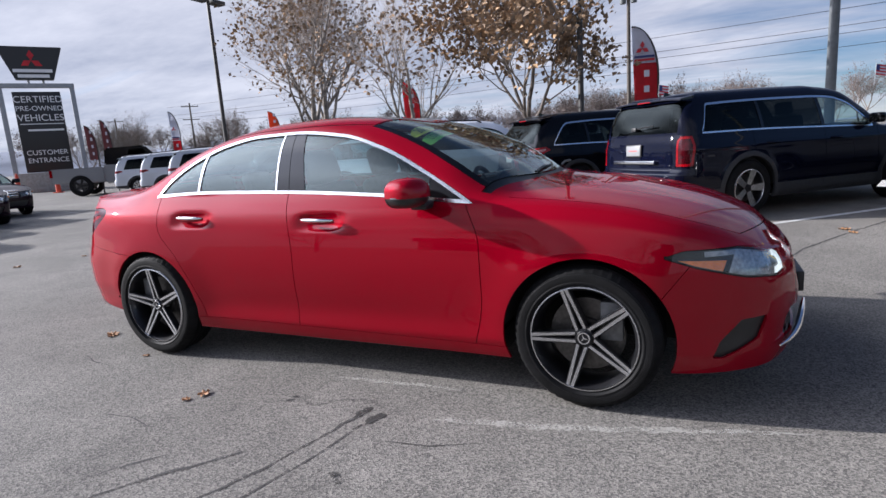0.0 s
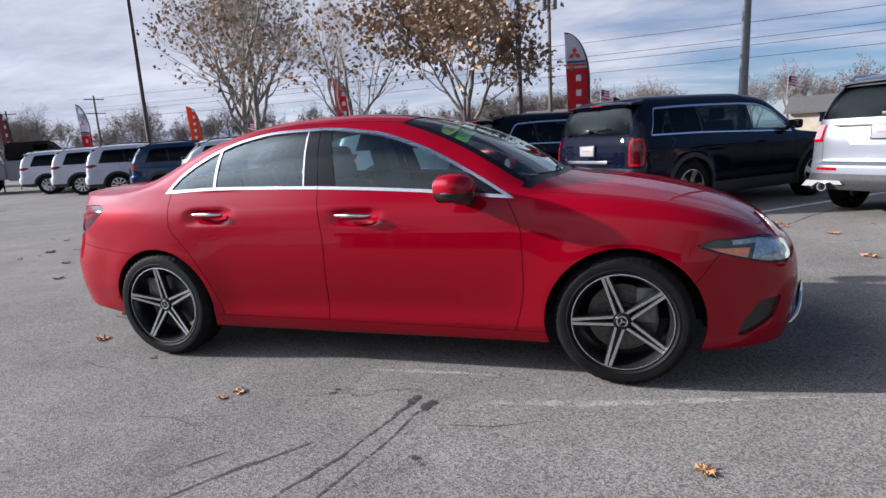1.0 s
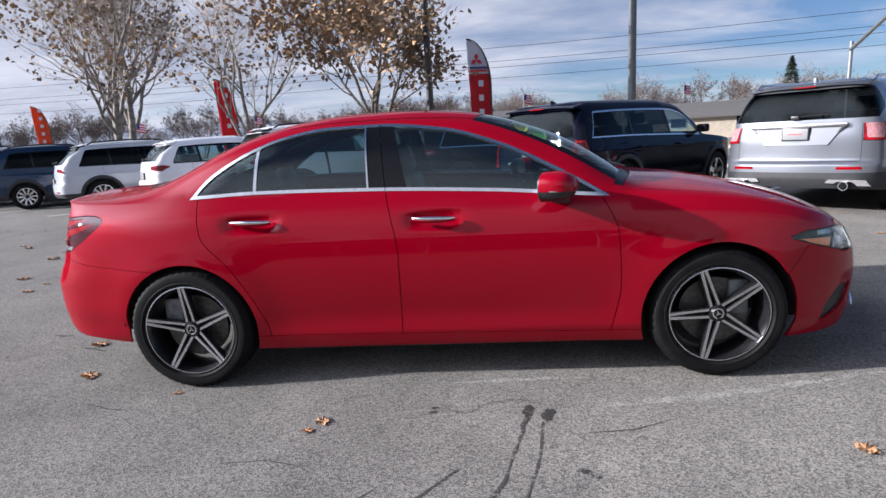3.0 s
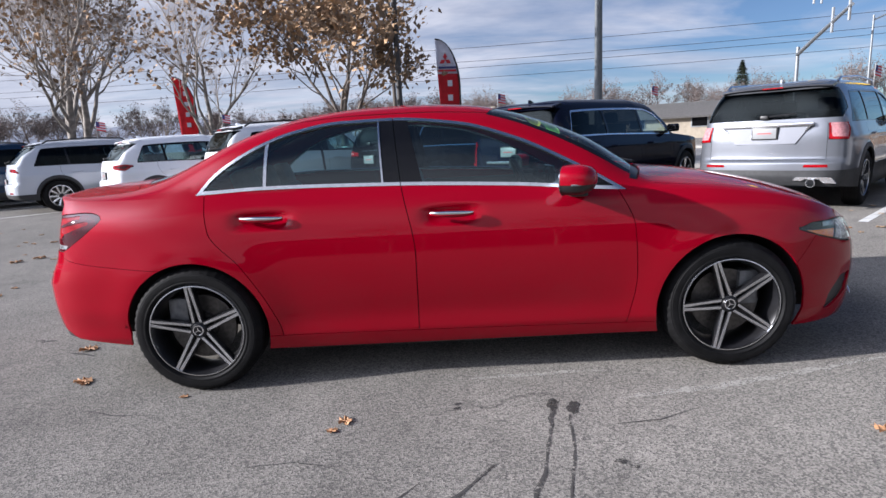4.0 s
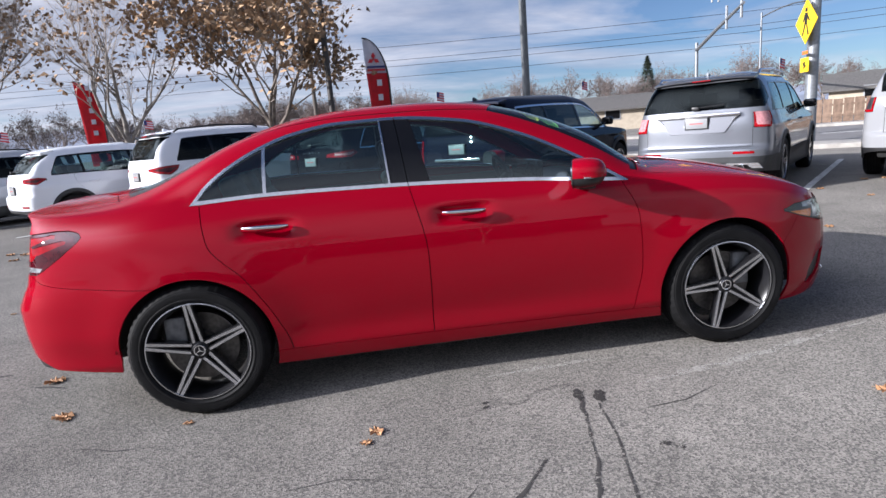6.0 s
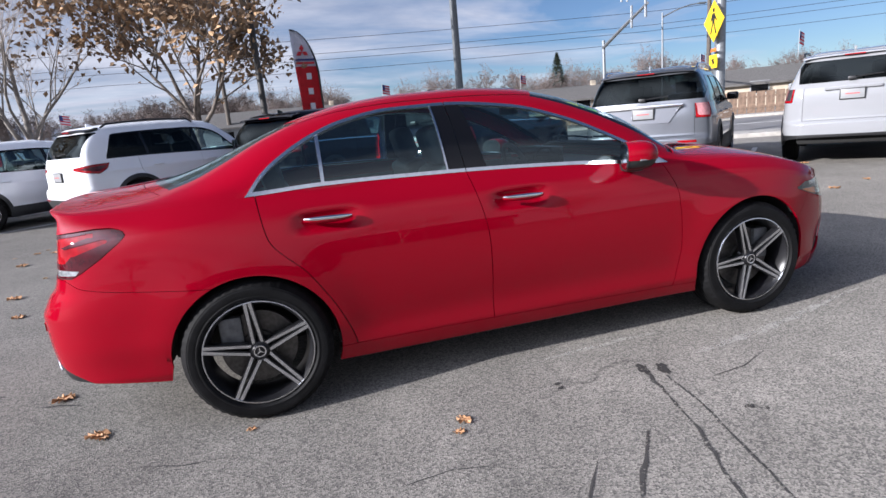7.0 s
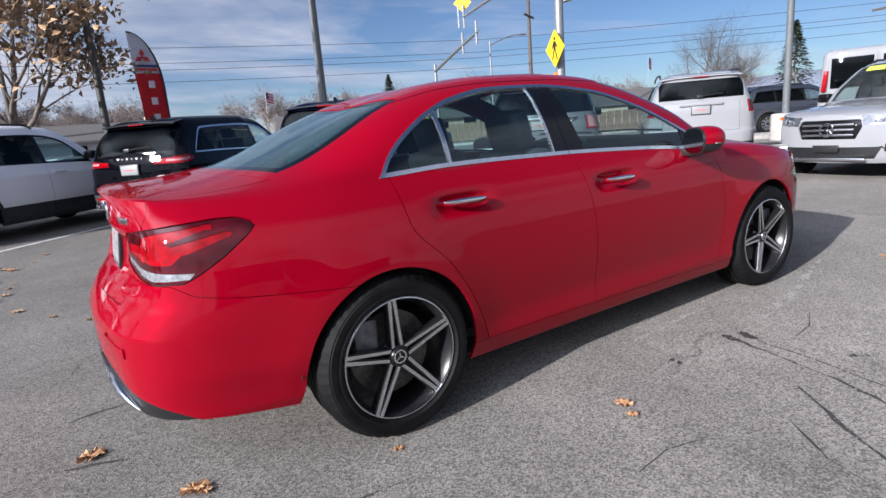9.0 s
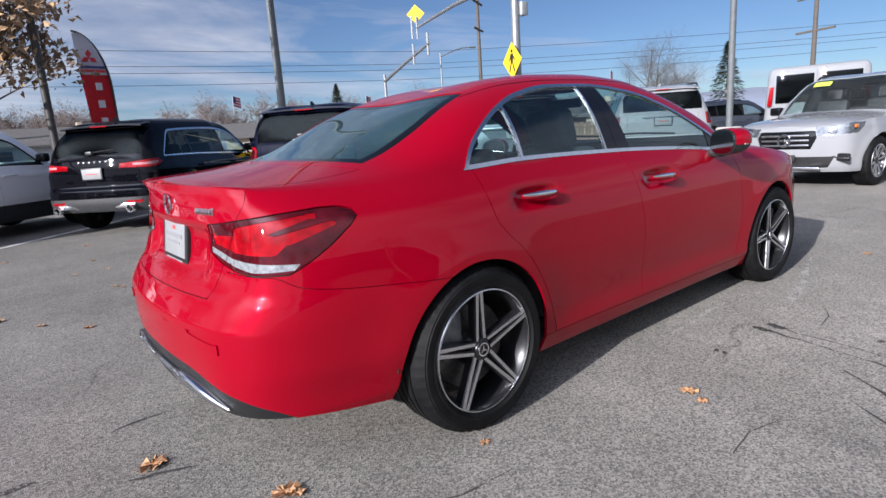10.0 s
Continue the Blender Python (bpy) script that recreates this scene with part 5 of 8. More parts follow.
def suv_spec(d):
    L, w, H, base, fo, zb = d["L"], d["W"] / 2, d["H"], d["base"], d["fo"], d["belt"]
    xf = base / 2 + fo
    xr = xf - L
    hf = d.get("hood", zb - .12)          # height of the bonnet's front edge
    cw, wt, rr = d["cowl"], d["wtop"], xr + d["rake"]
    sp = dict(
        plan=[(xf, 0), (xf - .02, .32 * w), (xf - .09, .62 * w), (xf - .24, .86 * w), (xf - .6, .97 * w), (base / 2, w), (0, .985 * w), (-base / 2, w), (xr + .55, .985 * w), (xr + .22, .93 * w), (xr + .07, .76 * w), (xr + .02, .42 * w), (xr, 0)],
        top=[(xr, zb + d.get("kick", .03)), (-base / 2, zb + d.get("kick", .03)), (0, zb), (cw - .25, zb - .03), (base / 2 + .05, zb - .07), (xf - .25, hf - .03), (xf, hf - .08)],
        bot=[(xr, d.get("tail_low", .36)), (-base / 2 - .4, .30), (-base / 2 + .4, .24), (base / 2 - .4, .24), (xf, .25)],
        centre=[(xr, zb + .03), (xr + .10, zb + .10), (rr - .12, H - .14), (rr, H - .055), (rr + .35, H - .02), (-.1, H), (wt - .35, H - .015), (wt, H - .06), (wt + (cw - wt) * .5, (H + zb) / 2 + .03), (cw, zb + .05), (cw + .12, zb + .03), (base / 2 + .1, zb - .01), (xf - .3, hf + .02), (xf - .08, hf - .04), (xf, hf - .08)],
        side=[(.2, .06), (.3, .02), (.42, .012), (.6, 0), (.8, .004), (zb - .15, .02), (zb - .05, .045), (zb + .05, .075)],
        front=[(.2, .10), (.35, .02), (.55, 0), (.75, .01), (hf - .1, .05), (hf + .1, .12)],
        rear=[(.3, .07), (.4, .02), (.5, 0), (d.get("ledge", .68) - .03, .005), (d.get("ledge", .68) + .04, .06), (zb - .15, .07), (zb + .05, .11), (zb + .3, .16)],
        lean=d.get("lean", .12), lift=1.13, flat=.74)

    def extra(px, z, nx, ny):
        f = 0
        for xc in (base / 2, -base / 2):
            r = np.hypot(px - xc, z - d["R"])
            f = f - .022 * np.exp(-((r - d["R"] - .05) / .08) ** 2) * (ny > .3)
        f = f + .022 * np.exp(-((z - .46) / .10) ** 2) * np.exp(-(px / (base / 2 - .35)) ** 6) * ny ** 2
        f = f - .010 * np.exp(-((z - (zb - .17)) / .035) ** 2) * ny ** 2
        return f
    sp["extra"] = extra
    return sp, xf, xr


def suv(name, d, m, label):
    car = empty(name, m, label, d.get("category", "car"))
    sp, xf, xr = suv_spec(d)
    sh = Shell(sp)
    Ln, zb, H, base, R, w = sh.len, d["belt"], d["H"], d["base"], d["R"], d["W"] / 2
    q = d.get("q", 1.0)
    us = np.concatenate([np.linspace(0, .22, int(30 * q)), np.linspace(.22, .76, int(64 * q))[1:], np.linspace(.76, 1, int(56 * q))[1:]])
    fl = Sheet(sh.flank, us, np.linspace(0, 1, int(24 * q)))
    arch = lambda X: np.minimum(np.hypot(X[:, 0] - base / 2, X[:, 2] - R), np.hypot(X[:, 0] + base / 2, X[:, 2] - R)) - (R + .045)
    fdx, bx, cx = d["cowl"] - .22, d.get("bpost", -.08), d.get("cpost", -base / 2 + .30)
    rd = lambda z: cx - .0 + .22 * smooth01((z - .55) / .4) * -1
    ra = lambda P: (1 - P[:, 0]) * Ln
    fa = lambda P: P[:, 0] * Ln
    clad = d.get("clad", .0)
    tail = convex(d["tail"])
    refl = convex(d.get("refl", [(.5, .47), (.72, .47), (.72, .505), (.5, .505)]))
    head = convex([(.42, d.get("hood", zb - .12) - .20), (.42, d.get("hood", zb - .12) - .08), (.9, d.get("hood", zb - .12) - .02), (1.12, d.get("hood", zb - .12) - .03), (.95, d.get("hood", zb - .12) - .17)])
    grl = convex([(-.4, .58), (-.4, .84), (.40, .84), (.43, .74), (.36, .58)])
    bk = lambda P, f: np.where(P[:, 0] > .6, f, 1)
    fr = lambda P, f: np.where(P[:, 0] < .35, f, 1)
    gateb = d.get("ledge", .68) + .02
    gate = lambda X, P: np.maximum(ra(P) - d.get("gate_w", .72), gateb - X[:, 2])
    fl.cut(lambda X, P: arch(X))
    if clad:
        fl.cut(lambda X, P: arch(X) - .065)
        fl.cut(lambda X, P: X[:, 2] - clad)
    for f in (lambda X, P: X[:, 0] - fdx, lambda X, P: X[:, 0] - bx, lambda X, P: X[:, 0] - rd(X[:, 2])):
        fl.gap(f, .003)
    fl.gap(lambda X, P: bk(P, tail(ra(P), X[:, 2])), .003)
    fl.cut(lambda X, P: bk(P, tail(ra(P), X[:, 2]) + .035))
    fl.gap(lambda X, P: bk(P, gate(X, P)), .003)
    fl.cut(lambda X, P: bk(P, refl(ra(P), X[:, 2])))
    if d.get("front"):
        fl.gap(lambda X, P: fr(P, head(fa(P), X[:, 2])), .003)
        fl.cut(lambda X, P: fr(P, grl(fa(P), X[:, 2])))
        fl.cut(lambda X, P: fr(P, convex([(-.4, .30), (-.4, .47), (.66, .47), (.58, .30)])(fa(P), X[:, 2])))
    zlow = d.get("lower", clad)

    def rule(X, P):
        x, z = X[:, 0], X[:, 2]
        n = np.full(len(x), "side", object)
        n[(x > bx) & (x < fdx) & (z > .34)] = "front_door"
        n[(x > rd(z)) & (x < bx) & (z > .34)] = "rear_door"
        back, front = P[:, 0] > .6, P[:, 0] < .35
        if clad:
            n[z < clad] = "clad"
            n[arch(X) < .065] = "clad"
        n[back & (gate(X, P) < 0)] = "gate"
        n[back & (refl(ra(P), z) < 0)] = "reflector"
        t = tail(ra(P), z)
        n[back & (t < 0)] = "tail"
        n[back & (t < -.035)] = "tail_in"
        if d.get("front"):
            n[front & (head(fa(P), z) < 0)] = "head"
            n[front & (grl(fa(P), z) < 0)] = "grille"
            n[front & (convex([(-.4, .30), (-.4, .47), (.66, .47), (.58, .30)])(fa(P), z) < 0)] = "intake"
        g = (np.abs(x - fdx) < .003) | (np.abs(x - bx) < .003) | (np.abs(x - rd(z)) < .003)
        g &= (z > .34) & ((arch(X) > .065) | (clad == 0))
        g |= back & ((np.abs(t) < .003) | (np.abs(gate(X, P)) < .003) & (t > 0))
        n[g] = "gap"
        n[arch(X) < 0] = None
        return n
    fl.sort(rule)
    up = Sheet(sh.upper, us, np.linspace(0, 1, int(26 * q)))
    ay = lambda X: -X[:, 1]
    wt, cw, rr = d["wtop"], d["cowl"], xr + d["rake"]
    zt = H - d.get("rail", .17)
    dtop = pchip([(xr + d["dlo_r"] - .02, zb), (xr + d["dlo_r"] + .05, zb + .10 + .04), (xr + d["dlo_r"] + d.get("dlo_s", .22), zt - .02), (-.3, zt + .012), (wt - .30, zt - .005), (wt - .02, zt - .08), (cw - .34, zb + .04), (cw - .27, zb - .03)])
    incab = lambda X: (X[:, 0] > xr + d["dlo_r"]) & (X[:, 0] < cw - .26) & (ay(X) > .45 * w)
    cab = lambda X, f: np.where(incab(X), f, 1)
    dl = lambda X: X[:, 2] - dtop(X[:, 0])
    belt = lambda X: X[:, 2] - sh.top(X[:, 0]) - .02
    posts = [bx - .03, bx + .035, cx - .05, cx + .0]
    up.cut(lambda X, P: cab(X, dl(X)))
    up.cut(lambda X, P: cab(X, dl(X) + .028))
    up.cut(lambda X, P: cab(X, belt(X)))
    for p in posts:
        up.cut(lambda X, P, p=p: cab(X, X[:, 0] - p + .08 * (X[:, 2] - zb)))
    ys, yb = .80 * w, .78 * w
    wtop = lambda X: X[:, 0] - (wt - .10 * (ay(X) / w) ** 2)
    wbase = lambda X: X[:, 0] - (cw - .14 * (ay(X) / w) ** 2)
    wside = lambda X: ay(X) - (.66 * w + .16 * w * smooth01((X[:, 0] - wt) / (cw - wt)))
    up.cut(lambda X, P: wtop(X)); up.cut(lambda X, P: wbase(X)); up.cut(lambda X, P: np.where(X[:, 0] > wt - .2, wside(X), 1))
    bz0, bz1 = zb + d.get("bg_lo", .09), H - d.get("bg_hi", .15)
    blow, bhigh, bside = (lambda X: X[:, 2] - bz0), (lambda X: X[:, 2] - bz1), (lambda X: ay(X) - d.get("bg_w", .74) * w)
    rear = lambda X, f: np.where(X[:, 0] < rr + .02, f, 1)
    for f in (blow, bhigh, bside):
        up.cut(lambda X, P, f=f: rear(X, f(X)))
    up.gap(lambda X, P: np.where(X[:, 0] > cw, P[:, 1] - .12, 1), .006)

    def rule2(X, P):
        x, z, a = X[:, 0], X[:, 2], ay(X)
        n = np.full(len(x), "roof", object)
        if d.get("black_roof"):
            n[(x < wt) & (dl(X) > 0)] = "roof"
        n[x > cw - .2] = "bonnet"
        n[(x > cw) & (np.abs(P[:, 1] - .12) < .006)] = "gap"
        k = incab(X) & (dl(X) < 0)
        n[k] = "trim"
        gl = k & (dl(X) < -.028) & (belt(X) > 0)
        xx = x + .08 * (z - zb)
        n[gl & (xx > posts[1])] = "glass_f"
        n[gl & (xx < posts[0]) & (xx > posts[3])] = "glass_r"
        n[gl & (xx < posts[2])] = "glass_q"
        n[gl & (xx > posts[0]) & (xx < posts[1])] = "post_b"
        n[gl & (xx > posts[2]) & (xx < posts[3])] = "post_c"
        n[(wtop(X) > 0) & (wbase(X) < 0) & (wside(X) < 0) & (x > wt - .2)] = "screen"
        b = (x < rr + .02) & (blow(X) > 0) & (bhigh(X) < 0) & (bside(X) < 0)
        n[b] = "back"
        n[(x < rr) & (blow(X) < 0) & (a < d.get("gate_w", .72))] = "gate"
        return n
    up.sort(rule2, crown_normal(sh))
    paint, cladm = d["paint"], d.get("clad_mat", CLADDING)
    both = ("r", "l")
    panel("body_shell", [(fl, "side"), (up, "roof")] + ([] if d.get("bonnet_paint") else [(up, "bonnet")]), paint, car, sides=both, rim=.02)
    if clad:
        panel("lower_cladding", [(fl, "clad")], cladm, car, "dark plastic lower trim", sides=both, rim=.03, shift=.006)
    gatep = panel("tailgate", [(fl, "gate"), (up, "gate")], paint, car, sides=both, rim=.02)
    panel("rear_window", [(up, "back")], PRIVACY, gatep, "dark tinted glass", sides=both, rim=0, shift=-.006)
    panel("windscreen", [(up, "screen")], SCREEN, car, sides=both, rim=0, shift=-.006)
    panel("gap_filler", [(fl, "gap"), (up, "gap")], VOID, car, sides=both, rim=0, shift=-.012)["kind"] = "stuff"
    for s in both:
        fdp = panel("front_door", [(fl, "front_door")], paint, car, sides=(s,), rim=.02)
        rdp = panel("rear_door", [(fl, "rear_door")], paint, car, sides=(s,), rim=.02)
        panel("window_glass", [(up, "glass_f")], GLASS, fdp, "lightly tinted glass", sides=(s,), rim=0, shift=-.008)
        panel("window_glass", [(up, "glass_r")], d.get("rear_glass", PRIVACY), rdp, "dark tinted glass", sides=(s,), rim=0, shift=-.008)
        panel("quarter_glass", [(up, "glass_q")], d.get("rear_glass", PRIVACY), car, "dark tinted glass", sides=(s,), rim=0, shift=-.008)
        panel("window_trim", [(up, "trim")], d.get("trim", GLOSSBLACK), car, d.get("trim_label", "black window surround"), sides=(s,), rim=.012, shift=.002)
        panel("door_post", [(up, "post_b")], GLOSSBLACK, fdp, sides=(s,), rim=.008)
        panel("door_post", [(up, "post_c")], GLOSSBLACK, rdp, sides=(s,), rim=.008)
        tl = panel("taillight", [(fl, "tail")], d.get("tail_edge", REDLAMP), car, "red taillight", sides=(s,), rim=.02, shift=.006)
        panel("lamp_lens", [(fl, "tail_in")], d.get("tail_mid", DARKRED), tl, sides=(s,), rim=.01, shift=.004)
        panel("rear_reflector", [(fl, "reflector")], REDLAMP, car, sides=(s,), rim=.008, shift=.004)
        if d.get("front"):
            hl = panel("headlight", [(fl, "head")], HEADLAMP, car, "clear headlight", sides=(s,), rim=.02, shift=.002)
            bm = bmesh.new()
            sg, hz = (-1 if s == "r" else 1), d.get("hood", zb - .12)
            lathe(bm, [(1e-3, -.005), (.045, .0), (.055, .02), (.055, .05)], 20, "z")
            bmesh.ops.transform(bm, matrix=pose(xf - .085, sg * .66 * w, hz - .12, 0, 80, -sg * -28) @ Matrix.Scale(-1, 4, (0, 0, 1)), verts=bm.verts)
            bmesh.ops.recalc_face_normals(bm, faces=bm.faces)
            part("lamp_bowl", bm, CHROME, hl)
            bm = bmesh.new()
            box(bm, xf - .34, xf - .25, sg * .885 * w - .012, sg * .885 * w + .012, hz - .10, hz - .055, .01)
            part("turn_signal", bm, AMBER, hl)
    if d.get("front"):
        panel("grille", [(fl, "grille")], GLOSSBLACK, car, "dark grille with silver bars", sides=both, rim=.03, shift=-.02)
        panel("lower_intake", [(fl, "intake")], TRIM, car, sides=both, rim=.03, shift=-.02)
        for z in (.635, .705, .775):
            bm = bmesh.new()
            box(bm, xf - .07, xf - .005, -.34, .34, z - .014, z + .014, .01)
            part("grille_bar", bm, SATIN, car)
        bm = bmesh.new()
        lathe(bm, [(.072, 0), (.078, -.012), (.092, -.012), (.098, .0), (.098, .02)], 28, "z")
        for k in range(3):
            vs = prism(bm, [(-.012, 0), (.012, 0), (0, .080)], -.010, .0)
            bmesh.ops.transform(bm, matrix=Matrix.Rotation(2 * math.pi * k / 3 + math.pi, 4, "Z") @ Matrix.Rotation(radians(-90), 4, "X"), verts=vs)
        bmesh.ops.transform(bm, matrix=pose(xf + .008, 0, .705, 0, 90, 0) @ Matrix.Scale(-1, 4, (0, 0, 1)), verts=bm.verts)
        bmesh.ops.recalc_face_normals(bm, faces=bm.faces)
        part("badge", bm, CHROME, car, "round chrome badge")
    if d.get("front") and d.get("fogs"):
        for s in (-1, 1):
            bm = bmesh.new()
            box(bm, -.03, .02, -.17, .17, -.055, .055, .02, m=pose(xf - .15, s * .74 * w, .46, 0, 0, -s * 24))
            fg = part("fog_slot", bm, TRIM, car)
            bm = bmesh.new()
            box(bm, .015, .035, -.19, .19, -.012, .012, .008, m=pose(xf - .15, s * .74 * w, .455, 0, 0, -s * 24))
            part("slot_bar", bm, CHROME, fg)
        bm = bmesh.new()
        box(bm, xf - .05, xf + .004, -.50, .50, .285, .325, .014)
        part("skid_bar", bm, SATIN, car, "silver bar under the bumper")
        bm = bmesh.new()
        box(bm, xf - .03, xf + .012, -.17, .17, .40, .50, .008)
        part("plate_bracket", bm, TRIM, car)
    if d.get("skid"):
        bm = bmesh.new()
        box(bm, xr + .02, xr + .12, -.62, .62, .40, .475, .02)
        part("skid_bar", bm, SATIN, car, "silver lower bumper insert")
    add_wheels(car, base, w - .115, R, d.get("tw", .235), d.get("rim", R * .66), d.get("wheel", "ten"))
    underbody(car, xr, xf, w, .26, .6, base, R)
    # dark cabin with seats seen through the glass
    bm = bmesh.new()
    box(bm, xr + .35, cw - .1, -w + .13, w - .13, .45, zb - .06, .04)
    part("cabin_lining", bm, DARKLEATHER, car)
    for sx in (bx + .18, bx - .72):
        for y in (-.38, .38):
            bm = bmesh.new()
            box(bm, -.08, .08, y - .24, y + .24, -.1, .36, .06, m=pose(sx - .2, 0, zb - .15, 0, -14, 0))
            box(bm, -.05, .05, y - .12, y + .12, .38, .56, .04, m=pose(sx - .2, 0, zb - .15, 0, -14, 0))
            part("seat", bm, DARKLEATHER, car)
    for sgn in (-1, 1):
        # mirrors and handles
        bm = bmesh.new()
        box(bm, -.05, .08, -.10, .10, -.065, .075, .045, seg=3)
        box(bm, -.02, .05, -.17 if sgn > 0 else .07, -.07 if sgn > 0 else .17, -.06, -.03, .012)
        bmesh.ops.transform(bm, matrix=pose(cw - .36, sgn * (w + .03), zb + .08, 0, 0, sgn * 10), verts=bm.verts)
        part("wing_mirror", bm, d.get("mirror", GLOSSBLACK), car)
        for hx in (bx + .10, rd(zb) + .22):
            bm = bmesh.new()
            yy = sgn * (w * .985 - .012)
            tube(bm, [(hx, yy, zb - .145), (hx + .03, yy + sgn * .022, zb - .145), (hx + .17, yy + sgn * .022, zb - .145), (hx + .2, yy, zb - .145)], .014, 8)
            part("door_handle", bm, d.get("handle", paint), car)
        if d.get("rails", True):
            bm = bmesh.new()
            x0, x1 = rr + .12, wt - .35
            yy = sgn * .70 * w
            zt2 = lambda x: float(sh.zc(x)) - .018
            tube(bm, [(x0, yy, zt2(x0) - .02), (x0 + .10, yy, zt2(x0) + .035), ((x0 + x1) / 2, yy, H + .022), (x1 - .1, yy, zt2(x1) + .025), (x1, yy, zt2(x1) - .03)], .017, 8)
            part("roof_rail", bm, d.get("rail_mat", TRIM), car)
        for ex in d.get("exhaust", ()):
            bm = bmesh.new()
            lathe(bm, [(.046, 0), (.056, -.02), (.056, -.12), (.048, -.12), (.044, 0.02), (1e-3, .03)], 20, "z")
            bmesh.ops.transform(bm, matrix=pose(xr + .06, sgn * ex, .40, 0, 90, 0) @ Matrix.Scale(1, 4, (0, 0, 1)), verts=bm.verts)
            part("exhaust_tip", bm, CHROME, car)
    # plate, its bar of writing, wiper, badge bar, spoiler
    pz, xp = d["plate_z"], xr + float(sh.rear(d["plate_z"])) - .012
    bm = bmesh.new()
    box(bm, -.012, .008, -.165, .165, -.085, .085, .008)
    bmesh.ops.translate(bm, verts=bm.verts, vec=(xp, 0, pz))
    part("plate_frame", bm, TRIM, gatep)
    bm = bmesh.new()
    box(bm, -.018, -.010, -.15, .15, -.07, .07, .003)
    bmesh.ops.translate(bm, verts=bm.verts, vec=(xp, 0, pz))
    part("dealer_plate", bm, PLATE, gatep, "white dealer plate")
    bm = bmesh.new()
    box(bm, -.021, -.017, -.09, .09, -.004, .008)
    bmesh.ops.translate(bm, verts=bm.verts, vec=(xp, 0, pz))
    part("printed_bar", bm, PRINT_RED, gatep)
    if d.get("strip"):
        z0, half = d["strip"]
        bm = bmesh.new()
        xs = xr + float(sh.rear(z0)) - .008
        if d.get("spell"):
            # a row of small separate chrome pieces
            for k in range(6):
                y = half - 2 * half * (k + .5) / 6
                box(bm, xs - .006, xs + .02, y - .013, y + .013, z0 - .011, z0 + .011, .003)
        else:
            box(bm, xs - .03, xs + .03, -half, half, z0 - .022, z0 + .022, .01)
        if d.get("recess"):
            for s in (-1, 1):
                tube(bm, [(xs - .004, s * (half - .02), z0), (xs - .002, s * (half - .10), z0 - .09)], .013, 6)
        part("tailgate_strip", bm, d.get("strip_mat", CHROME), gatep)
    if d.get("recess"):
        # nearly flush panel; the hollow's shade is in its darker colour
        bm = bmesh.new()
        z0, half = d["strip"]
        k = d["recess"]
        cut = [(-half + .05, z0 - .03), (half - .05, z0 - .03), (half - .20, z0 - k), (-half + .20, z0 - k)]
        ends = []
        for dx in (-.004, .03):
            ends.append([bm.verts.new((xr + float(sh.rear(z)) + dx, y, z)) for y, z in cut])
        bm.faces.new(ends[0]); bm.faces.new(ends[1][::-1])
        for i in range(4):
            j = (i + 1) % 4
            bm.faces.new((ends[0][j], ends[0][i], ends[1][i], ends[1][j]))
        bmesh.ops.recalc_face_normals(bm, faces=bm.faces)
        part("plate_hollow_shade", bm, SILVER_SHADE, gatep, "hollow round the plate, its shade painted in darker silver")
    for ey in d.get("bezel", ()):
        # pale winged surround of an exhaust tip
        for s in (-1, 1):
            bm = bmesh.new()
            prism(bm, [(-.30, -.03), (-.24, .045), (.16, .045), (.20, .0), (.10, -.005), (.06, .02), (-.10, .02), (-.16, -.03)], -.02, .03)
            bmesh.ops.transform(bm, matrix=pose(xr + .02, s * ey, .43, 0, 0, 90) @ Matrix.Scale(-s, 4, (1, 0, 0)), verts=bm.verts)
            bmesh.ops.recalc_face_normals(bm, faces=bm.faces)
            part("exhaust_bezel", bm, SATIN, car, "silver surround of an exhaust tip")
    bm = bmesh.new()
    xg, zg = xr + .12, zb + .14
    gx = lambda z: float(np.interp(z, [zb + .03, zb + .1, H - .14, H - .055], [xr + .0, xr + .10, rr - .12, rr]))
    tube(bm, [(gx(zg) - .035, .02, zg), (gx(zg + .02) - .03, -.15, zg + .015), (gx(zg + .03) - .03, -.36, zg + .03)], .011, 6)
    box(bm, gx(zg) - .06, gx(zg) + .0, -.03, .07, zg - .03, zg + .02, .01)
    part("rear_wiper", bm, TRIM, gatep)
    bm = bmesh.new()
    n = 12
    rows = []
    for k in range(n + 1):
        y = -.70 * w + 1.40 * w * k / n
        c = .05 * (y / w) ** 2
        rows.append([bm.verts.new((rr + a + c, y, H + b - .10 * (y / w) ** 4)) for a, b in ((.06, -.048), (-.02, -.066), (-.17, -.092), (-.175, -.112), (-.02, -.115), (.04, -.11))])
    for a, b in zip(rows, rows[1:]):
        for i in range(6):
            bm.faces.new((a[i], a[(i + 1) % 6], b[(i + 1) % 6], b[i]))
    bm.faces.new(rows[0]); bm.faces.new(rows[-1][::-1])
    bmesh.ops.recalc_face_normals(bm, faces=bm.faces)
    part("roof_spoiler", bm, d.get("spoiler", paint), gatep)
    bm = bmesh.new()
    box(bm, rr - .150, rr - .178, -.13, .13, H - .118, H - .104)
    bmesh.ops.recalc_face_normals(bm, faces=bm.faces)
    part("brake_light", bm, REDLAMP, gatep)
    bm = bmesh.new()
    prism(bm, [(-.08, 0), (.08, 0), (.0, .035), (-.05, .055), (-.075, .05)], -.016, .016, .006)
    bmesh.ops.translate(bm, verts=bm.verts, vec=(rr + .25, 0, H - .03))
    part("antenna_fin", bm, paint, car)
    return car


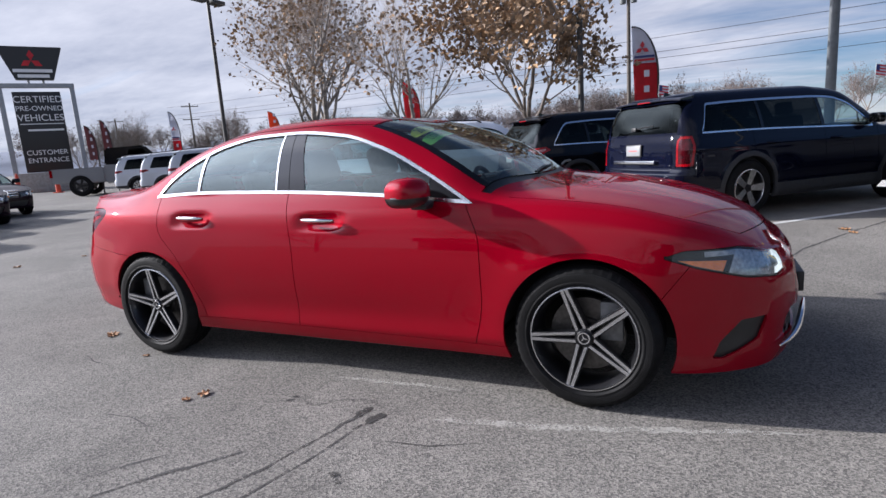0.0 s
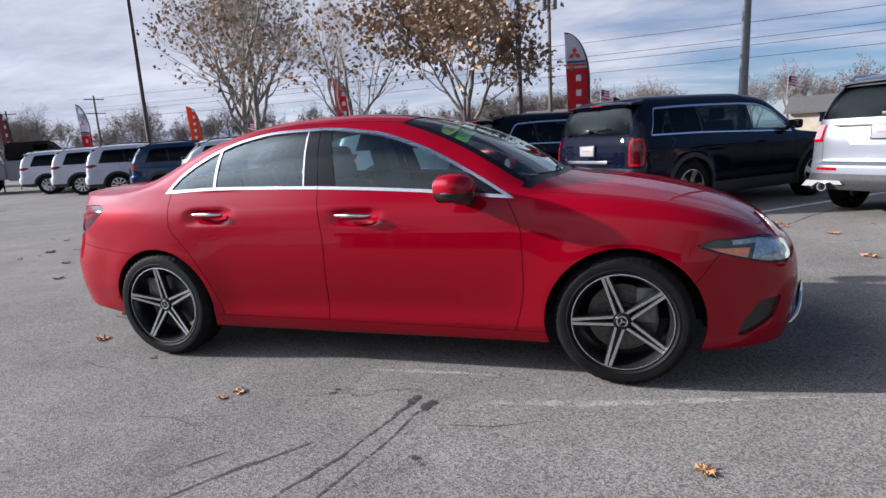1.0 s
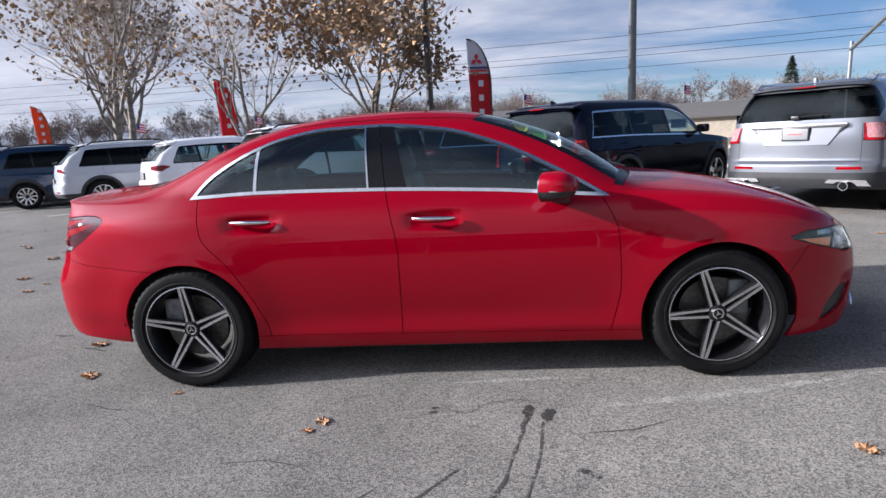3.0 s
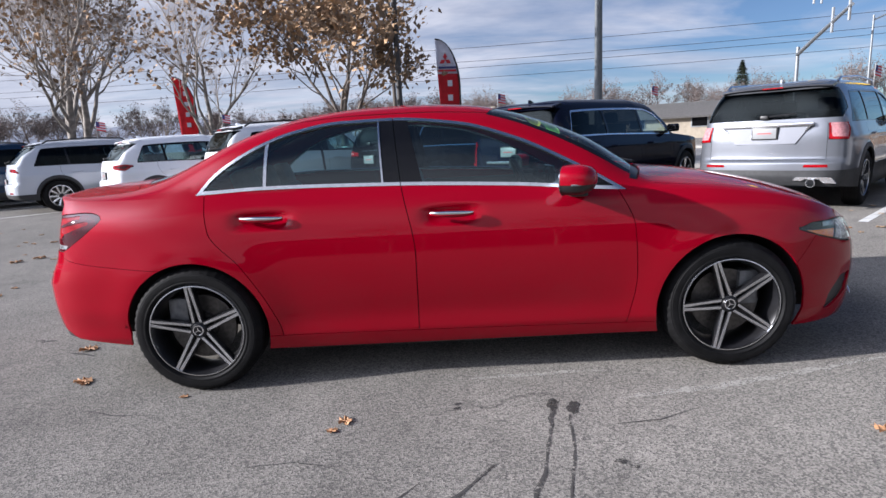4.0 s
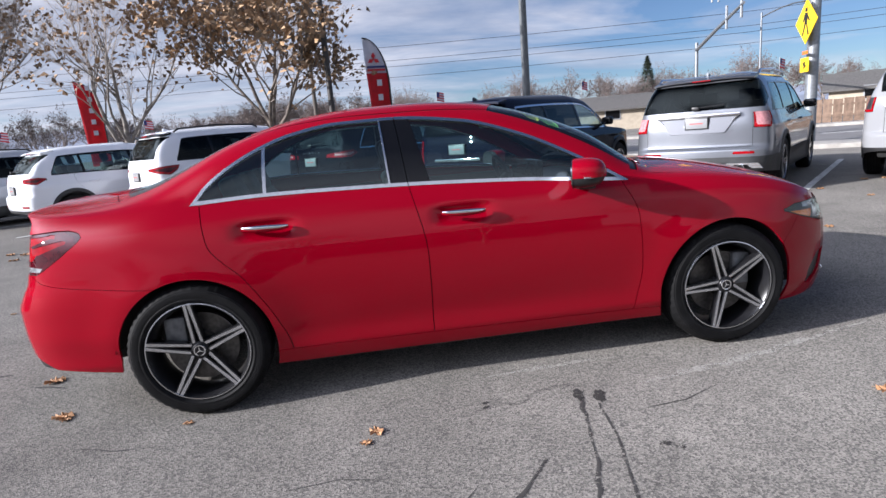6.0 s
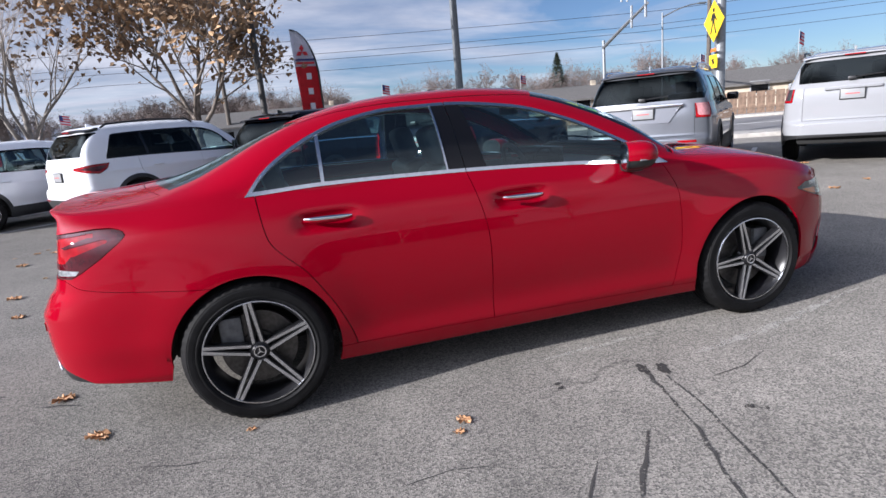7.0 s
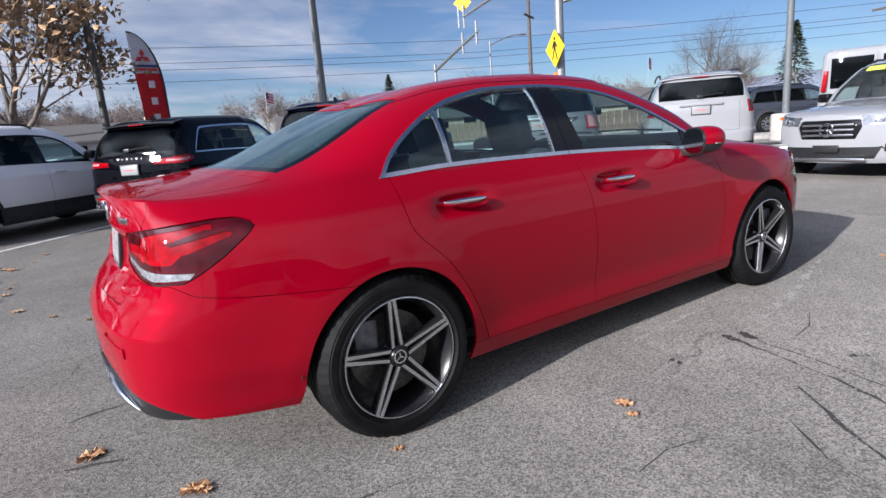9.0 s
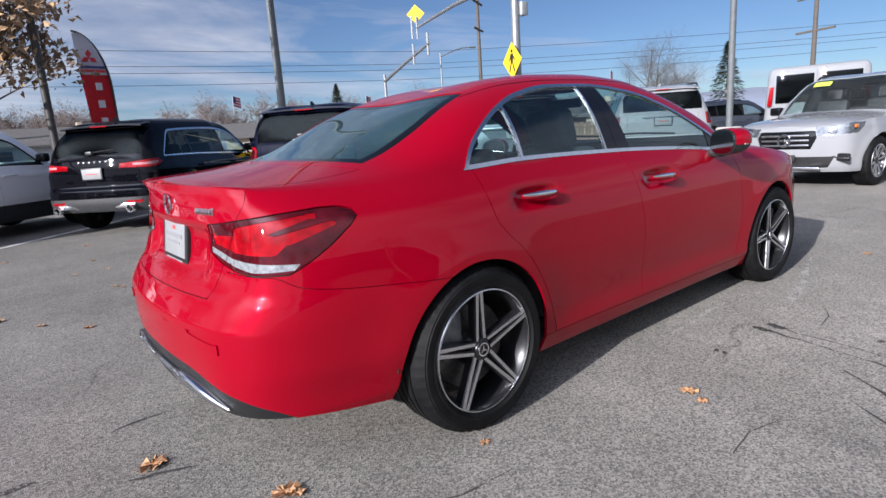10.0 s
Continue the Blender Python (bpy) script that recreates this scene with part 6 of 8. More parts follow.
def screen_sticker(car, d, x0, x1, y0, y1, mat):
    """A sale sticker at the top of the windscreen."""
    sh = Shell(suv_spec(d)[0])
    bm = bmesh.new()
    rows = []
    for i in range(5):
        x = x0 + (x1 - x0) * i / 4
        ar = sh.upper(np.full(80, float(np.interp(-x, -sh.px, sh.u))), np.linspace(0, 1, 80))
        rows.append([bm.verts.new((x, y, float(np.interp(y, ar[:, 1], ar[:, 2])) + .006)) for y in np.linspace(y0, y1, 7)])
    for a, b in zip(rows, rows[1:]):
        for j in range(6):
            bm.faces.new((a[j], b[j], b[j + 1], a[j + 1]))
    return part("windscreen_sticker", bm, mat, car, "yellow-green sale sticker", 180)


def stall(rear_x, rear_y, heading, d):
    """Pose of a vehicle by the middle of its tail on the ground."""
    xf = d["base"] / 2 + d["fo"]
    xr = xf - d["L"]
    a = radians(heading)
    return pose(rear_x - xr * math.cos(a), rear_y - xr * math.sin(a), 0, 0, 0, heading)


BASE = dict(L=4.6, W=1.86, H=1.68, base=2.7, fo=.9, belt=1.06, cowl=1.02, wtop=.32, rake=.42, dlo_r=.52, R=.36, tail=[(.62, .92), (.62, 1.05), (1.05, 1.08), (1.12, 1.0), (.95, .92)], plate_z=.86)


def variant(**k):
    d = dict(BASE)
    d.update(k)
    return d


D_LARGE = variant(L=5.0, W=1.99, H=1.73, base=2.90, fo=.95, belt=1.12, cowl=1.15, wtop=.42, rake=.40, dlo_r=.42, dlo_s=.16, R=.385, paint=NAVY, trim=SATIN, trim_label="bright window surround",
                  tail=[(.80, .74), (.80, 1.08), (.86, 1.13), (1.05, 1.13), (1.08, 1.0), (1.04, .74)], plate_z=.96, clad=.42, clad_mat=CLADDING, tail_edge=REDLAMP, tail_mid=DARKRED, exhaust=(), strip=(.80, .45), ledge=.66, rear_glass=PRIVACY, wheel="five", tail_low=.34, bg_lo=.06, rails=False)
D_SILVER = variant(L=5.05, W=2.0, H=1.78, base=3.025, fo=.93, belt=1.14, cowl=1.15, wtop=.38, rake=.46, dlo_r=.50, R=.385, paint=SILVER, tail=[(.78, .96), (.77, 1.19), (.86, 1.21), (1.12, 1.20), (1.15, 1.08), (1.05, .95)],
                   plate_z=1.06, clad=.56, clad_mat=CLADDING, exhaust=(.62,), strip=(1.165, .58), strip_mat=SATIN, recess=.25, bezel=(.60,), tail_mid=PINKLAMP, ledge=.68, wheel="five", bg_lo=.10, refl=[(.5, .60), (.78, .60), (.78, .635), (.5, .635)], rail_mat=SATIN, gate_w=.76, bg_w=.86, spoiler=GLOSSBLACK)
D_BLACK = variant(L=4.58, W=1.88, H=1.68, base=2.71, fo=.90, belt=1.06, paint=BLACKP, trim=SATIN, trim_label="bright window surround", tail=[(.42, .965), (.42, 1.03), (1.08, 1.08), (1.18, 1.02), (1.0, .955)], plate_z=.90, clad=.55, exhaust=(.58,), strip=(1.065, .26), strip_mat=CHROME, spell=True, ledge=.68, rake=.52, tail_mid=PINKLAMP, rails=False, dlo_s=.34, skid=True)
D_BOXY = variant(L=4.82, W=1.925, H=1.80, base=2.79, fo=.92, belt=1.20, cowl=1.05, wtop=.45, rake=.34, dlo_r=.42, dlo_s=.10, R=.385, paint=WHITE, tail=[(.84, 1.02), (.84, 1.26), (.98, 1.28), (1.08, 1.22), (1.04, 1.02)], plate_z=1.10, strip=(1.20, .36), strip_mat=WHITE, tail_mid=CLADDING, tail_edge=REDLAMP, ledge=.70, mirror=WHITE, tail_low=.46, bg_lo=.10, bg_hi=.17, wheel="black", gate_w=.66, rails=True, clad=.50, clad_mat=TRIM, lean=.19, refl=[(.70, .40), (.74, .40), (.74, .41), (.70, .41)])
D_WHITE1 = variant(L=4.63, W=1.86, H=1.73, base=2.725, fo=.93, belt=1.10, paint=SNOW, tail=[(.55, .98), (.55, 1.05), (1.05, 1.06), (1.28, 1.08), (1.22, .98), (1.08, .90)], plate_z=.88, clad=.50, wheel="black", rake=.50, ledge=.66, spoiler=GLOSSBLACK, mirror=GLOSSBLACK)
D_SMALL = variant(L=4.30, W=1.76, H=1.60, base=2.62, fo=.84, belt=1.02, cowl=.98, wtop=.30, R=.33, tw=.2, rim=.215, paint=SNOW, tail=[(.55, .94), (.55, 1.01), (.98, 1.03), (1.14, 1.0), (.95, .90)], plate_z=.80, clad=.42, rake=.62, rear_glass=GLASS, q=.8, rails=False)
D_PALE = variant(L=4.69, W=1.86, H=1.65, base=2.85, fo=.90, belt=1.04, cowl=1.2, wtop=.5, R=.37, paint=PEARL, tail=[(.45, .98), (.45, 1.03), (1.05, 1.03), (1.2, .96), (1.05, .86), (.95, .93)], plate_z=.72, clad=.45, rake=.66, q=.8, tail_mid=DARKRED, spoiler=GLOSSBLACK)
D_BLUE = variant(L=4.54, W=1.80, H=1.68, base=2.67, fo=.95, belt=1.06, paint=BLUEP, R=.345, tail=[(.60, .86), (.60, 1.12), (.95, 1.14), (1.0, 1.05), (.85, .86)], plate_z=.84, clad=.42, q=.7, rake=.55)
D_WHITE2 = variant(L=4.71, W=1.86, H=1.74, base=2.705, fo=.95, belt=1.10, paint=PEARL, plate_z=.88, clad=.45, q=.7, rake=.48, R=.37, tail=[(.5, 1.0), (.5, 1.06), (1.1, 1.10), (1.2, 1.05), (1.0, .98)])
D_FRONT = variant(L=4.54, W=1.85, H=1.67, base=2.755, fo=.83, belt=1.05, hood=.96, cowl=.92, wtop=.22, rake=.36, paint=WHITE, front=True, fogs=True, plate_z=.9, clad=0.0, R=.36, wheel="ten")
D_MAROON = variant(L=4.7, W=1.84, H=1.46, base=2.75, fo=.92, belt=.96, hood=.78, cowl=1.05, wtop=.25, rake=1.1, dlo_r=.95, dlo_s=.45, paint=MAROON, front=True, plate_z=.8, R=.33, rim=.22, q=.7, rails=False, rail=.13)
D_STREET = variant(L=4.71, W=1.86, H=1.66, base=2.705, fo=.95, belt=1.06, paint=GREYP, plate_z=.88, clad=.45, q=.7, rake=.6, R=.36)

# ---- the setting ----


def asphalt():
    m, nt, p = nodes("asphalt")
    tc = nt.nodes.new("ShaderNodeTexCoord")
    def noise_tex(scale, detail=4, rough=.55):
        n = nt.nodes.new("ShaderNodeTexNoise")
        n.inputs["Scale"].default_value = scale; n.inputs["Detail"].default_value = detail; n.inputs["Roughness"].default_value = rough
        nt.links.new(tc.outputs["Object"], n.inputs["Vector"])
        return n
    def ramp(src, a, b, ca, cb):
        r = nt.nodes.new("ShaderNodeValToRGB")
        r.color_ramp.elements[0].position, r.color_ramp.elements[1].position = a, b
        r.color_ramp.elements[0].color, r.color_ramp.elements[1].color = (*ca, 1), (*cb, 1)
        nt.links.new(src, r.inputs[0])
        return r
    def mixc(kind, a, b, fac=1.0):
        x = nt.nodes.new("ShaderNodeMixRGB"); x.blend_type = kind; x.inputs[0].default_value = fac
        nt.links.new(a, x.inputs[1]); nt.links.new(b, x.inputs[2])
        return x
    big = ramp(noise_tex(.22, 6, .6).outputs["Fac"], .35, .68, (.142, .135, .125), (.202, .192, .178))
    mid = ramp(noise_tex(1.6, 6, .65).outputs["Fac"], .3, .7, (.80, .80, .80), (1.12, 1.12, 1.12))
    v = nt.nodes.new("ShaderNodeTexVoronoi"); v.inputs["Scale"].default_value = 150
    nt.links.new(tc.outputs["Object"], v.inputs["Vector"])
    sep = nt.nodes.new("ShaderNodeSeparateColor"); nt.links.new(v.outputs["Color"], sep.inputs[0])
    stones = ramp(sep.outputs[0], .05, .97, (.47, .47, .47), (1.55, 1.52, 1.46))
    fine = ramp(noise_tex(420, 2).outputs["Fac"], .3, .7, (.75, .75, .75), (1.25, 1.25, 1.25))
    c = mixc("MULTIPLY", big.outputs[0], mid.outputs[0])
    c = mixc("MULTIPLY", c.outputs[0], stones.outputs[0])
    c = mixc("MULTIPLY", c.outputs[0], fine.outputs[0], .7)
    stain = ramp(noise_tex(.55, 8, .7).outputs["Fac"], .30, .42, (.62, .62, .63), (1, 1, 1))
    c = mixc("MULTIPLY", c.outputs[0], stain.outputs[0])
    # fine cracks: edges of large warped cells, kept only in patches
    w = nt.nodes.new("ShaderNodeTexNoise"); w.inputs["Scale"].default_value = 1.3; w.inputs["Detail"].default_value = 5
    nt.links.new(tc.outputs["Object"], w.inputs["Vector"])
    va = nt.nodes.new("ShaderNodeVectorMath"); va.operation = "MULTIPLY_ADD"
    va.inputs[1].default_value = (.9, .9, 0)
    nt.links.new(w.outputs["Color"], va.inputs[0]); nt.links.new(tc.outputs["Object"], va.inputs[2])
    cr = nt.nodes.new("ShaderNodeTexVoronoi"); cr.feature = "DISTANCE_TO_EDGE"; cr.inputs["Scale"].default_value = .55
    nt.links.new(va.outputs[0], cr.inputs["Vector"])
    crk = ramp(cr.outputs["Distance"], .0, .006, (.45, .45, .46), (1, 1, 1))
    patch = ramp(noise_tex(.35, 3).outputs["Fac"], .60, .66, (0, 0, 0), (1, 1, 1))
    pm = nt.nodes.new("ShaderNodeMixRGB"); pm.inputs[1].default_value = (1, 1, 1, 1)
    nt.links.new(patch.outputs[0], pm.inputs[0]); nt.links.new(crk.outputs[0], pm.inputs[2])
    c = mixc("MULTIPLY", c.outputs[0], pm.outputs[0])
    nt.links.new(c.outputs[0], p.inputs["Base Color"])
    p.inputs["Roughness"].default_value = .88
    p.inputs["Diffuse Roughness"].default_value = 0.22
    p.inputs["Specular IOR Level"].default_value = .3
    b = nt.nodes.new("ShaderNodeBump"); b.inputs["Strength"].default_value = .55; b.inputs["Distance"].default_value = .003
    nt.links.new(v.outputs["Distance"], b.inputs["Height"])
    nt.links.new(b.outputs[0], p.inputs["Normal"])
    return m


ASPHALT = asphalt()


def worn(name, color, cover, soft=.12, most=.85):
    """A stain that covers the ground in specks and patches only."""
    m, nt, p = nodes(name)
    p.inputs["Base Color"].default_value = (*color, 1)
    p.inputs["Roughness"].default_value = .85
    tc = nt.nodes.new("ShaderNodeTexCoord")
    n = nt.nodes.new("ShaderNodeTexNoise"); n.inputs["Scale"].default_value = 70; n.inputs["Detail"].default_value = 3
    n2 = nt.nodes.new("ShaderNodeTexNoise"); n2.inputs["Scale"].default_value = 9; n2.inputs["Detail"].default_value = 4
    for x in (n, n2):
        nt.links.new(tc.outputs["Object"], x.inputs["Vector"])
    ad = nt.nodes.new("ShaderNodeMath"); ad.operation = "MULTIPLY_ADD"; ad.inputs[1].default_value = .8
    nt.links.new(n2.outputs["Fac"], ad.inputs[0]); nt.links.new(n.outputs["Fac"], ad.inputs[2])
    mr = nt.nodes.new("ShaderNodeMapRange")
    mr.inputs["From Min"].default_value = 1.12 - .45 * cover; mr.inputs["From Max"].default_value = 1.12 + soft - .45 * cover
    mr.inputs["To Max"].default_value = most
    nt.links.new(ad.outputs[0], mr.inputs["Value"])
    nt.links.new(mr.outputs[0], p.inputs["Alpha"])
    return m


LINEPAINT = simple("worn_white_paint", (.55, .55, .53), .8, noise_amt=.35, noise_scale=9)
SCUFF = worn("pale_scuff", (.40, .385, .35), 1.15, .42, .75)
OIL = worn("oil_stain", (.03, .028, .027), 1.0)
CRACK = worn("crack_tar", (.045, .043, .042), .88)
CONCRETE = simple("concrete", (.36, .34, .31), .85, noise_amt=.2, noise_scale=6, bump=.4, bump_scale=60)
GALV = simple("galvanised_steel", (.24, .255, .27), .45, metal=.6, noise_amt=.15, noise_scale=14)
DARKPOLE = simple("dark_painted_pole", (.035, .032, .030), .55, noise_amt=.25, noise_scale=12)
GREYPOLE = simple("grey_painted_pole", (.10, .11, .115), .6, noise_amt=.15, noise_scale=8)
WOODPOLE = simple("weathered_pole_wood", (.085, .072, .06), .85, noise_amt=.35, noise_scale=18, bump=.5, bump_scale=40)
WIRE = simple("cable_black", (.02, .02, .022), .6, noise_amt=.1)
BARK = simple("pale_bark", (.24, .215, .19), .9, noise_amt=.45, noise_scale=9, bump=.6, bump_scale=30)
BARKBROWN = simple("grey_brown_bark", (.15, .125, .105), .9, noise_amt=.45, noise_scale=9, bump=.6, bump_scale=30)
BARKDARK = simple("far_bark", (.20, .165, .14), .95, noise_amt=.3, noise_scale=3)
FLAGRED = simple("red_flag_cloth", (.50, .018, .030), .7, noise_amt=.1, noise_scale=6)
FLAGWHITE = simple("white_flag_cloth", (.55, .56, .62), .7, noise_amt=.05, noise_scale=6)
FLAGBLUE = simple("blue_flag_cloth", (.03, .04, .16), .7, noise_amt=.1)
FLAGDARK = simple("dark_flag_cloth", (.13, .05, .055), .7, noise_amt=.15, noise_scale=6)
FLAGORANGE = simple("orange_flag_cloth", (.62, .09, .02), .7, noise_amt=.1)
SIGNBLACK = simple("black_sign_face", (.008, .008, .010), .35, noise_amt=.2)
SIGNWHITE = simple("white_sign_paint", (.78, .78, .78), .45, noise_amt=.05)
SIGNYELLOW = simple("yellow_sign_sheet", (.80, .52, .01), .4, noise_amt=.06)
STEELWHITE = simple("white_painted_steel", (.30, .315, .33), .45, noise_amt=.08, noise_scale=5)
ROOFING = simple("grey_shingle", (.10, .095, .09), .9, noise_amt=.3, noise_scale=8)
STUCCO = simple("tan_stucco", (.42, .36, .28), .9, noise_amt=.12, noise_scale=3)
FENCEWOOD = simple("brown_fence_wood", (.15, .10, .07), .85, noise_amt=.35, noise_scale=5)
HAZEHILL = simple("far_hill", (.20, .225, .285), 1.0, noise_amt=.3, noise_scale=.012)
CONE = simple("orange_cone_plastic", (.62, .06, .02), .55, noise_amt=.1)


def leaf_material(name, a, b):
    m, nt, p = nodes(name)
    g = nt.nodes.new("ShaderNodeNewGeometry")
    r = nt.nodes.new("ShaderNodeValToRGB")
    r.color_ramp.elements[0].color, r.color_ramp.elements[1].color = (*a, 1), (*b, 1)
    nt.links.new(g.outputs["Random Per Island"], r.inputs[0])
    nt.links.new(r.outputs[0], p.inputs["Base Color"])
    p.inputs["Roughness"].default_value = .75
    p.inputs["Subsurface Weight"].default_value = 0.0
    return m


LEAF = leaf_material("dry_brown_leaf", (.12, .082, .05), (.40, .25, .13))
LEAFPALE = leaf_material("dry_pale_leaf", (.20, .14, .09), (.40, .26, .15))
TWIG = simple("twigs", (.40, .355, .32), .9, noise_amt=.3, noise_scale=4)
FARHAZE = leaf_material("far_twig_mass", (.10, .08, .072), (.16, .128, .115))
FARTWIG = simple("far_twigs", (.20, .16, .148), 1.0, noise_amt=.3, noise_scale=2)
PINE = leaf_material("pine_needles", (.02, .035, .02), (.06, .075, .04))
SHRUB = leaf_material("red_brown_shrub", (.16, .07, .04), (.30, .13, .08))

bm = bmesh.new()
bmesh.ops.create_grid(bm, x_segments=1, y_segments=1, size=1500)
ground = tagged(part("ground", bm, ASPHALT), "grey worn asphalt with fine cracks", "ground", kind="structure")

# street beyond the lot: paler asphalt, pavement and kerb, along a line through the crossing
STREET_A = radians(128)


def strip(name, x0, y0, ang, length, w, z, mat, label, kind="structure", thick=0.0, category="road"):
    bm = bmesh.new()
    n = max(1, int(length / 4))
    for k in range(n):
        box(bm, length * k / n, length * (k + 1) / n - (.008 if thick else 0), 0, w, z - max(thick, .004), z, .012 if thick else 0)
    ob = part(name, bm, mat, None, "", 30)
    ob.matrix_world = pose(x0, y0, 0, 0, 0, math.degrees(ang))
    return tagged(ob, label, category, kind=kind)


STREETM = simple("street_asphalt", (.17, .165, .165), .9, noise_amt=.2, noise_scale=1.2, bump=.3, bump_scale=120)


def ribbon(name, pts, widths, mat, label="", z=.002, seed=0, rag=.25, kind="structure", category="mark"):
    """A flat mark on the ground along a line, with ragged edges."""
    rnd = random.Random(seed)
    P = [Vector((x, y, z)) for x, y in pts]
    fine = []
    for a, b in zip(P, P[1:]):
        k = max(2, int((b - a).length / .05))
        fine += [a.lerp(b, i / k) for i in range(k)]
    fine.append(P[-1])
    bm = bmesh.new()
    rows = []
    for i, p in enumerate(fine):
        u = i / (len(fine) - 1)
        w = float(np.interp(u, np.linspace(0, 1, len(widths)), widths)) / 2
        d = (fine[min(i + 1, len(fine) - 1)] - fine[max(i - 1, 0)]).normalized()
        nrm = Vector((-d.y, d.x, 0))
        j = rnd.uniform(-1, 1) * w * rag
        rows.append((bm.verts.new(p + nrm * (w * (1 + rnd.uniform(-rag, rag)) + j)), bm.verts.new(p - nrm * (w * (1 + rnd.uniform(-rag, rag)) - j))))
    for a, b in zip(rows, rows[1:]):
        bm.faces.new((a[0], a[1], b[1], b[0]))
    bm.normal_update()
    if bm.faces[:] and sum(f.normal.z for f in bm.faces) < 0:
        bmesh.ops.reverse_faces(bm, faces=bm.faces)
    return tagged(part(name, bm, mat, None, "", 0), label, category, kind=kind)


def blot(name, x, y, r, mat, label, seed, stretch=1.5, ang=0, z=.003):
    rnd = random.Random(seed)
    bm = bmesh.new()
    n = 22
    vs = []
    for k in range(n):
        a = 2 * math.pi * k / n
        q = r * (1 + rnd.uniform(-.28, .28))
        u, v = q * stretch * math.cos(a), q * math.sin(a)
        vs.append(bm.verts.new((x + u * math.cos(ang) - v * math.sin(ang), y + u * math.sin(ang) + v * math.cos(ang), z)))
    bm.faces.new(vs)
    return tagged(part(name, bm, mat, None, "", 0), label, "stain", kind="structure")


def stall_line(x, y, length, ang=42.3, w=.10, seed=1):
    a = radians(ang)
    return ribbon("parking_line", [(x, y), (x + length * math.cos(a), y + length * math.sin(a))], [w, w], LINEPAINT, "worn white painted parking line", .004, seed, .06, category="line")


def dry_leaf(x, y, size, seed, mat=None):
    """A curled fallen leaf with a stalk."""
    rnd = random.Random(seed)
    bm = bmesh.new()
    lobes = rnd.choice((5, 5, 7))
    ring = []
    n = lobes * 4
    for k in range(n):
        a = 2 * math.pi * k / n
        q = .60 + .40 * abs(math.cos(lobes * a / 2)) ** .7
        q *= 1 + .15 * rnd.uniform(-1, 1)
        ring.append((q * math.cos(a), q * math.sin(a) * .8))
    c = bm.verts.new((0, 0, .12 * size))
    mid = [bm.verts.new((u * .5 * size, v * .5 * size, size * (.10 + .10 * rnd.random() + .10 * math.sin(3 * i)))) for i, (u, v) in enumerate(ring)]
    out = [bm.verts.new((u * size, v * size, max(.003, size * (.16 + .22 * math.sin(2.3 * i + seed) + .08 * rnd.random())))) for i, (u, v) in enumerate(ring)]
    for i in range(n):
        j = (i + 1) % n
        bm.faces.new((c, mid[i], mid[j]))
        bm.faces.new((mid[i], out[i], out[j], mid[j]))
    tube(bm, [(0, 0, .1 * size), (-.6 * size, .1 * size, .2 * size), (-1.25 * size, .25 * size, .06 * size)], [.02 * size, .016 * size, .012 * size], 5)
    bmesh.ops.transform(bm, matrix=pose(x, y, .002, 0, 0, rnd.uniform(0, 360)), verts=bm.verts)
    return tagged(part("fallen_leaf", bm, mat or DRYLEAF, None, "", 0), "curled dry orange-brown leaf on the asphalt", "leaf", "fallen leaves")


DRYLEAF = simple("fallen_leaf_brown", (.36, .19, .09), .75, noise_amt=.4, noise_scale=40)


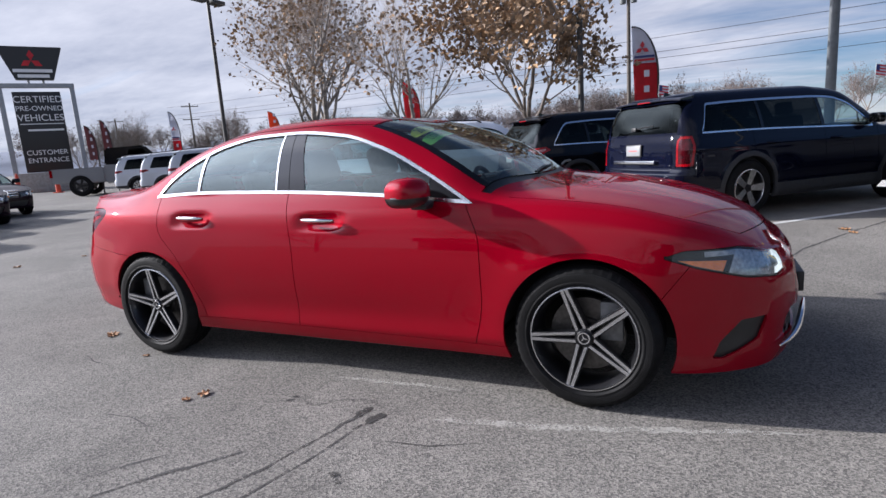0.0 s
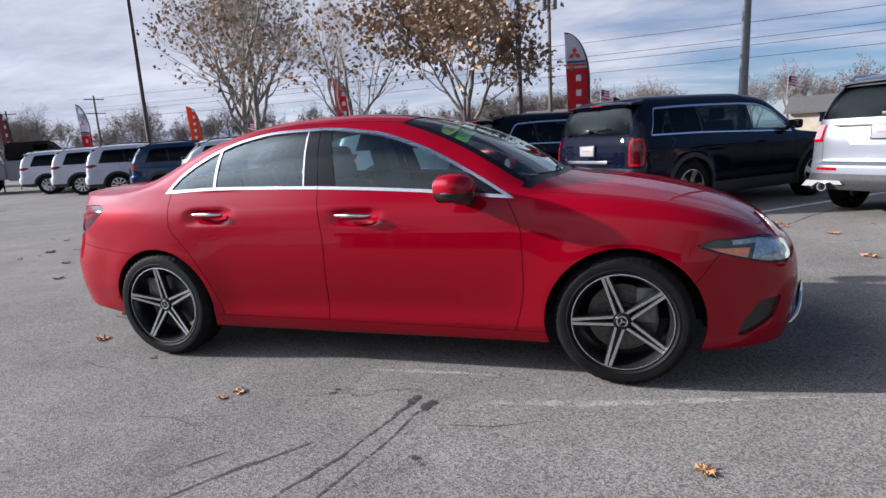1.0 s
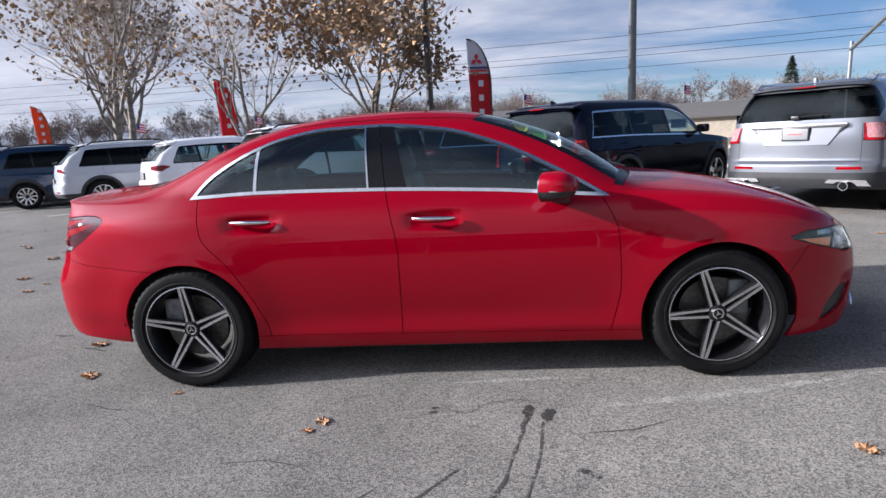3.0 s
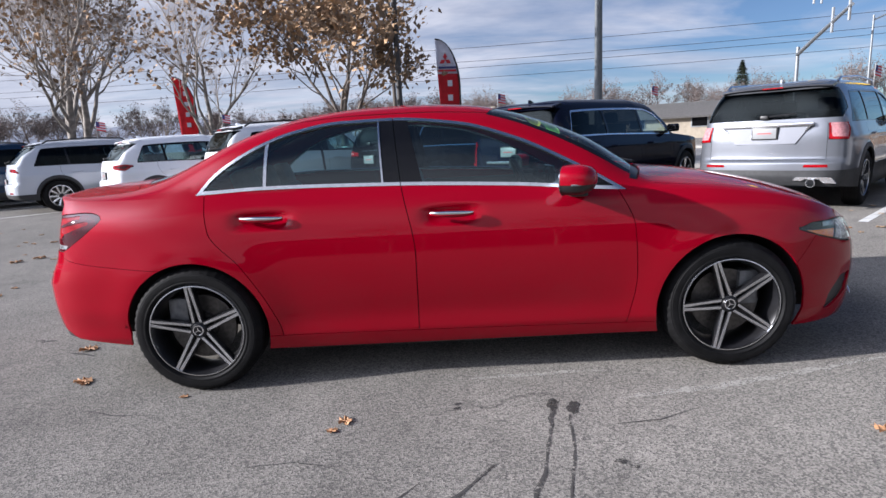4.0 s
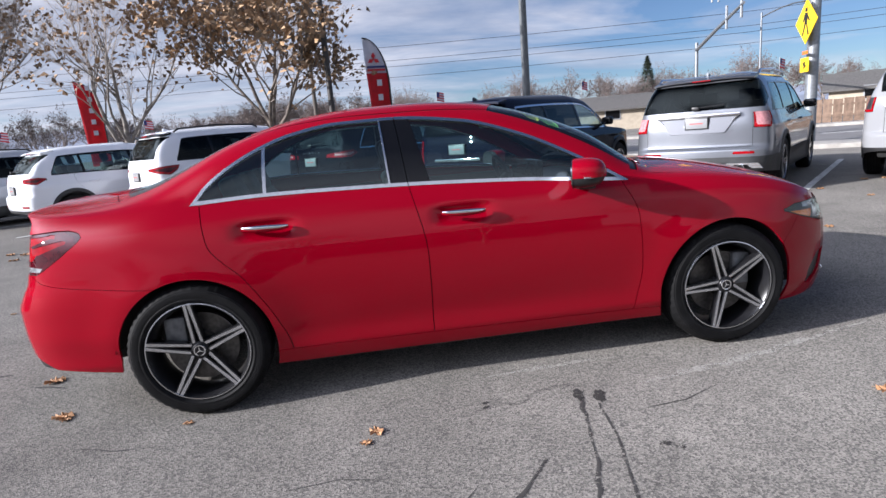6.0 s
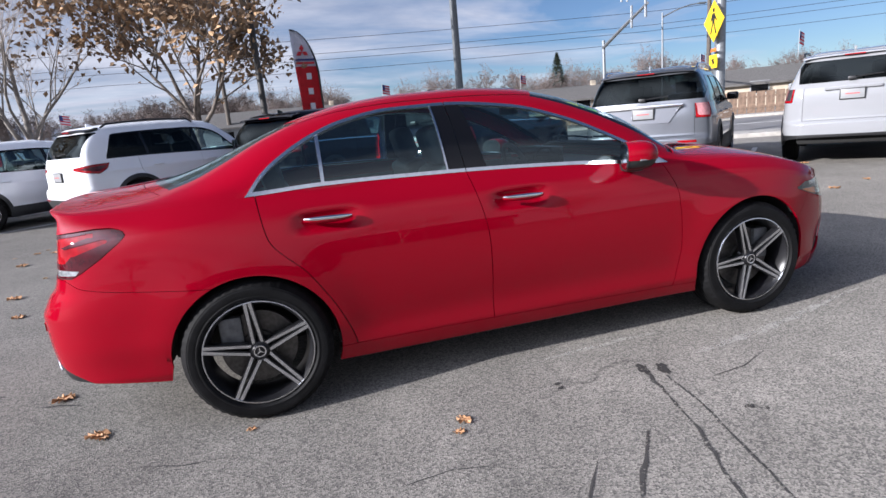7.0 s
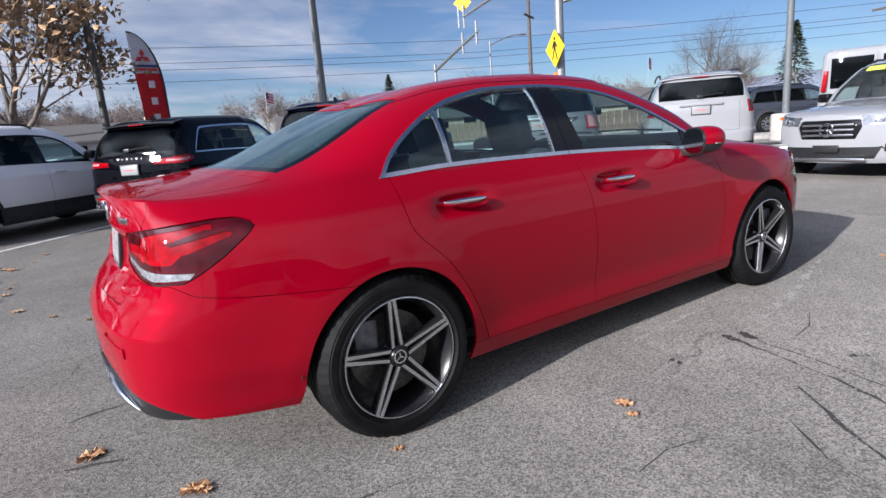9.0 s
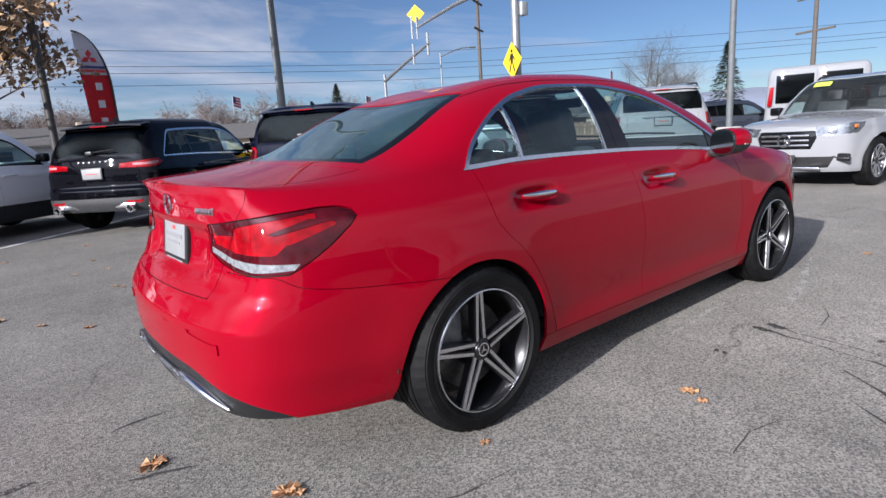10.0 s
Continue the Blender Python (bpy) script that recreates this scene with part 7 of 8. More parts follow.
def marks():
    ribbon("scuff_mark", [(.0, -.90), (.3, -.875), (.55, -.865), (.75, -.87)], [.012, .035, .03, .01], SCUFF, "pale curved scuff on the asphalt", seed=3, rag=.5)
    ribbon("scuff_mark", [(.70, -1.19), (1.0, -1.145), (1.3, -1.10), (1.6, -1.02), (1.95, -.93), (2.25, -.86)], [.015, .05, .05, .05, .035, .012], SCUFF, "pale curved scuff on the asphalt", seed=4, rag=.5)
    for i, (x, y, r, s, a) in enumerate(((.385, -1.22, .024, 2.2, 1.35), (.47, -1.26, .026, 2.4, 1.3), (-.05, -1.17, .012, 1.5, .3), (-.06, -1.215, .012, 1.6, .5), (.55, -1.70, .016, 1.4, .2), (.60, -1.74, .009, 1.2, .2), (-.38, -2.45, .02, 1.5, 2.0))):
        blot("oil_stain", x, y, r, OIL, "dark oil spot on the asphalt", 20 + i, s, a)
    ribbon("tar_crack", [(.38, -1.25), (.32, -1.5), (.25, -1.75), (.15, -2.0), (.05, -2.3), (-.06, -2.75)], [.018, .012, .016, .012, .016, .009], CRACK, "thin dark crack in the asphalt", seed=5, rag=.6)
    ribbon("tar_crack", [(.44, -1.32), (.40, -1.6), (.32, -1.9), (.24, -2.2), (.2, -2.5)], [.010, .010, .009, .011, .006], CRACK, "thin dark crack in the asphalt", seed=6, rag=.7)
    ribbon("tar_crack", [(.08, -1.68), (-.02, -1.8), (-.13, -1.93), (-.25, -2.1), (-.33, -2.3)], [.012, .020, .015, .012, .007], CRACK, "thin dark crack in the asphalt", seed=7, rag=.6)
    ribbon("tar_crack", [(2.5, 2.4), (2.75, 3.0), (3.2, 3.8), (3.8, 4.75), (4.3, 5.4)], [.015, .025, .02, .03, .02], CRACK, "dark crack in the asphalt", seed=8, rag=.6)
    ribbon("tar_crack", [(7.2, 2.9), (7.6, 2.2), (7.4, 1.6), (7.9, .8)], [.02, .03, .02, .02], CRACK, "dark crack in the asphalt", seed=9, rag=.6)
    for i, (pts, wd) in enumerate((([(-.20, -1.76), (-.28, -1.86), (-.37, -1.97), (-.42, -2.1)], .008), ([(-2.50, .255), (-2.40, .275), (-2.28, .268)], .030), ([(-2.95, .07), (-2.86, .05), (-2.78, .045)], .035), ([(-2.52, -.21), (-2.42, -.24), (-2.30, -.29)], .020), ([(-1.9, -1.05), (-1.72, -1.12), (-1.5, -1.14)], .010), ([(.62, -1.42), (.82, -1.40), (1.05, -1.30)], .008), ([(-.9, -1.62), (-.72, -1.60), (-.5, -1.66)], .007))):
        ribbon("tar_crack", pts, [wd * .4, wd, wd * .8, wd * .3], CRACK, "thin dark crack in the asphalt", seed=30 + i, rag=.6)
    for i, (x, y, s) in enumerate(((-.565, -1.29, .040), (-.61, -1.37, .028), (-2.11, -.72, .035), (1.64, -1.58, .045), (-1.45, -.95, .024), (-2.43, -.165, .055), (-2.135, -.69, .050), (2.55, -1.15, .035))):
        dry_leaf(x, y, s, 100 + i)
    rnd = random.Random(5)
    for i in range(72):
        x = rnd.uniform(-9, -1.6) if i < 60 else rnd.uniform(3, 6)
        y = rnd.uniform(1.5, 6.5) if i < 60 else rnd.uniform(2.0, 4.2)
        dry_leaf(x, y, rnd.uniform(.025, .05), 200 + i, rnd.choice((DRYLEAF, LEAFPALE)))
    # stall lines
    for x, y, n in ((4.87, 2.96, 6.2), (2.35, 4.35, 5.6), (-3.65, 6.44, 5.5), (-.6, 5.9, 5.0), (8.6, 2.75, 5.5), (-6.9, 7.5, 5.5), (-9.8, 8.55, 5.5), (-12.7, 9.6, 5.5)):
        stall_line(x, y, n, seed=int(abs(x) * 10))


# ---- trees ----


def bare_tree(name, x, y, height, spread, seed, leaves, label, scale=1.0, stems=1, bark=None, twig=None, leafmat=None, depth=5, leaf_size=.05, base_r=None, kind_of="tree", leafy=2, droop=.0, fork=None):
    """Tapered trunk, forking limbs, fine twigs and, on some, dry leaves in clusters."""
    rnd = random.Random(seed)
    tree = empty(name, pose(x, y, 0) @ Matrix.Scale(scale, 4), label, kind_of)
    limbs, twigs, tips = bmesh.new(), bmesh.new(), []

    def grow(p, d, length, r, level):
        n = 4 if level < 3 else 3
        pts, rad = [p], [r]
        for k in range(n):
            d = (d + Vector((rnd.gauss(0, 1), rnd.gauss(0, 1), rnd.gauss(0, .6))) * (.09 + .03 * level) + Vector((0, 0, .07))).normalized()
            p = p + d * length / n
            pts.append(p)
            rad.append(r * (1 - .42 * (k + 1) / n))
        tube(limbs if level < 3 else twigs, pts, rad, (10, 8, 6, 4, 3, 3)[min(level, 5)], cap=False)
        if level >= depth - leafy:
            tips.extend(pts[1:])
        if level >= depth:
            return
        kids = rnd.randint(3, 4) if level < 3 else rnd.randint(2, 4)
        for k in range(kids):
            t = rnd.uniform(.45, 1.0) if level else rnd.uniform(.55, 1.0)
            i = min(int(t * n), n - 1)
            q = pts[i].lerp(pts[i + 1], t * n - i)
            out = Vector((rnd.gauss(0, 1), rnd.gauss(0, 1), rnd.uniform(-.15, .5)))
            out = (out - d * out.dot(d)).normalized()
            nd = (d * rnd.uniform(.7, 1.2) + out * rnd.uniform(.55, 1.0) * spread).normalized()
            grow(q, nd, (height * .235 if fork and level == 0 else length) * rnd.uniform(.58, .82), rad[i] * rnd.uniform(.45, .66), level + 1)
        grow(pts[-1], d, (height * .235 if fork and level == 0 else length) * rnd.uniform(.6, .8), rad[-1] * .9, level + 1)
    for s in range(stems):
        a = 2 * math.pi * s / max(stems, 1) + rnd.random()
        grow(Vector((.12 * math.cos(a), .12 * math.sin(a), -.02)) * (stems > 1) + Vector((0, 0, -.02)), Vector((.28 * math.cos(a) * (stems > 1), .28 * math.sin(a) * (stems > 1), 1)).normalized(), height * (fork or .24), (base_r or height * .0115), 0)
    part("trunk", limbs, bark or BARK, tree, "", 180)
    if twigs.verts:
        part("twig_mass", twigs, twig or TWIG, tree, "", 180)["kind"] = "stuff"
    else:
        twigs.free()
    if leaves and tips:
        V, F = [], []
        for k in range(leaves):
            c = tips[int(rnd.random() ** 1.0 * len(tips)) % len(tips)] + Vector((rnd.gauss(0, .07), rnd.gauss(0, .07), rnd.gauss(-.04 - droop, .06)))
            s = leaf_size * rnd.uniform(.6, 1.35)
            u = Vector((rnd.gauss(0, 1), rnd.gauss(0, 1), rnd.gauss(0, 1))).normalized()
            v = u.orthogonal().normalized()
            w = u.cross(v)
            b = len(V)
            V += [c + u * s, c + v * s * .7 + w * s * .3, c - u * s * .9, c - v * s * .7 + w * s * .35]
            F += [(b, b + 1, b + 2), (b, b + 2, b + 3)]
        me = bpy.data.meshes.new("leaves")
        me.from_pydata([tuple(v) for v in V], [], F)
        mesh_object("leaves", me, leafmat or LEAF, tree)["kind"] = "stuff"
    return tree


def pine_tree(x, y, height, radius, seed):
    rnd = random.Random(seed)
    tree = empty("pine_tree", pose(x, y, 0), "dark green pine with an uneven pointed crown", "tree")
    bm = bmesh.new()
    tube(bm, [(0, 0, 0), (0, 0, height * .5), (.05, 0, height)], [height * .018, height * .012, .02], 8)
    part("trunk", bm, BARKDARK, tree)
    V, F = [], []
    for k in range(2600):
        h = rnd.random() ** .8
        z = height * (.12 + .88 * h)
        r = radius * (1 - h) ** .8 * (.35 + .65 * rnd.random() ** .5) * (1 + .25 * math.sin(9 * h + 3 * math.sin(k)))
        a = rnd.uniform(0, 2 * math.pi)
        c = Vector((r * math.cos(a), r * math.sin(a), z - .25 * r))
        u = Vector((math.cos(a), math.sin(a), rnd.uniform(-.5, .1))).normalized()
        v = Vector((-math.sin(a), math.cos(a), rnd.uniform(-.4, .4))).normalized()
        s = rnd.uniform(.12, .28) * height / 8
        b = len(V)
        V += [c + u * s, c + v * s * .4, c - u * s, c - v * s * .4]
        F.append((b, b + 1, b + 2, b + 3))
    me = bpy.data.meshes.new("crown")
    me.from_pydata([tuple(v) for v in V], [], F)
    mesh_object("crown", me, PINE, tree)["kind"] = "stuff"
    return tree


def tree_copy(src, x, y, scale, turn):
    return copy_thing(src, pose(x, y, 0, 0, 0, turn) @ Matrix.Scale(scale, 4))


# ---- poles, signs, flags ----


def pole(name, x, y, h, r0, r1, mat, label, base=True):
    bm = bmesh.new()
    tube(bm, [(0, 0, 0), (0, 0, h * .5), (0, 0, h)], [r0, (r0 + r1) / 2, r1], 16)
    if base and r0 < .12:
        lathe(bm, [(r0 * 2.1, .0), (r0 * 2.1, .025), (r0 * 1.2, .05), (r0 * 1.05, .12)], 16, "z")
    ob = empty(name, pose(x, y, 0), label, "pole")
    part("shaft", bm, mat, ob)
    return ob


def street_lamp(x, y, h, reach, ang, r0, mat, label):
    ob = pole("street_lamp", x, y, h, r0, r0 * .6, mat, label)
    bm = bmesh.new()
    a = radians(ang)
    pts = [(reach * t * math.cos(a), reach * t * math.sin(a), h - .3 + reach * .28 * math.sin(t * math.pi / 2)) for t in (0, .25, .5, .75, 1)]
    tube(bm, pts, [r0 * .5] * 4 + [r0 * .4], 8)
    part("arm", bm, mat, ob)
    bm = bmesh.new()
    box(bm, -.1, .5, -.13, .13, -.06, .05, .04)
    bmesh.ops.transform(bm, matrix=pose(*pts[-1], 0, 0, ang), verts=bm.verts)
    part("lamp_head", bm, GREYPOLE, ob)
    return ob


def lot_light(x, y, h, r, mat, label, two=False):
    ob = pole("lot_light", x, y, h, r, r * .8, mat, label)
    for s in ((1, -1) if two else (1,)):
        bm = bmesh.new()
        box(bm, .1, .75, -.2, .2, -.1, .06, .03)
        bmesh.ops.transform(bm, matrix=pose(0, 0, h, 0, 0, 90 if s > 0 else -90), verts=bm.verts)
        part("lamp_head", bm, mat, ob)
    return ob


def feather_flag(x, y, h, w, face, seed, top_white=.36, cloth=None, tilt=0.0, letters="", label="tall red feather flag on a dark curved pole", low=.25):
    """A curved pole with a long cloth sleeve; the cloth faces along `face` degrees."""
    ob = empty("feather_flag", pose(x, y, 0, 0, tilt, face), label, "flag")
    bm = bmesh.new()
    pts = [(0, 0, 0)] + [(0, 0, h * k / 6) for k in range(1, 5)]
    n = 10
    for k in range(1, n + 1):
        a = math.pi / 2 * k / n
        pts.append((-w * (1 - math.cos(a)), 0, h * 4 / 6 + h * 2 / 6 * math.sin(a)))
    tube(bm, pts, [.034 - .008 * k / len(pts) for k in range(len(pts))], 8)
    part("flag_pole", bm, DARKPOLE, ob)
    edge = lambda z: 0 if z < h * 4 / 6 else -w * (1 - math.sqrt(max(0, 1 - ((z - h * 4 / 6) / (h / 3)) ** 2)))
    rnd = random.Random(seed)

    def cloth_part(nm, z0, z1, mat):
        bm = bmesh.new()
        rows = []
        for i in range(26):
            z = z0 + (z1 - z0) * i / 25
            e0, e1 = edge(z) - .01, -w * (.80 + .20 * z / h)
            e1 = min(e1, e0 - .002)
            rows.append([bm.verts.new((e0 + (e1 - e0) * j / 8, .03 * math.sin(2.2 * z + 5 * j / 8 + seed), z)) for j in range(9)])
        fs = []
        for a, b in zip(rows, rows[1:]):
            for j in range(8):
                fs.append(bm.faces.new((a[j], a[j + 1], b[j + 1], b[j])))
        bmesh.ops.solidify(bm, geom=fs, thickness=.004)
        return part(nm, bm, mat, ob, "", 180)
    zm = h * (1 - top_white)
    cloth_part("cloth", h * low, zm, cloth or FLAGRED)
    if top_white > 0:
        cloth_part("top_cloth", zm, h * .995, FLAGWHITE)
        # a plain three-part red mark
        for k in range(3):
            bm = bmesh.new()
            vs = prism(bm, [(0, 0), (.10, .16), (0, .32), (-.10, .16)], -.07, .07)
            bmesh.ops.transform(bm, matrix=pose(-w * .60, 0, zm + h * top_white * .40, 0, 120 * k, 0) @ Matrix.Scale(w * .85, 4), verts=vs)
            part("flag_mark", bm, FLAGRED, ob)
        for dz in (.0, -.10):
            bm = bmesh.new()
            box(bm, -w * .90, -w * .15, -.05, .05, zm + .12 + dz + .05, zm + .12 + dz + .11)
            part("printed_bar", bm, FLAGBLUE if dz == 0 else FLAGRED, ob)
    for i in range(5):
        bm = bmesh.new()
        z = zm - .30 - i * h * .105
        box(bm, -w * .54, -w * .34, -.05, .05, z - h * .024, z + h * .020)
        part("printed_bar", bm, FLAGWHITE, ob)
    return ob


def small_flag(x, y, z0, s, face):
    """A small window flag on a thin stick, striped, fixed on a roof."""
    ob = empty("small_flag", pose(x, y, z0, 0, 0, face), "small striped red, white and blue flag on a stick", "flag", "small flags")
    bm = bmesh.new()
    tube(bm, [(0, 0, 0), (.02, 0, s * 1.25)], .006, 6)
    part("stick", bm, STEELWHITE, ob)
    for k in range(7):
        bm = bmesh.new()
        z = s * (1.2 - .085 * k)
        vs = prism(bm, [(.02, z), (.02, z - s * .085), (s * .55 + .02, z - s * .085 - s * .12), (s * .55 + .02, z - s * .12)], -.003, .003)
        part("stripe", bm, (FLAGRED, FLAGWHITE)[k % 2], ob)
    bm = bmesh.new()
    prism(bm, [(.018, s * 1.2), (.018, s * .86), (s * .25, s * .81), (s * .25, s * 1.15)], -.005, .005)
    part("canton", bm, FLAGBLUE, ob)
    return ob


def lettering(txt, size, m, mat, parent, thick=.01):
    me = text_mesh(txt, size, thick)
    ob = mesh_object("lettering", me, mat, parent)
    ob.matrix_local = m
    return ob


def pylon_sign():
    """The dealer's tall black sign in a white steel frame."""
    ob = empty("pylon_sign", pose(-37.6, 20.5, 0, 0, 0, 58), "tall black sign with white lettering in a white steel frame", "sign")
    for x in (-1.95, 1.95):
        bm = bmesh.new()
        box(bm, x - .14, x + .14, -.14, .14, 0, 6.75, .02)
        part("frame_post", bm, STEELWHITE, ob)
    bm = bmesh.new()
    box(bm, -2.1, 2.1, -.16, .16, 6.70, 6.98, .02)
    part("frame_beam", bm, STEELWHITE, ob)
    for x in (-.35, .45):
        bm = bmesh.new()
        tube(bm, [(x, 0, 6.95), (x, 0, 7.3)], .07, 8)
        part("stub_post", bm, STEELWHITE, ob)
    bm = bmesh.new()
    box(bm, -1.35, 1.25, -.2, .2, 1.30, 6.45, .03)
    part("panel", bm, SIGNBLACK, ob)
    bm = bmesh.new()
    prism(bm, [(-1.0, 7.2), (1.05, 7.2), (1.75, 9.25), (-1.75, 9.25)], -.25, .25, .03)
    part("top_panel", bm, SIGNBLACK, ob)
    for k in range(3):
        bm = bmesh.new()
        prism(bm, [(0, 0), (.19, .33), (0, .66), (-.19, .33)], -.02, .02)
        bmesh.ops.transform(bm, matrix=pose(0, -.27, 8.38, 0, 120 * k, 0), verts=bm.verts)
        part("mark", bm, FLAGRED, ob)
    for z, w in ((7.75, 1.05), (7.42, .85)):
        bm = bmesh.new()
        box(bm, -w, w, -.285, -.25, z - .10, z + .10)
        part("printed_bar", bm, SIGNWHITE, ob)
    bm = bmesh.new()
    box(bm, -1.2, 1.15, -.23, -.2, 4.38, 4.43)
    part("rule", bm, SIGNWHITE, ob)
    bm = bmesh.new()
    box(bm, -.85, 1.1, -.23, -.2, 3.95, 4.07)
    part("printed_bar", bm, SIGNWHITE, ob)
    for txt, sz, z in (("CERTIFIED", .58, 5.95), ("PRE-OWNED", .44, 5.38), ("VEHICLES", .60, 4.78), ("CUSTOMER", .44, 2.55), ("ENTRANCE", .44, 2.05)):
        lettering(txt, sz, pose(-.03, -.215, z, 90, 0, 0), SIGNWHITE, ob)
    bm = bmesh.new()
    box(bm, -1.9, 1.8, -.5, .5, 0, 1.28, .05)
    part("plinth", bm, CONCRETE, ob)
    return ob


def crossing_pole():
    x, y = 12.75, 11.9
    ob = pole("signal_pole", x, y, 6.9, .17, .14, GALV, "thick galvanised signal pole with yellow pedestrian sign")
    bm = bmesh.new()
    tube(bm, [(0, 0, 6.3), (2.4, 5.9, 6.75), (4.96, 12.0, 7.0)], [.11, .09, .06], 12)
    part("mast_arm", bm, GALV, ob)
    bm = bmesh.new()
    box(bm, -.15, .15, -.15, .15, 5.0, 5.45, .02)
    bmesh.ops.translate(bm, verts=bm.verts, vec=(.25, -.1, 0))
    part("control_box", bm, STEELWHITE, ob)
    face = pose(-.34, -.10, 3.47, 0, 0, -105)
    bm = bmesh.new()
    vs = prism(bm, [(-.62, 0), (0, -.62), (.62, 0), (0, .62)], -.008, .008)
    bmesh.ops.transform(bm, matrix=face, verts=bm.verts)
    sg = part("warning_sign", bm, SIGNYELLOW, ob, "yellow diamond sign with a plain walking mark")
    for poly in ([(-.06, .38), (.06, .38), (.06, .27), (-.06, .27)], [(-.09, .24), (.08, .24), (.06, -.06), (-.08, -.06)], [(-.08, -.04), (.0, -.04), (-.14, -.38), (-.21, -.36)], [(.0, -.04), (.06, -.04), (.19, -.36), (.12, -.39)], [(.07, .20), (.21, .02), (.17, -.01), (.05, .12)], [(-.09, .22), (-.20, .0), (-.16, -.02), (-.07, .10)]):
        bm = bmesh.new()
        prism(bm, poly, -.014, -.007)
        bmesh.ops.transform(bm, matrix=face, verts=bm.verts)
        part("sign_mark", bm, SIGNBLACK, sg)
    for z, w, h, mt in ((2.62, .16, .05, AMBER), (2.28, .24, .20, SIGNYELLOW)):
        bm = bmesh.new()
        box(bm, -w, w, -.008, .008, z - h - 3.47, z + h - 3.47, .004)
        bmesh.ops.transform(bm, matrix=face, verts=bm.verts)
        part("small_sign" if mt is SIGNYELLOW else "beacon", bm, mt, ob)
    bm = bmesh.new()
    prism(bm, [(-.10, .06), (.08, .10), (.04, .02), (.12, -.04), (-.04, -.12), (-.02, -.04)], -.014, -.007)
    bmesh.ops.transform(bm, matrix=face @ pose(0, 0, 2.28 - 3.47), verts=bm.verts)
    part("sign_mark", bm, SIGNBLACK, ob)
    # hanging yellow sign at the arm's end
    bm = bmesh.new()
    prism(bm, [(-.5, 0), (0, -.5), (.5, 0), (0, .5)], -.01, .01)
    bmesh.ops.transform(bm, matrix=pose(5.0, 12.1, 7.75, 0, 0, -45), verts=bm.verts)
    part("warning_sign", bm, SIGNYELLOW, ob)
    for dx in (-.35, 0.0):
        bm = bmesh.new()
        tube(bm, [(4.95 + dx, 12.0, 6.4), (4.95 + dx, 12.0, 7.6)], .05, 8)
        part("hanger", bm, STEELWHITE, ob)
    return ob


def far_signal():
    ob = pole("signal_pole", 29.3, 44.4, 7.0, .16, .14, GALV, "galvanised signal pole with a long mast arm")
    bm = bmesh.new()
    tube(bm, [(0, 0, 6.4), (-3.2, -7.6, 6.9), (-6.6, -15.4, 7.25)], [.16, .13, .09], 10)
    part("mast_arm", bm, GALV, ob)
    for t in (.72, .97):
        bm = bmesh.new()
        box(bm, -.06, .06, -.06, .06, -.75, .75, .01)
        bmesh.ops.translate(bm, verts=bm.verts, vec=(-6.6 * t, -15.4 * t, 7.25 - .3 * (1 - t)))
        part("signal_head", bm, STEELWHITE, ob)
    return ob


def utility_pole(x, y, h, ang, label="weathered wooden utility pole with a crossarm"):
    ob = pole("utility_pole", x, y, h, .16, .11, WOODPOLE, label, False)
    for dz in (.5, 2.4):
        bm = bmesh.new()
        box(bm, -1.2, 1.2, -.06, .06, h - dz - .06, h - dz + .06, .01)
        bmesh.ops.transform(bm, matrix=pose(0, 0, 0, 0, 0, ang), verts=bm.verts)
        part("crossarm", bm, WOODPOLE, ob)
        if dz > 1:
            break
        for k in (-1, -.4, .4, 1):
            bm = bmesh.new()
            lathe(bm, [(.03, 0), (.05, .05), (.03, .12), (.001, .14)], 8, "z")
            bmesh.ops.transform(bm, matrix=pose(0, 0, 0, 0, 0, ang) @ Matrix.Translation((k * 1.1, 0, h - dz + .06)), verts=bm.verts)
            part("insulator", bm, GREYPOLE, ob)
    return ob


def transformer_pole(x, y, h):
    """A tall wooden pole with two transformer cans below its top."""
    ob = pole("utility_pole", x, y, h, .24, .17, WOODPOLE, "tall wooden utility pole with transformer cans", False)
    for s in (-1, 1):
        bm = bmesh.new()
        lathe(bm, [(.001, 0), (.30, 0), (.32, .1), (.32, 1.1), (.26, 1.2), (.001, 1.22)], 16, "z")
        bmesh.ops.translate(bm, verts=bm.verts, vec=(s * .55, 0, h - 1.9))
        part("transformer", bm, GREYPOLE, ob)
    return ob


def cable(pts, r=.012, sag=.35):
    bm = bmesh.new()
    out = []
    for a, b in zip(pts, pts[1:]):
        a, b = Vector(a), Vector(b)
        for k in range(10):
            t = k / 10
            p = a.lerp(b, t)
            p.z -= sag * 4 * t * (1 - t)
            out.append(p)
    out.append(Vector(pts[-1]))
    tube(bm, out, r, 5)
    return tagged(part("overhead_cable", bm, WIRE), "thin black overhead cable", "cable", "overhead cables")


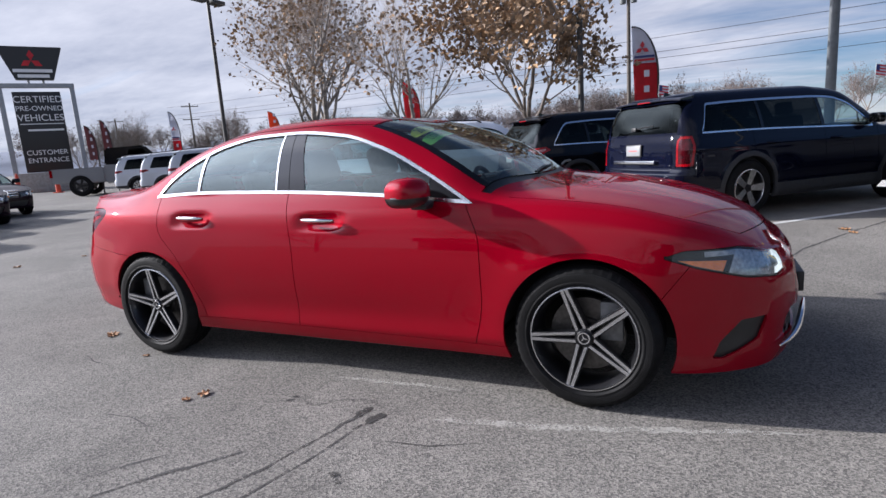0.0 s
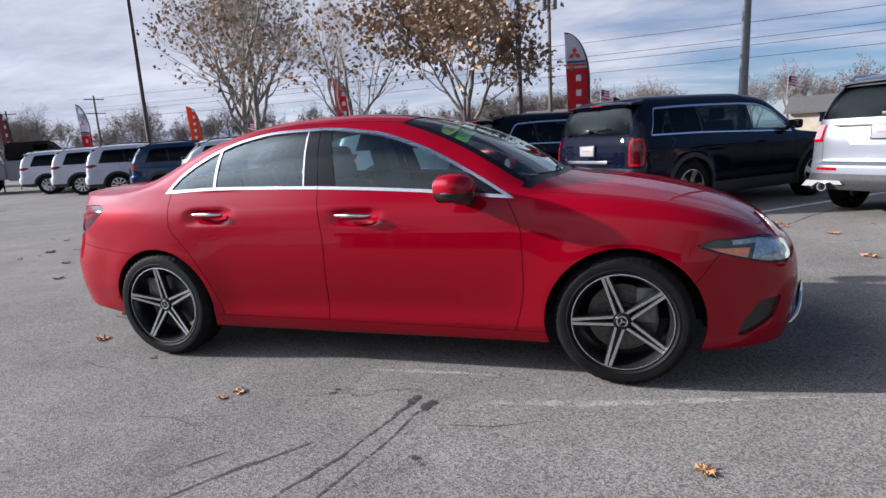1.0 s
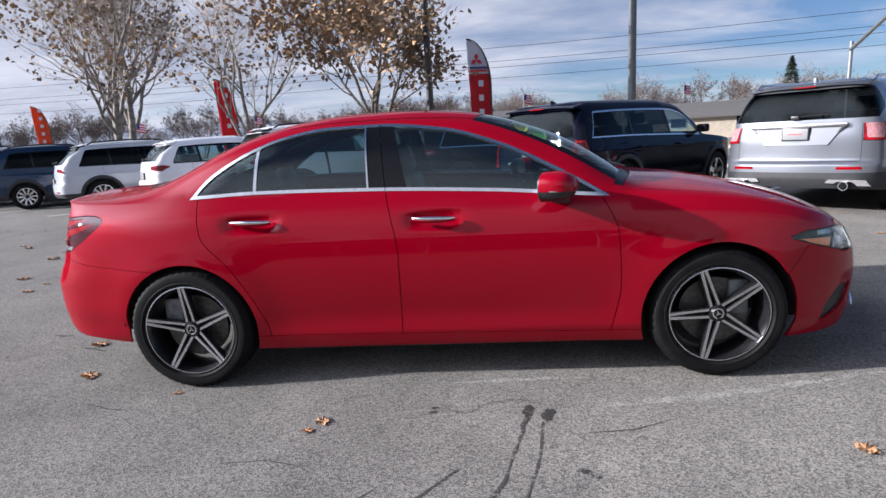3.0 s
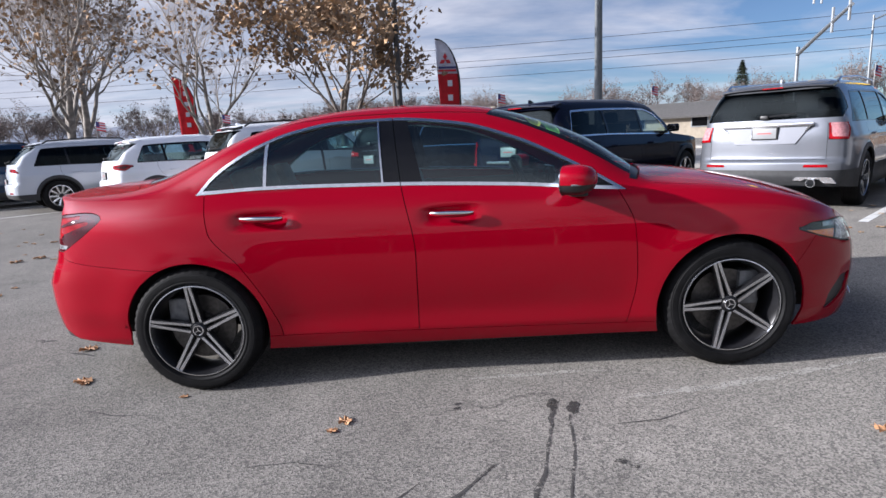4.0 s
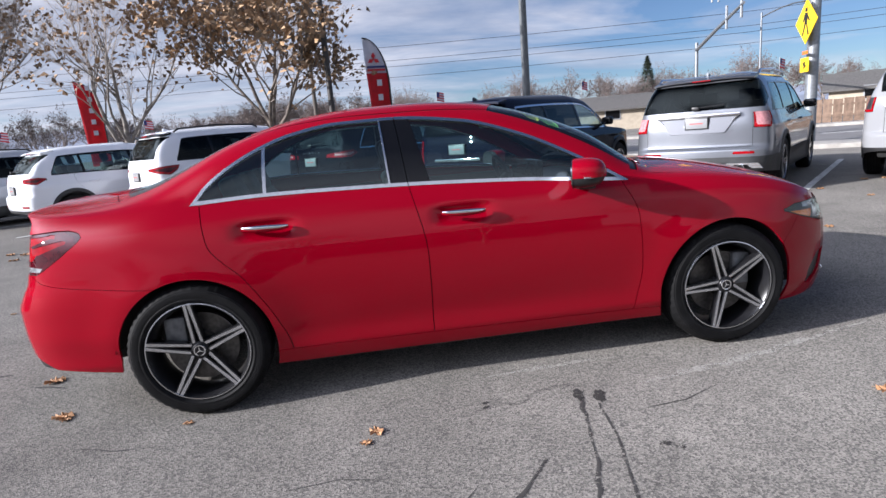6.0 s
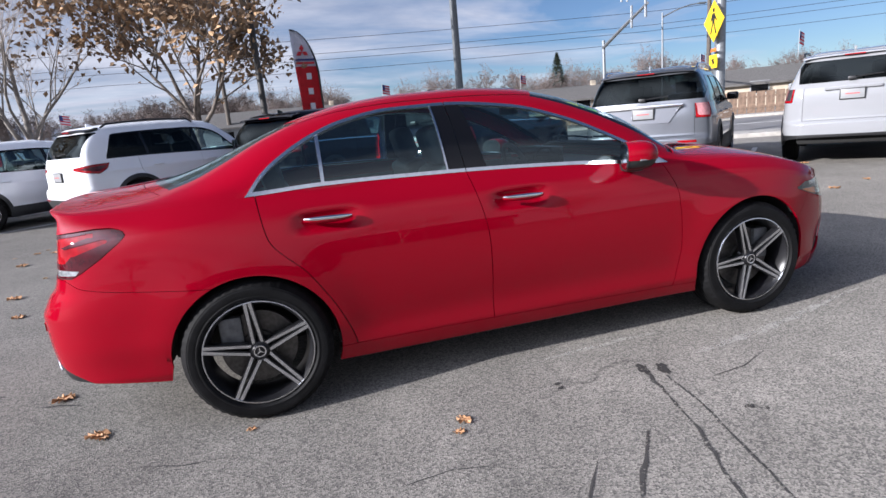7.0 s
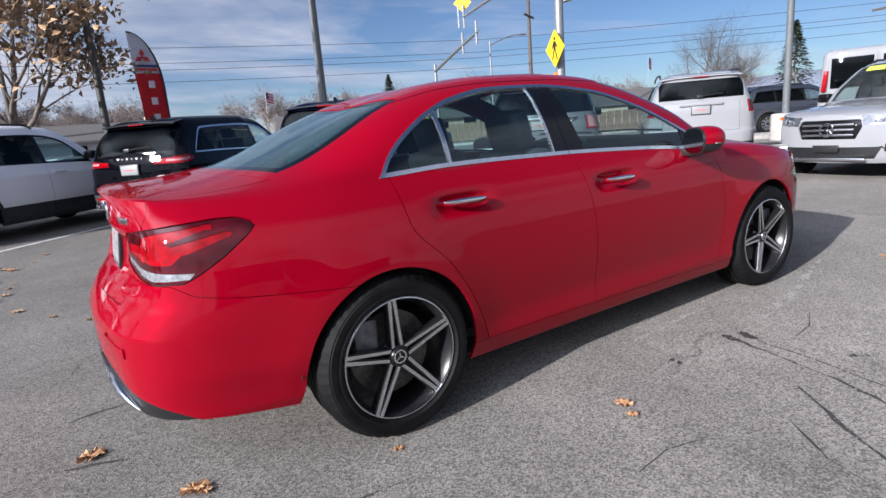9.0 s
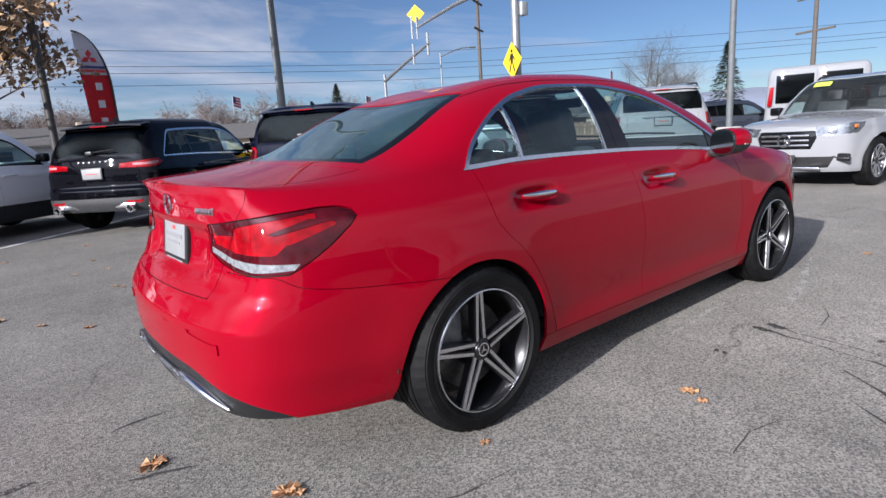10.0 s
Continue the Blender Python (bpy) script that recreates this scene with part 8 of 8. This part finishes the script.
def house(name, x, y, ang, L, W, h, ridge, wall, roof, label, windows=3):
    ob = empty(name, pose(x, y, 0, 0, 0, ang), label, "house")
    bm = bmesh.new()
    box(bm, -L / 2, L / 2, -W / 2, W / 2, 0, h)
    part("wall", bm, wall, ob)
    bm = bmesh.new()
    o = .5
    a = [(-L / 2 - o, -W / 2 - o, h - .12), (L / 2 + o, -W / 2 - o, h - .12), (L / 2 + o, 0, ridge), (-L / 2 - o, 0, ridge), (L / 2 + o, W / 2 + o, h - .12), (-L / 2 - o, W / 2 + o, h - .12)]
    vs = [bm.verts.new(p) for p in a] + [bm.verts.new((p[0], p[1], p[2] + .16)) for p in a]
    for f in ((0, 3, 2, 1), (3, 5, 4, 2), (6, 7, 8, 9), (9, 8, 10, 11), (0, 1, 7, 6), (5, 11, 10, 4), (1, 2, 8, 7), (2, 4, 10, 8), (0, 6, 9, 3), (3, 9, 11, 5)):
        bm.faces.new([vs[i] for i in f])
    part("roof", bm, roof, ob, "", 0)
    for s in (-1, 1):
        bm = bmesh.new()
        v = [bm.verts.new((s * (L / 2 - .02), yy, zz)) for yy, zz in ((-W / 2, h), (W / 2, h), (0, ridge))]
        bm.faces.new(v)
        r = bmesh.ops.solidify(bm, geom=bm.faces[:], thickness=.1)
        part("gable", bm, wall, ob, "", 0)
    for k in range(windows):
        for yy in (-W / 2,):
            wx = -L / 2 + L * (k + .5) / windows
            bm = bmesh.new()
            box(bm, wx - .75, wx + .75, yy - .05, yy + .02, 1.0, 2.1, .01)
            wn = part("window", bm, STEELWHITE, ob)
            bm = bmesh.new()
            box(bm, wx - .65, wx + .65, yy - .07, yy - .04, 1.1, 2.0)
            part("pane", bm, GLOSSBLACK, wn)
    bm = bmesh.new()
    box(bm, L * .2, L * .2 + .5, -.25, .25, ridge - .3, ridge + .6, .02)
    part("chimney", bm, STUCCO, ob)
    return ob


def fence(x0, y0, x1, y1, h, label):
    L = math.hypot(x1 - x0, y1 - y0)
    ob = empty("fence", pose(x0, y0, 0, 0, 0, math.degrees(math.atan2(y1 - y0, x1 - x0))), label, "fence")
    n = int(L / .45)
    rnd = random.Random(int(L * 10))
    bm0 = bmesh.new()
    box(bm0, 0, .42, -.012, .012, 0.05, h)
    me = bpy.data.meshes.new("board")
    bm0.to_mesh(me)
    bm0.free()
    me.materials.append(FENCEWOOD)
    for k in range(n):
        o = new("board", me)
        o.parent = ob
        o.matrix_local = pose(k * L / n, rnd.uniform(-.01, .01), rnd.uniform(-.03, .03), 0, rnd.uniform(-.6, .6), 0)
    for z in (.4, h - .3):
        bm = bmesh.new()
        box(bm, 0, L, .014, .06, z - .05, z + .05)
        part("rail", bm, FENCEWOOD, ob)
    return ob


def traffic_cone(x, y):
    ob = empty("traffic_cone", pose(x, y, 0), "orange traffic post by the kerb", "cone", "traffic posts")
    bm = bmesh.new()
    lathe(bm, [(.001, 0), (.30, 0), (.30, .05), (.14, .06), (.11, 1.0), (.05, 1.3), (.001, 1.31)], 16, "z")
    part("post", bm, CONE, ob)
    return ob


def hills():
    """A low far range, the blue-grey haze of the air put into its colour."""
    rnd = random.Random(11)
    bm = bmesh.new()
    n = 160
    rows = []
    for k in range(n + 1):
        a = radians(-20 + 230 * k / n)
        D = 1250
        hgt = 62 + 34 * math.sin(a * 3.1 + 1) + 22 * math.sin(a * 7.3) + 12 * math.sin(a * 17) + rnd.uniform(-4, 4)
        hgt *= .34 + .22 * math.exp(-((math.degrees(a) - 45) / 30) ** 2) + .25 * math.exp(-((math.degrees(a) - 130) / 30) ** 2)
        c, s = math.cos(a), math.sin(a)
        rows.append([bm.verts.new((c * (D - 150), s * (D - 150), -1)), bm.verts.new((c * (D - 60), s * (D - 60), hgt * .45)), bm.verts.new((c * D, s * D, hgt)), bm.verts.new((c * (D + 120), s * (D + 120), -1))])
    for a, b in zip(rows, rows[1:]):
        for i in range(3):
            bm.faces.new((a[i], b[i], b[i + 1], a[i + 1]))
    bmesh.ops.recalc_face_normals(bm, faces=bm.faces)
    return tagged(part("backdrop", bm, HAZEHILL, None, "", 180), "hazy grey-blue range of low hills far off", "hills", kind="structure")


def pickup(x, y, heading):
    """A white pickup with a dark cab, far off in the row."""
    ob = empty("pickup_truck", pose(x, y, 0, 0, 0, heading) @ Matrix.Scale(1.2, 4), "white pickup truck with a dark cab", "truck")
    bm = bmesh.new()
    prism(bm, [(-2.7, .55), (-2.7, 1.12), (-.8, 1.12), (-.8, .50)], -.93, .93, .04)
    part("bed", bm, WHITE, ob)
    bm = bmesh.new()
    prism(bm, [(-.8, .45), (-.8, 1.18), (1.6, 1.18), (2.6, 1.08), (2.7, .5)], -.93, .93, .05)
    part("body", bm, WHITE, ob)
    bm = bmesh.new()
    prism(bm, [(-.8, 1.18), (-.72, 1.84), (.75, 1.88), (1.35, 1.2)], -.80, .80, .06)
    part("cab", bm, GLOSSBLACK, ob, "black hard top")
    for s in (-1, 1):
        bm = bmesh.new()
        prism(bm, [(.15, 1.26), (.15, 1.74), (.68, 1.76), (1.1, 1.26)], s * .79, s * .815)
        part("window", bm, PRIVACY, ob)
        bm = bmesh.new()
        prism(bm, [(-2.72, .8), (-2.72, 1.08), (-2.62, 1.08), (-2.62, .8)], s * .82, s * .94)
        part("taillight", bm, REDLAMP, ob)
    add_wheels(ob, 3.4, .82, .42, .27, .25, "black")
    return ob


def van(x, y, heading):
    """A white full-size van, seen from behind."""
    ob = empty("white_van", pose(x, y, 0, 0, 0, heading), "white full-size van with two windowed rear doors", "van")
    bm = bmesh.new()
    vs = box(bm, -2.75, 1.5, -.99, .99, .38, 2.06, .16, seg=4)
    for v in bm.verts:
        k = max(0, v.co.z - 1.1)
        v.co.y *= 1 - .10 * k
        if v.co.x < -2.3:
            v.co.x += .06 * k
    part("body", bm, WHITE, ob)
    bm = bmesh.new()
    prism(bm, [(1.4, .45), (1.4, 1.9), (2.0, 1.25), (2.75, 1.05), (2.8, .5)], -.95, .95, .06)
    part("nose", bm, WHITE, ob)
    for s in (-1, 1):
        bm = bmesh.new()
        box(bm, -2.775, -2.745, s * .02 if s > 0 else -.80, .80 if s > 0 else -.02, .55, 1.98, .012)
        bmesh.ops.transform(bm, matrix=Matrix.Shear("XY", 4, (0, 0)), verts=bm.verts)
        dr = part("rear_door", bm, WHITE, ob)
        for v in dr.data.vertices:
            v.co.x += .05 * max(0, v.co.z - 1.1)
        bm = bmesh.new()
        box(bm, -2.775, -2.755, .07 if s > 0 else -.76, .76 if s > 0 else -.07, 1.30, 1.89, .01)
        w = part("window", bm, PRIVACY, dr)
        for v in w.data.vertices:
            v.co.x += .05 * max(0, v.co.z - 1.1) - .004
        bm = bmesh.new()
        box(bm, -2.80, -2.70, .84 if s > 0 else -.93, .93 if s > 0 else -.84, 1.25, 1.66, .02)
        tl = part("taillight", bm, REDLAMP, ob)
        for v in tl.data.vertices:
            v.co.x += .05 * max(0, v.co.z - 1.1)
            v.co.y *= 1 - .10 * max(0, v.co.z - 1.1)
    bm = bmesh.new()
    box(bm, -2.9, -2.7, -.98, .98, .40, .58, .03)
    part("rear_bumper", bm, CLADDING, ob)
    bm = bmesh.new()
    box(bm, -2.79, -2.76, .05, .35, .98, 1.12, .008)
    part("dealer_plate", bm, PLATE, ob)
    add_wheels(ob, 3.43, .84, .385, .245, .215, "black")
    return ob

# ---- placing it all ----
red_sedan()
suv("navy_suv", D_LARGE, stall(.92, 5.22, 42.5, D_LARGE), "dark navy seven-seat SUV with bright window trim")
suv("silver_suv", D_SILVER, stall(4.36, 4.27, 43, D_SILVER), "silver SUV with grey lower bumper, backed to the lot")
suv("black_suv", D_BLACK, stall(-1.50, 7.05, 42.5, D_BLACK), "black compact SUV with bright window trim")
suv("white_offroad_suv", D_BOXY, stall(7.40, 3.30, 38, D_BOXY), "boxy white off-road SUV with dark rear glass")
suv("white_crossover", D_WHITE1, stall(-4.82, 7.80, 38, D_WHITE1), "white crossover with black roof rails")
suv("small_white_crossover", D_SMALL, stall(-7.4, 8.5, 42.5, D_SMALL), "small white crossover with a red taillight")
suv("pale_silver_crossover", D_PALE, stall(-10.3, 9.5, 42.5, D_PALE), "pale silver crossover with black wheel arches")
suv("blue_crossover", D_BLUE, stall(-13.2, 10.6, 42.5, D_BLUE), "dark blue crossover with clear taillights in the row")
w2 = suv("pale_suv", D_WHITE2, stall(-16.1, 11.6, 42.5, D_WHITE2), "pale silver SUV in the row of parked cars")
copy_thing(w2, stall(-19.0, 12.7, 42.5, D_WHITE2))
copy_thing(w2, stall(-21.9, 13.7, 42.5, D_WHITE2))
front_car = suv("white_front_suv", D_FRONT, pose(8.78, .66, 0, 0, 0, 173), "white SUV with a silver barred grille, facing the lot")
screen_sticker(front_car, D_FRONT, .33, .43, -.46, -.20, STICKER_Y)
maroon = suv("maroon_sedan", D_MAROON, pose(-16.0, 4.5, 0, 0, 0, -8), "dark maroon saloon parked nose out")
copy_thing(maroon, pose(-18.7, 6.6, 0, 0, 0, -8))
street = suv("grey_street_suv", D_STREET, pose(20.2, 7.6, 0, 0, 0, -36), "slate grey SUV parked along the street")
# the row of parked vehicles goes on behind the sedan's tail and shades the asphalt
for x, y in ((-15.0, 2.35), (-12.8, 1.0)):
    tagged(copy_thing(street, pose(x, y, 0, 0, 0, -8)), "slate grey SUV parked nose out beside the maroon saloon", "car")
van(13.75, 2.9, 20)
pickup(-24.4, 16.4, 42.5)

marks()
rnd = random.Random(5)
for k in range(26):
    dry_leaf(rnd.uniform(-6.5, -2.9), rnd.uniform(.8, 5.6), rnd.uniform(.05, .085), 60 + k)
for k in range(14):
    dry_leaf(rnd.uniform(3.0, 9.0), rnd.uniform(1.2, 4.2), rnd.uniform(.05, .08), 120 + k)
hills()
bare_tree("plane_tree", -2.96, 14.32, 8.4, 1.0, 3, 4200, "half-bare plane tree with dense brown hanging leaves", 1.5, leaf_size=.062, leafy=3, droop=.08, fork=.16, bark=BARKBROWN, twig=BARKBROWN)
LOT_TREE = bare_tree("plane_tree", -7.6, 15.0, 8.6, .75, 8, 560, "bare plane tree with pale limbs and few leaves", 1.5, leaf_size=.058, fork=.15)
bare_tree("plane_tree", -14.2, 18.4, 9.0, .85, 12, 3000, "spreading bare tree with small brown leaves", 1.7, stems=3, leaf_size=.05, leafy=2)
DARKTWIG = simple("dark_twigs", (.085, .07, .06), 1.0, noise_amt=.3, noise_scale=2)
FT = bare_tree("far_tree", 36, 20.5, 8.5, 1.5, 21, 0, "bare spreading tree with fine twigs", 1.25, stems=2, bark=DARKTWIG, twig=DARKTWIG, depth=6)
FB = bare_tree("far_tree", 33, 62, 8.0, .9, 25, 2600, "bare brown tree in the far row", stems=2, bark=BARKDARK, twig=FARTWIG, depth=4, leaf_size=.055, leafmat=FARHAZE)
rnd = random.Random(77)
for k in range(56):
    a = radians(28 + 122 * k / 55 + rnd.uniform(-1.2, 1.2))
    D = rnd.uniform(70, 105)
    tree_copy(FB, D * math.cos(a), D * math.sin(a), rnd.uniform(1.05, 1.6), rnd.uniform(0, 360))
for k in range(14):
    a = radians(84 + 20 * k / 13 + rnd.uniform(-.6, .6))
    D = rnd.uniform(66, 88)
    tree_copy(FB, D * math.cos(a), D * math.sin(a), rnd.uniform(1.2, 1.6), rnd.uniform(0, 360))
for x, y, sc in ((-44, 30, .8), (-50, 36, .9), (-36, 34, .75), (-58, 26, .85)):
    tree_copy(FT, x, y, sc, 33 * sc)
pine_tree(35, 64, 8.2, 1.9, 6)
pine_tree(38.2, 15.9, 6.0, 1.5, 31)
lot_light(4.84, 14.35, 9.5, .125, GREYPOLE, "grey steel lot light pole")
lot_light(-1.23, 13.15, 9.0, .085, DARKPOLE, "dark slim lot light pole")
lot_light(-16.3, 14.9, 7.6, .085, DARKPOLE, "dark slim lot light pole", True)
lot_light(15.6, 5.7, 9.0, .10, GREYPOLE, "grey steel lot light pole on a concrete foot")
transformer_pole(-5.2, 62, 16.5)
utility_pole(28.3, 30.0, 11.0, 30)
utility_pole(-86.6, 61.6, 9.3, 55)
utility_pole(-68.1, 60.5, 10.1, 50)
utility_pole(36.5, 10.2, 8.0, 70)
street_lamp(26.5, 32.5, 7.2, 2.6, -15, .09, GALV, "galvanised street lamp with a curved arm")
crossing_pole()
far_signal()
feather_flag(.62, 15.95, 4.42, .78, 12, 1, .25)
feather_flag(-12.5, 25.8, 4.9, .95, 20, 2, 0, low=.2)
feather_flag(-30.0, 34.8, 5.0, .95, 20, 3, 0, cloth=FLAGORANGE, low=.3)
feather_flag(-28.5, 23.3, 4.5, .55, 40, 4, .40)
for x, y, h, sd in ((-26.0, 15.9, 3.4, 5), (-27.2, 17.6, 3.8, 6)):
    feather_flag(x, y, h, .42, 55, sd, 0, cloth=FLAGDARK, label="dark red-grey feather flag with a pale printed column", low=.5)
pylon_sign()
for x, y, z, s, f in ((-8.2, 9.9, 1.62, .34, 20), (-5.1, 9.6, 1.66, .3, 20), (1.1, 8.2, 1.70, .30, 20), (4.6, 9.2, 1.76, .30, 20), (8.3, 7.6, 1.80, .32, 20), (8.2, 5.0, 1.82, .36, 20)):
    small_flag(x, y, z, s, f)
for y, z in ((54, 9.5), (55, 8.4), (55.5, 7.9), (56.5, 7.0)):
    cable([(-70, y + 4, z), (-15, y + 1, z + .1), (36, y - 9, z), (75, y - 40, z + .2)], .02, .25)
for x, y in ((-33.5, 18.2), (-34.8, 21.0), (-36.0, 17.4)):
    traffic_cone(x, y)

U = (.809, -.588)
strip("street", 13.2 - U[0] * 90, 11.0 - U[1] * 90, radians(-36), 170, 12.0, .006, STREETM, "pale street asphalt beyond the lot")
for x0, y0, w0 in ((12.0, 9.4, 1.5), (20.6, 21.2, 1.8)):
    strip("pavement", x0 - U[0] * 80, y0 - U[1] * 80, radians(-36), 150, w0, .12, CONCRETE, "pale concrete pavement with a kerb", thick=.14, category="pavement")
for k in range(-6, 8):
    strip("lane_line", 16.8 + U[0] * 8 * k, 16.0 + U[1] * 8 * k, radians(-36), 3.0, .12, .012, LINEPAINT, "broken white lane line", category="line")
fence(24.0, 23.5, 34.0, 14.5, 1.25, "brown wooden board fence along the street")
fence(19.0, 34.0, 24.0, 23.5, 1.25, "brown wooden board fence along the street")
house("house", 28, 53, -20, 22, 9, 2.0, 3.3, STUCCO, ROOFING, "low tan house with a grey shingle roof", 4)
house("house", 47, 36, -42, 18, 9, 1.9, 3.2, STUCCO, ROOFING, "low tan house with a brown roof", 3)
house("house", 2, 66, 0, 20, 9, 2.4, 4.0, STEELWHITE, ROOFING, "low white house with a grey roof", 4)
bm = bmesh.new()
lathe(bm, [(.38, 0), (.38, .72), (.34, .76), (.001, .76)], 24, "z")
bmesh.ops.translate(bm, verts=bm.verts, vec=(15.6, 5.7, 0))
tagged(part("concrete_base", bm, CONCRETE), "round concrete foot of a lot light", "base")

# an unseen low building, added for reflections, and a row of trees on the camera's side of the lot, which the paint and
# glass mirror
def unseen_building():
    ob = empty("unseen_building", pose(-2, -48, 0), "unseen low building with dark glazing, added behind the camera for reflections", "building")
    bm = bmesh.new()
    box(bm, -22, 22, -8, 0, 0, 5.6, .05)
    part("wall", bm, STUCCO, ob)
    bm = bmesh.new()
    box(bm, -22.4, 22.4, -.3, .5, 4.4, 6.2, .05)
    part("fascia", bm, SIGNBLACK, ob)
    for k in range(12):
        bm = bmesh.new()
        box(bm, -20.5 + k * 3.45, -17.4 + k * 3.45, .02, .10, .25, 3.9, .01)
        w = part("window", bm, GREYPOLE, ob)
        bm = bmesh.new()
        box(bm, -20.4 + k * 3.45, -17.5 + k * 3.45, .09, .13, .35, 3.8)
        part("pane", bm, GLOSSBLACK, w)
    return ob


unseen_building()
for x, y, sc, turn in ((-22, -30, .8, 20), (-13, -34, .9, 140), (-3, -31, .85, 250), (7, -35, .95, 75), (16, -30, .8, 190)):
    tree_copy(LOT_TREE, x, y, 1.5 * sc, turn)
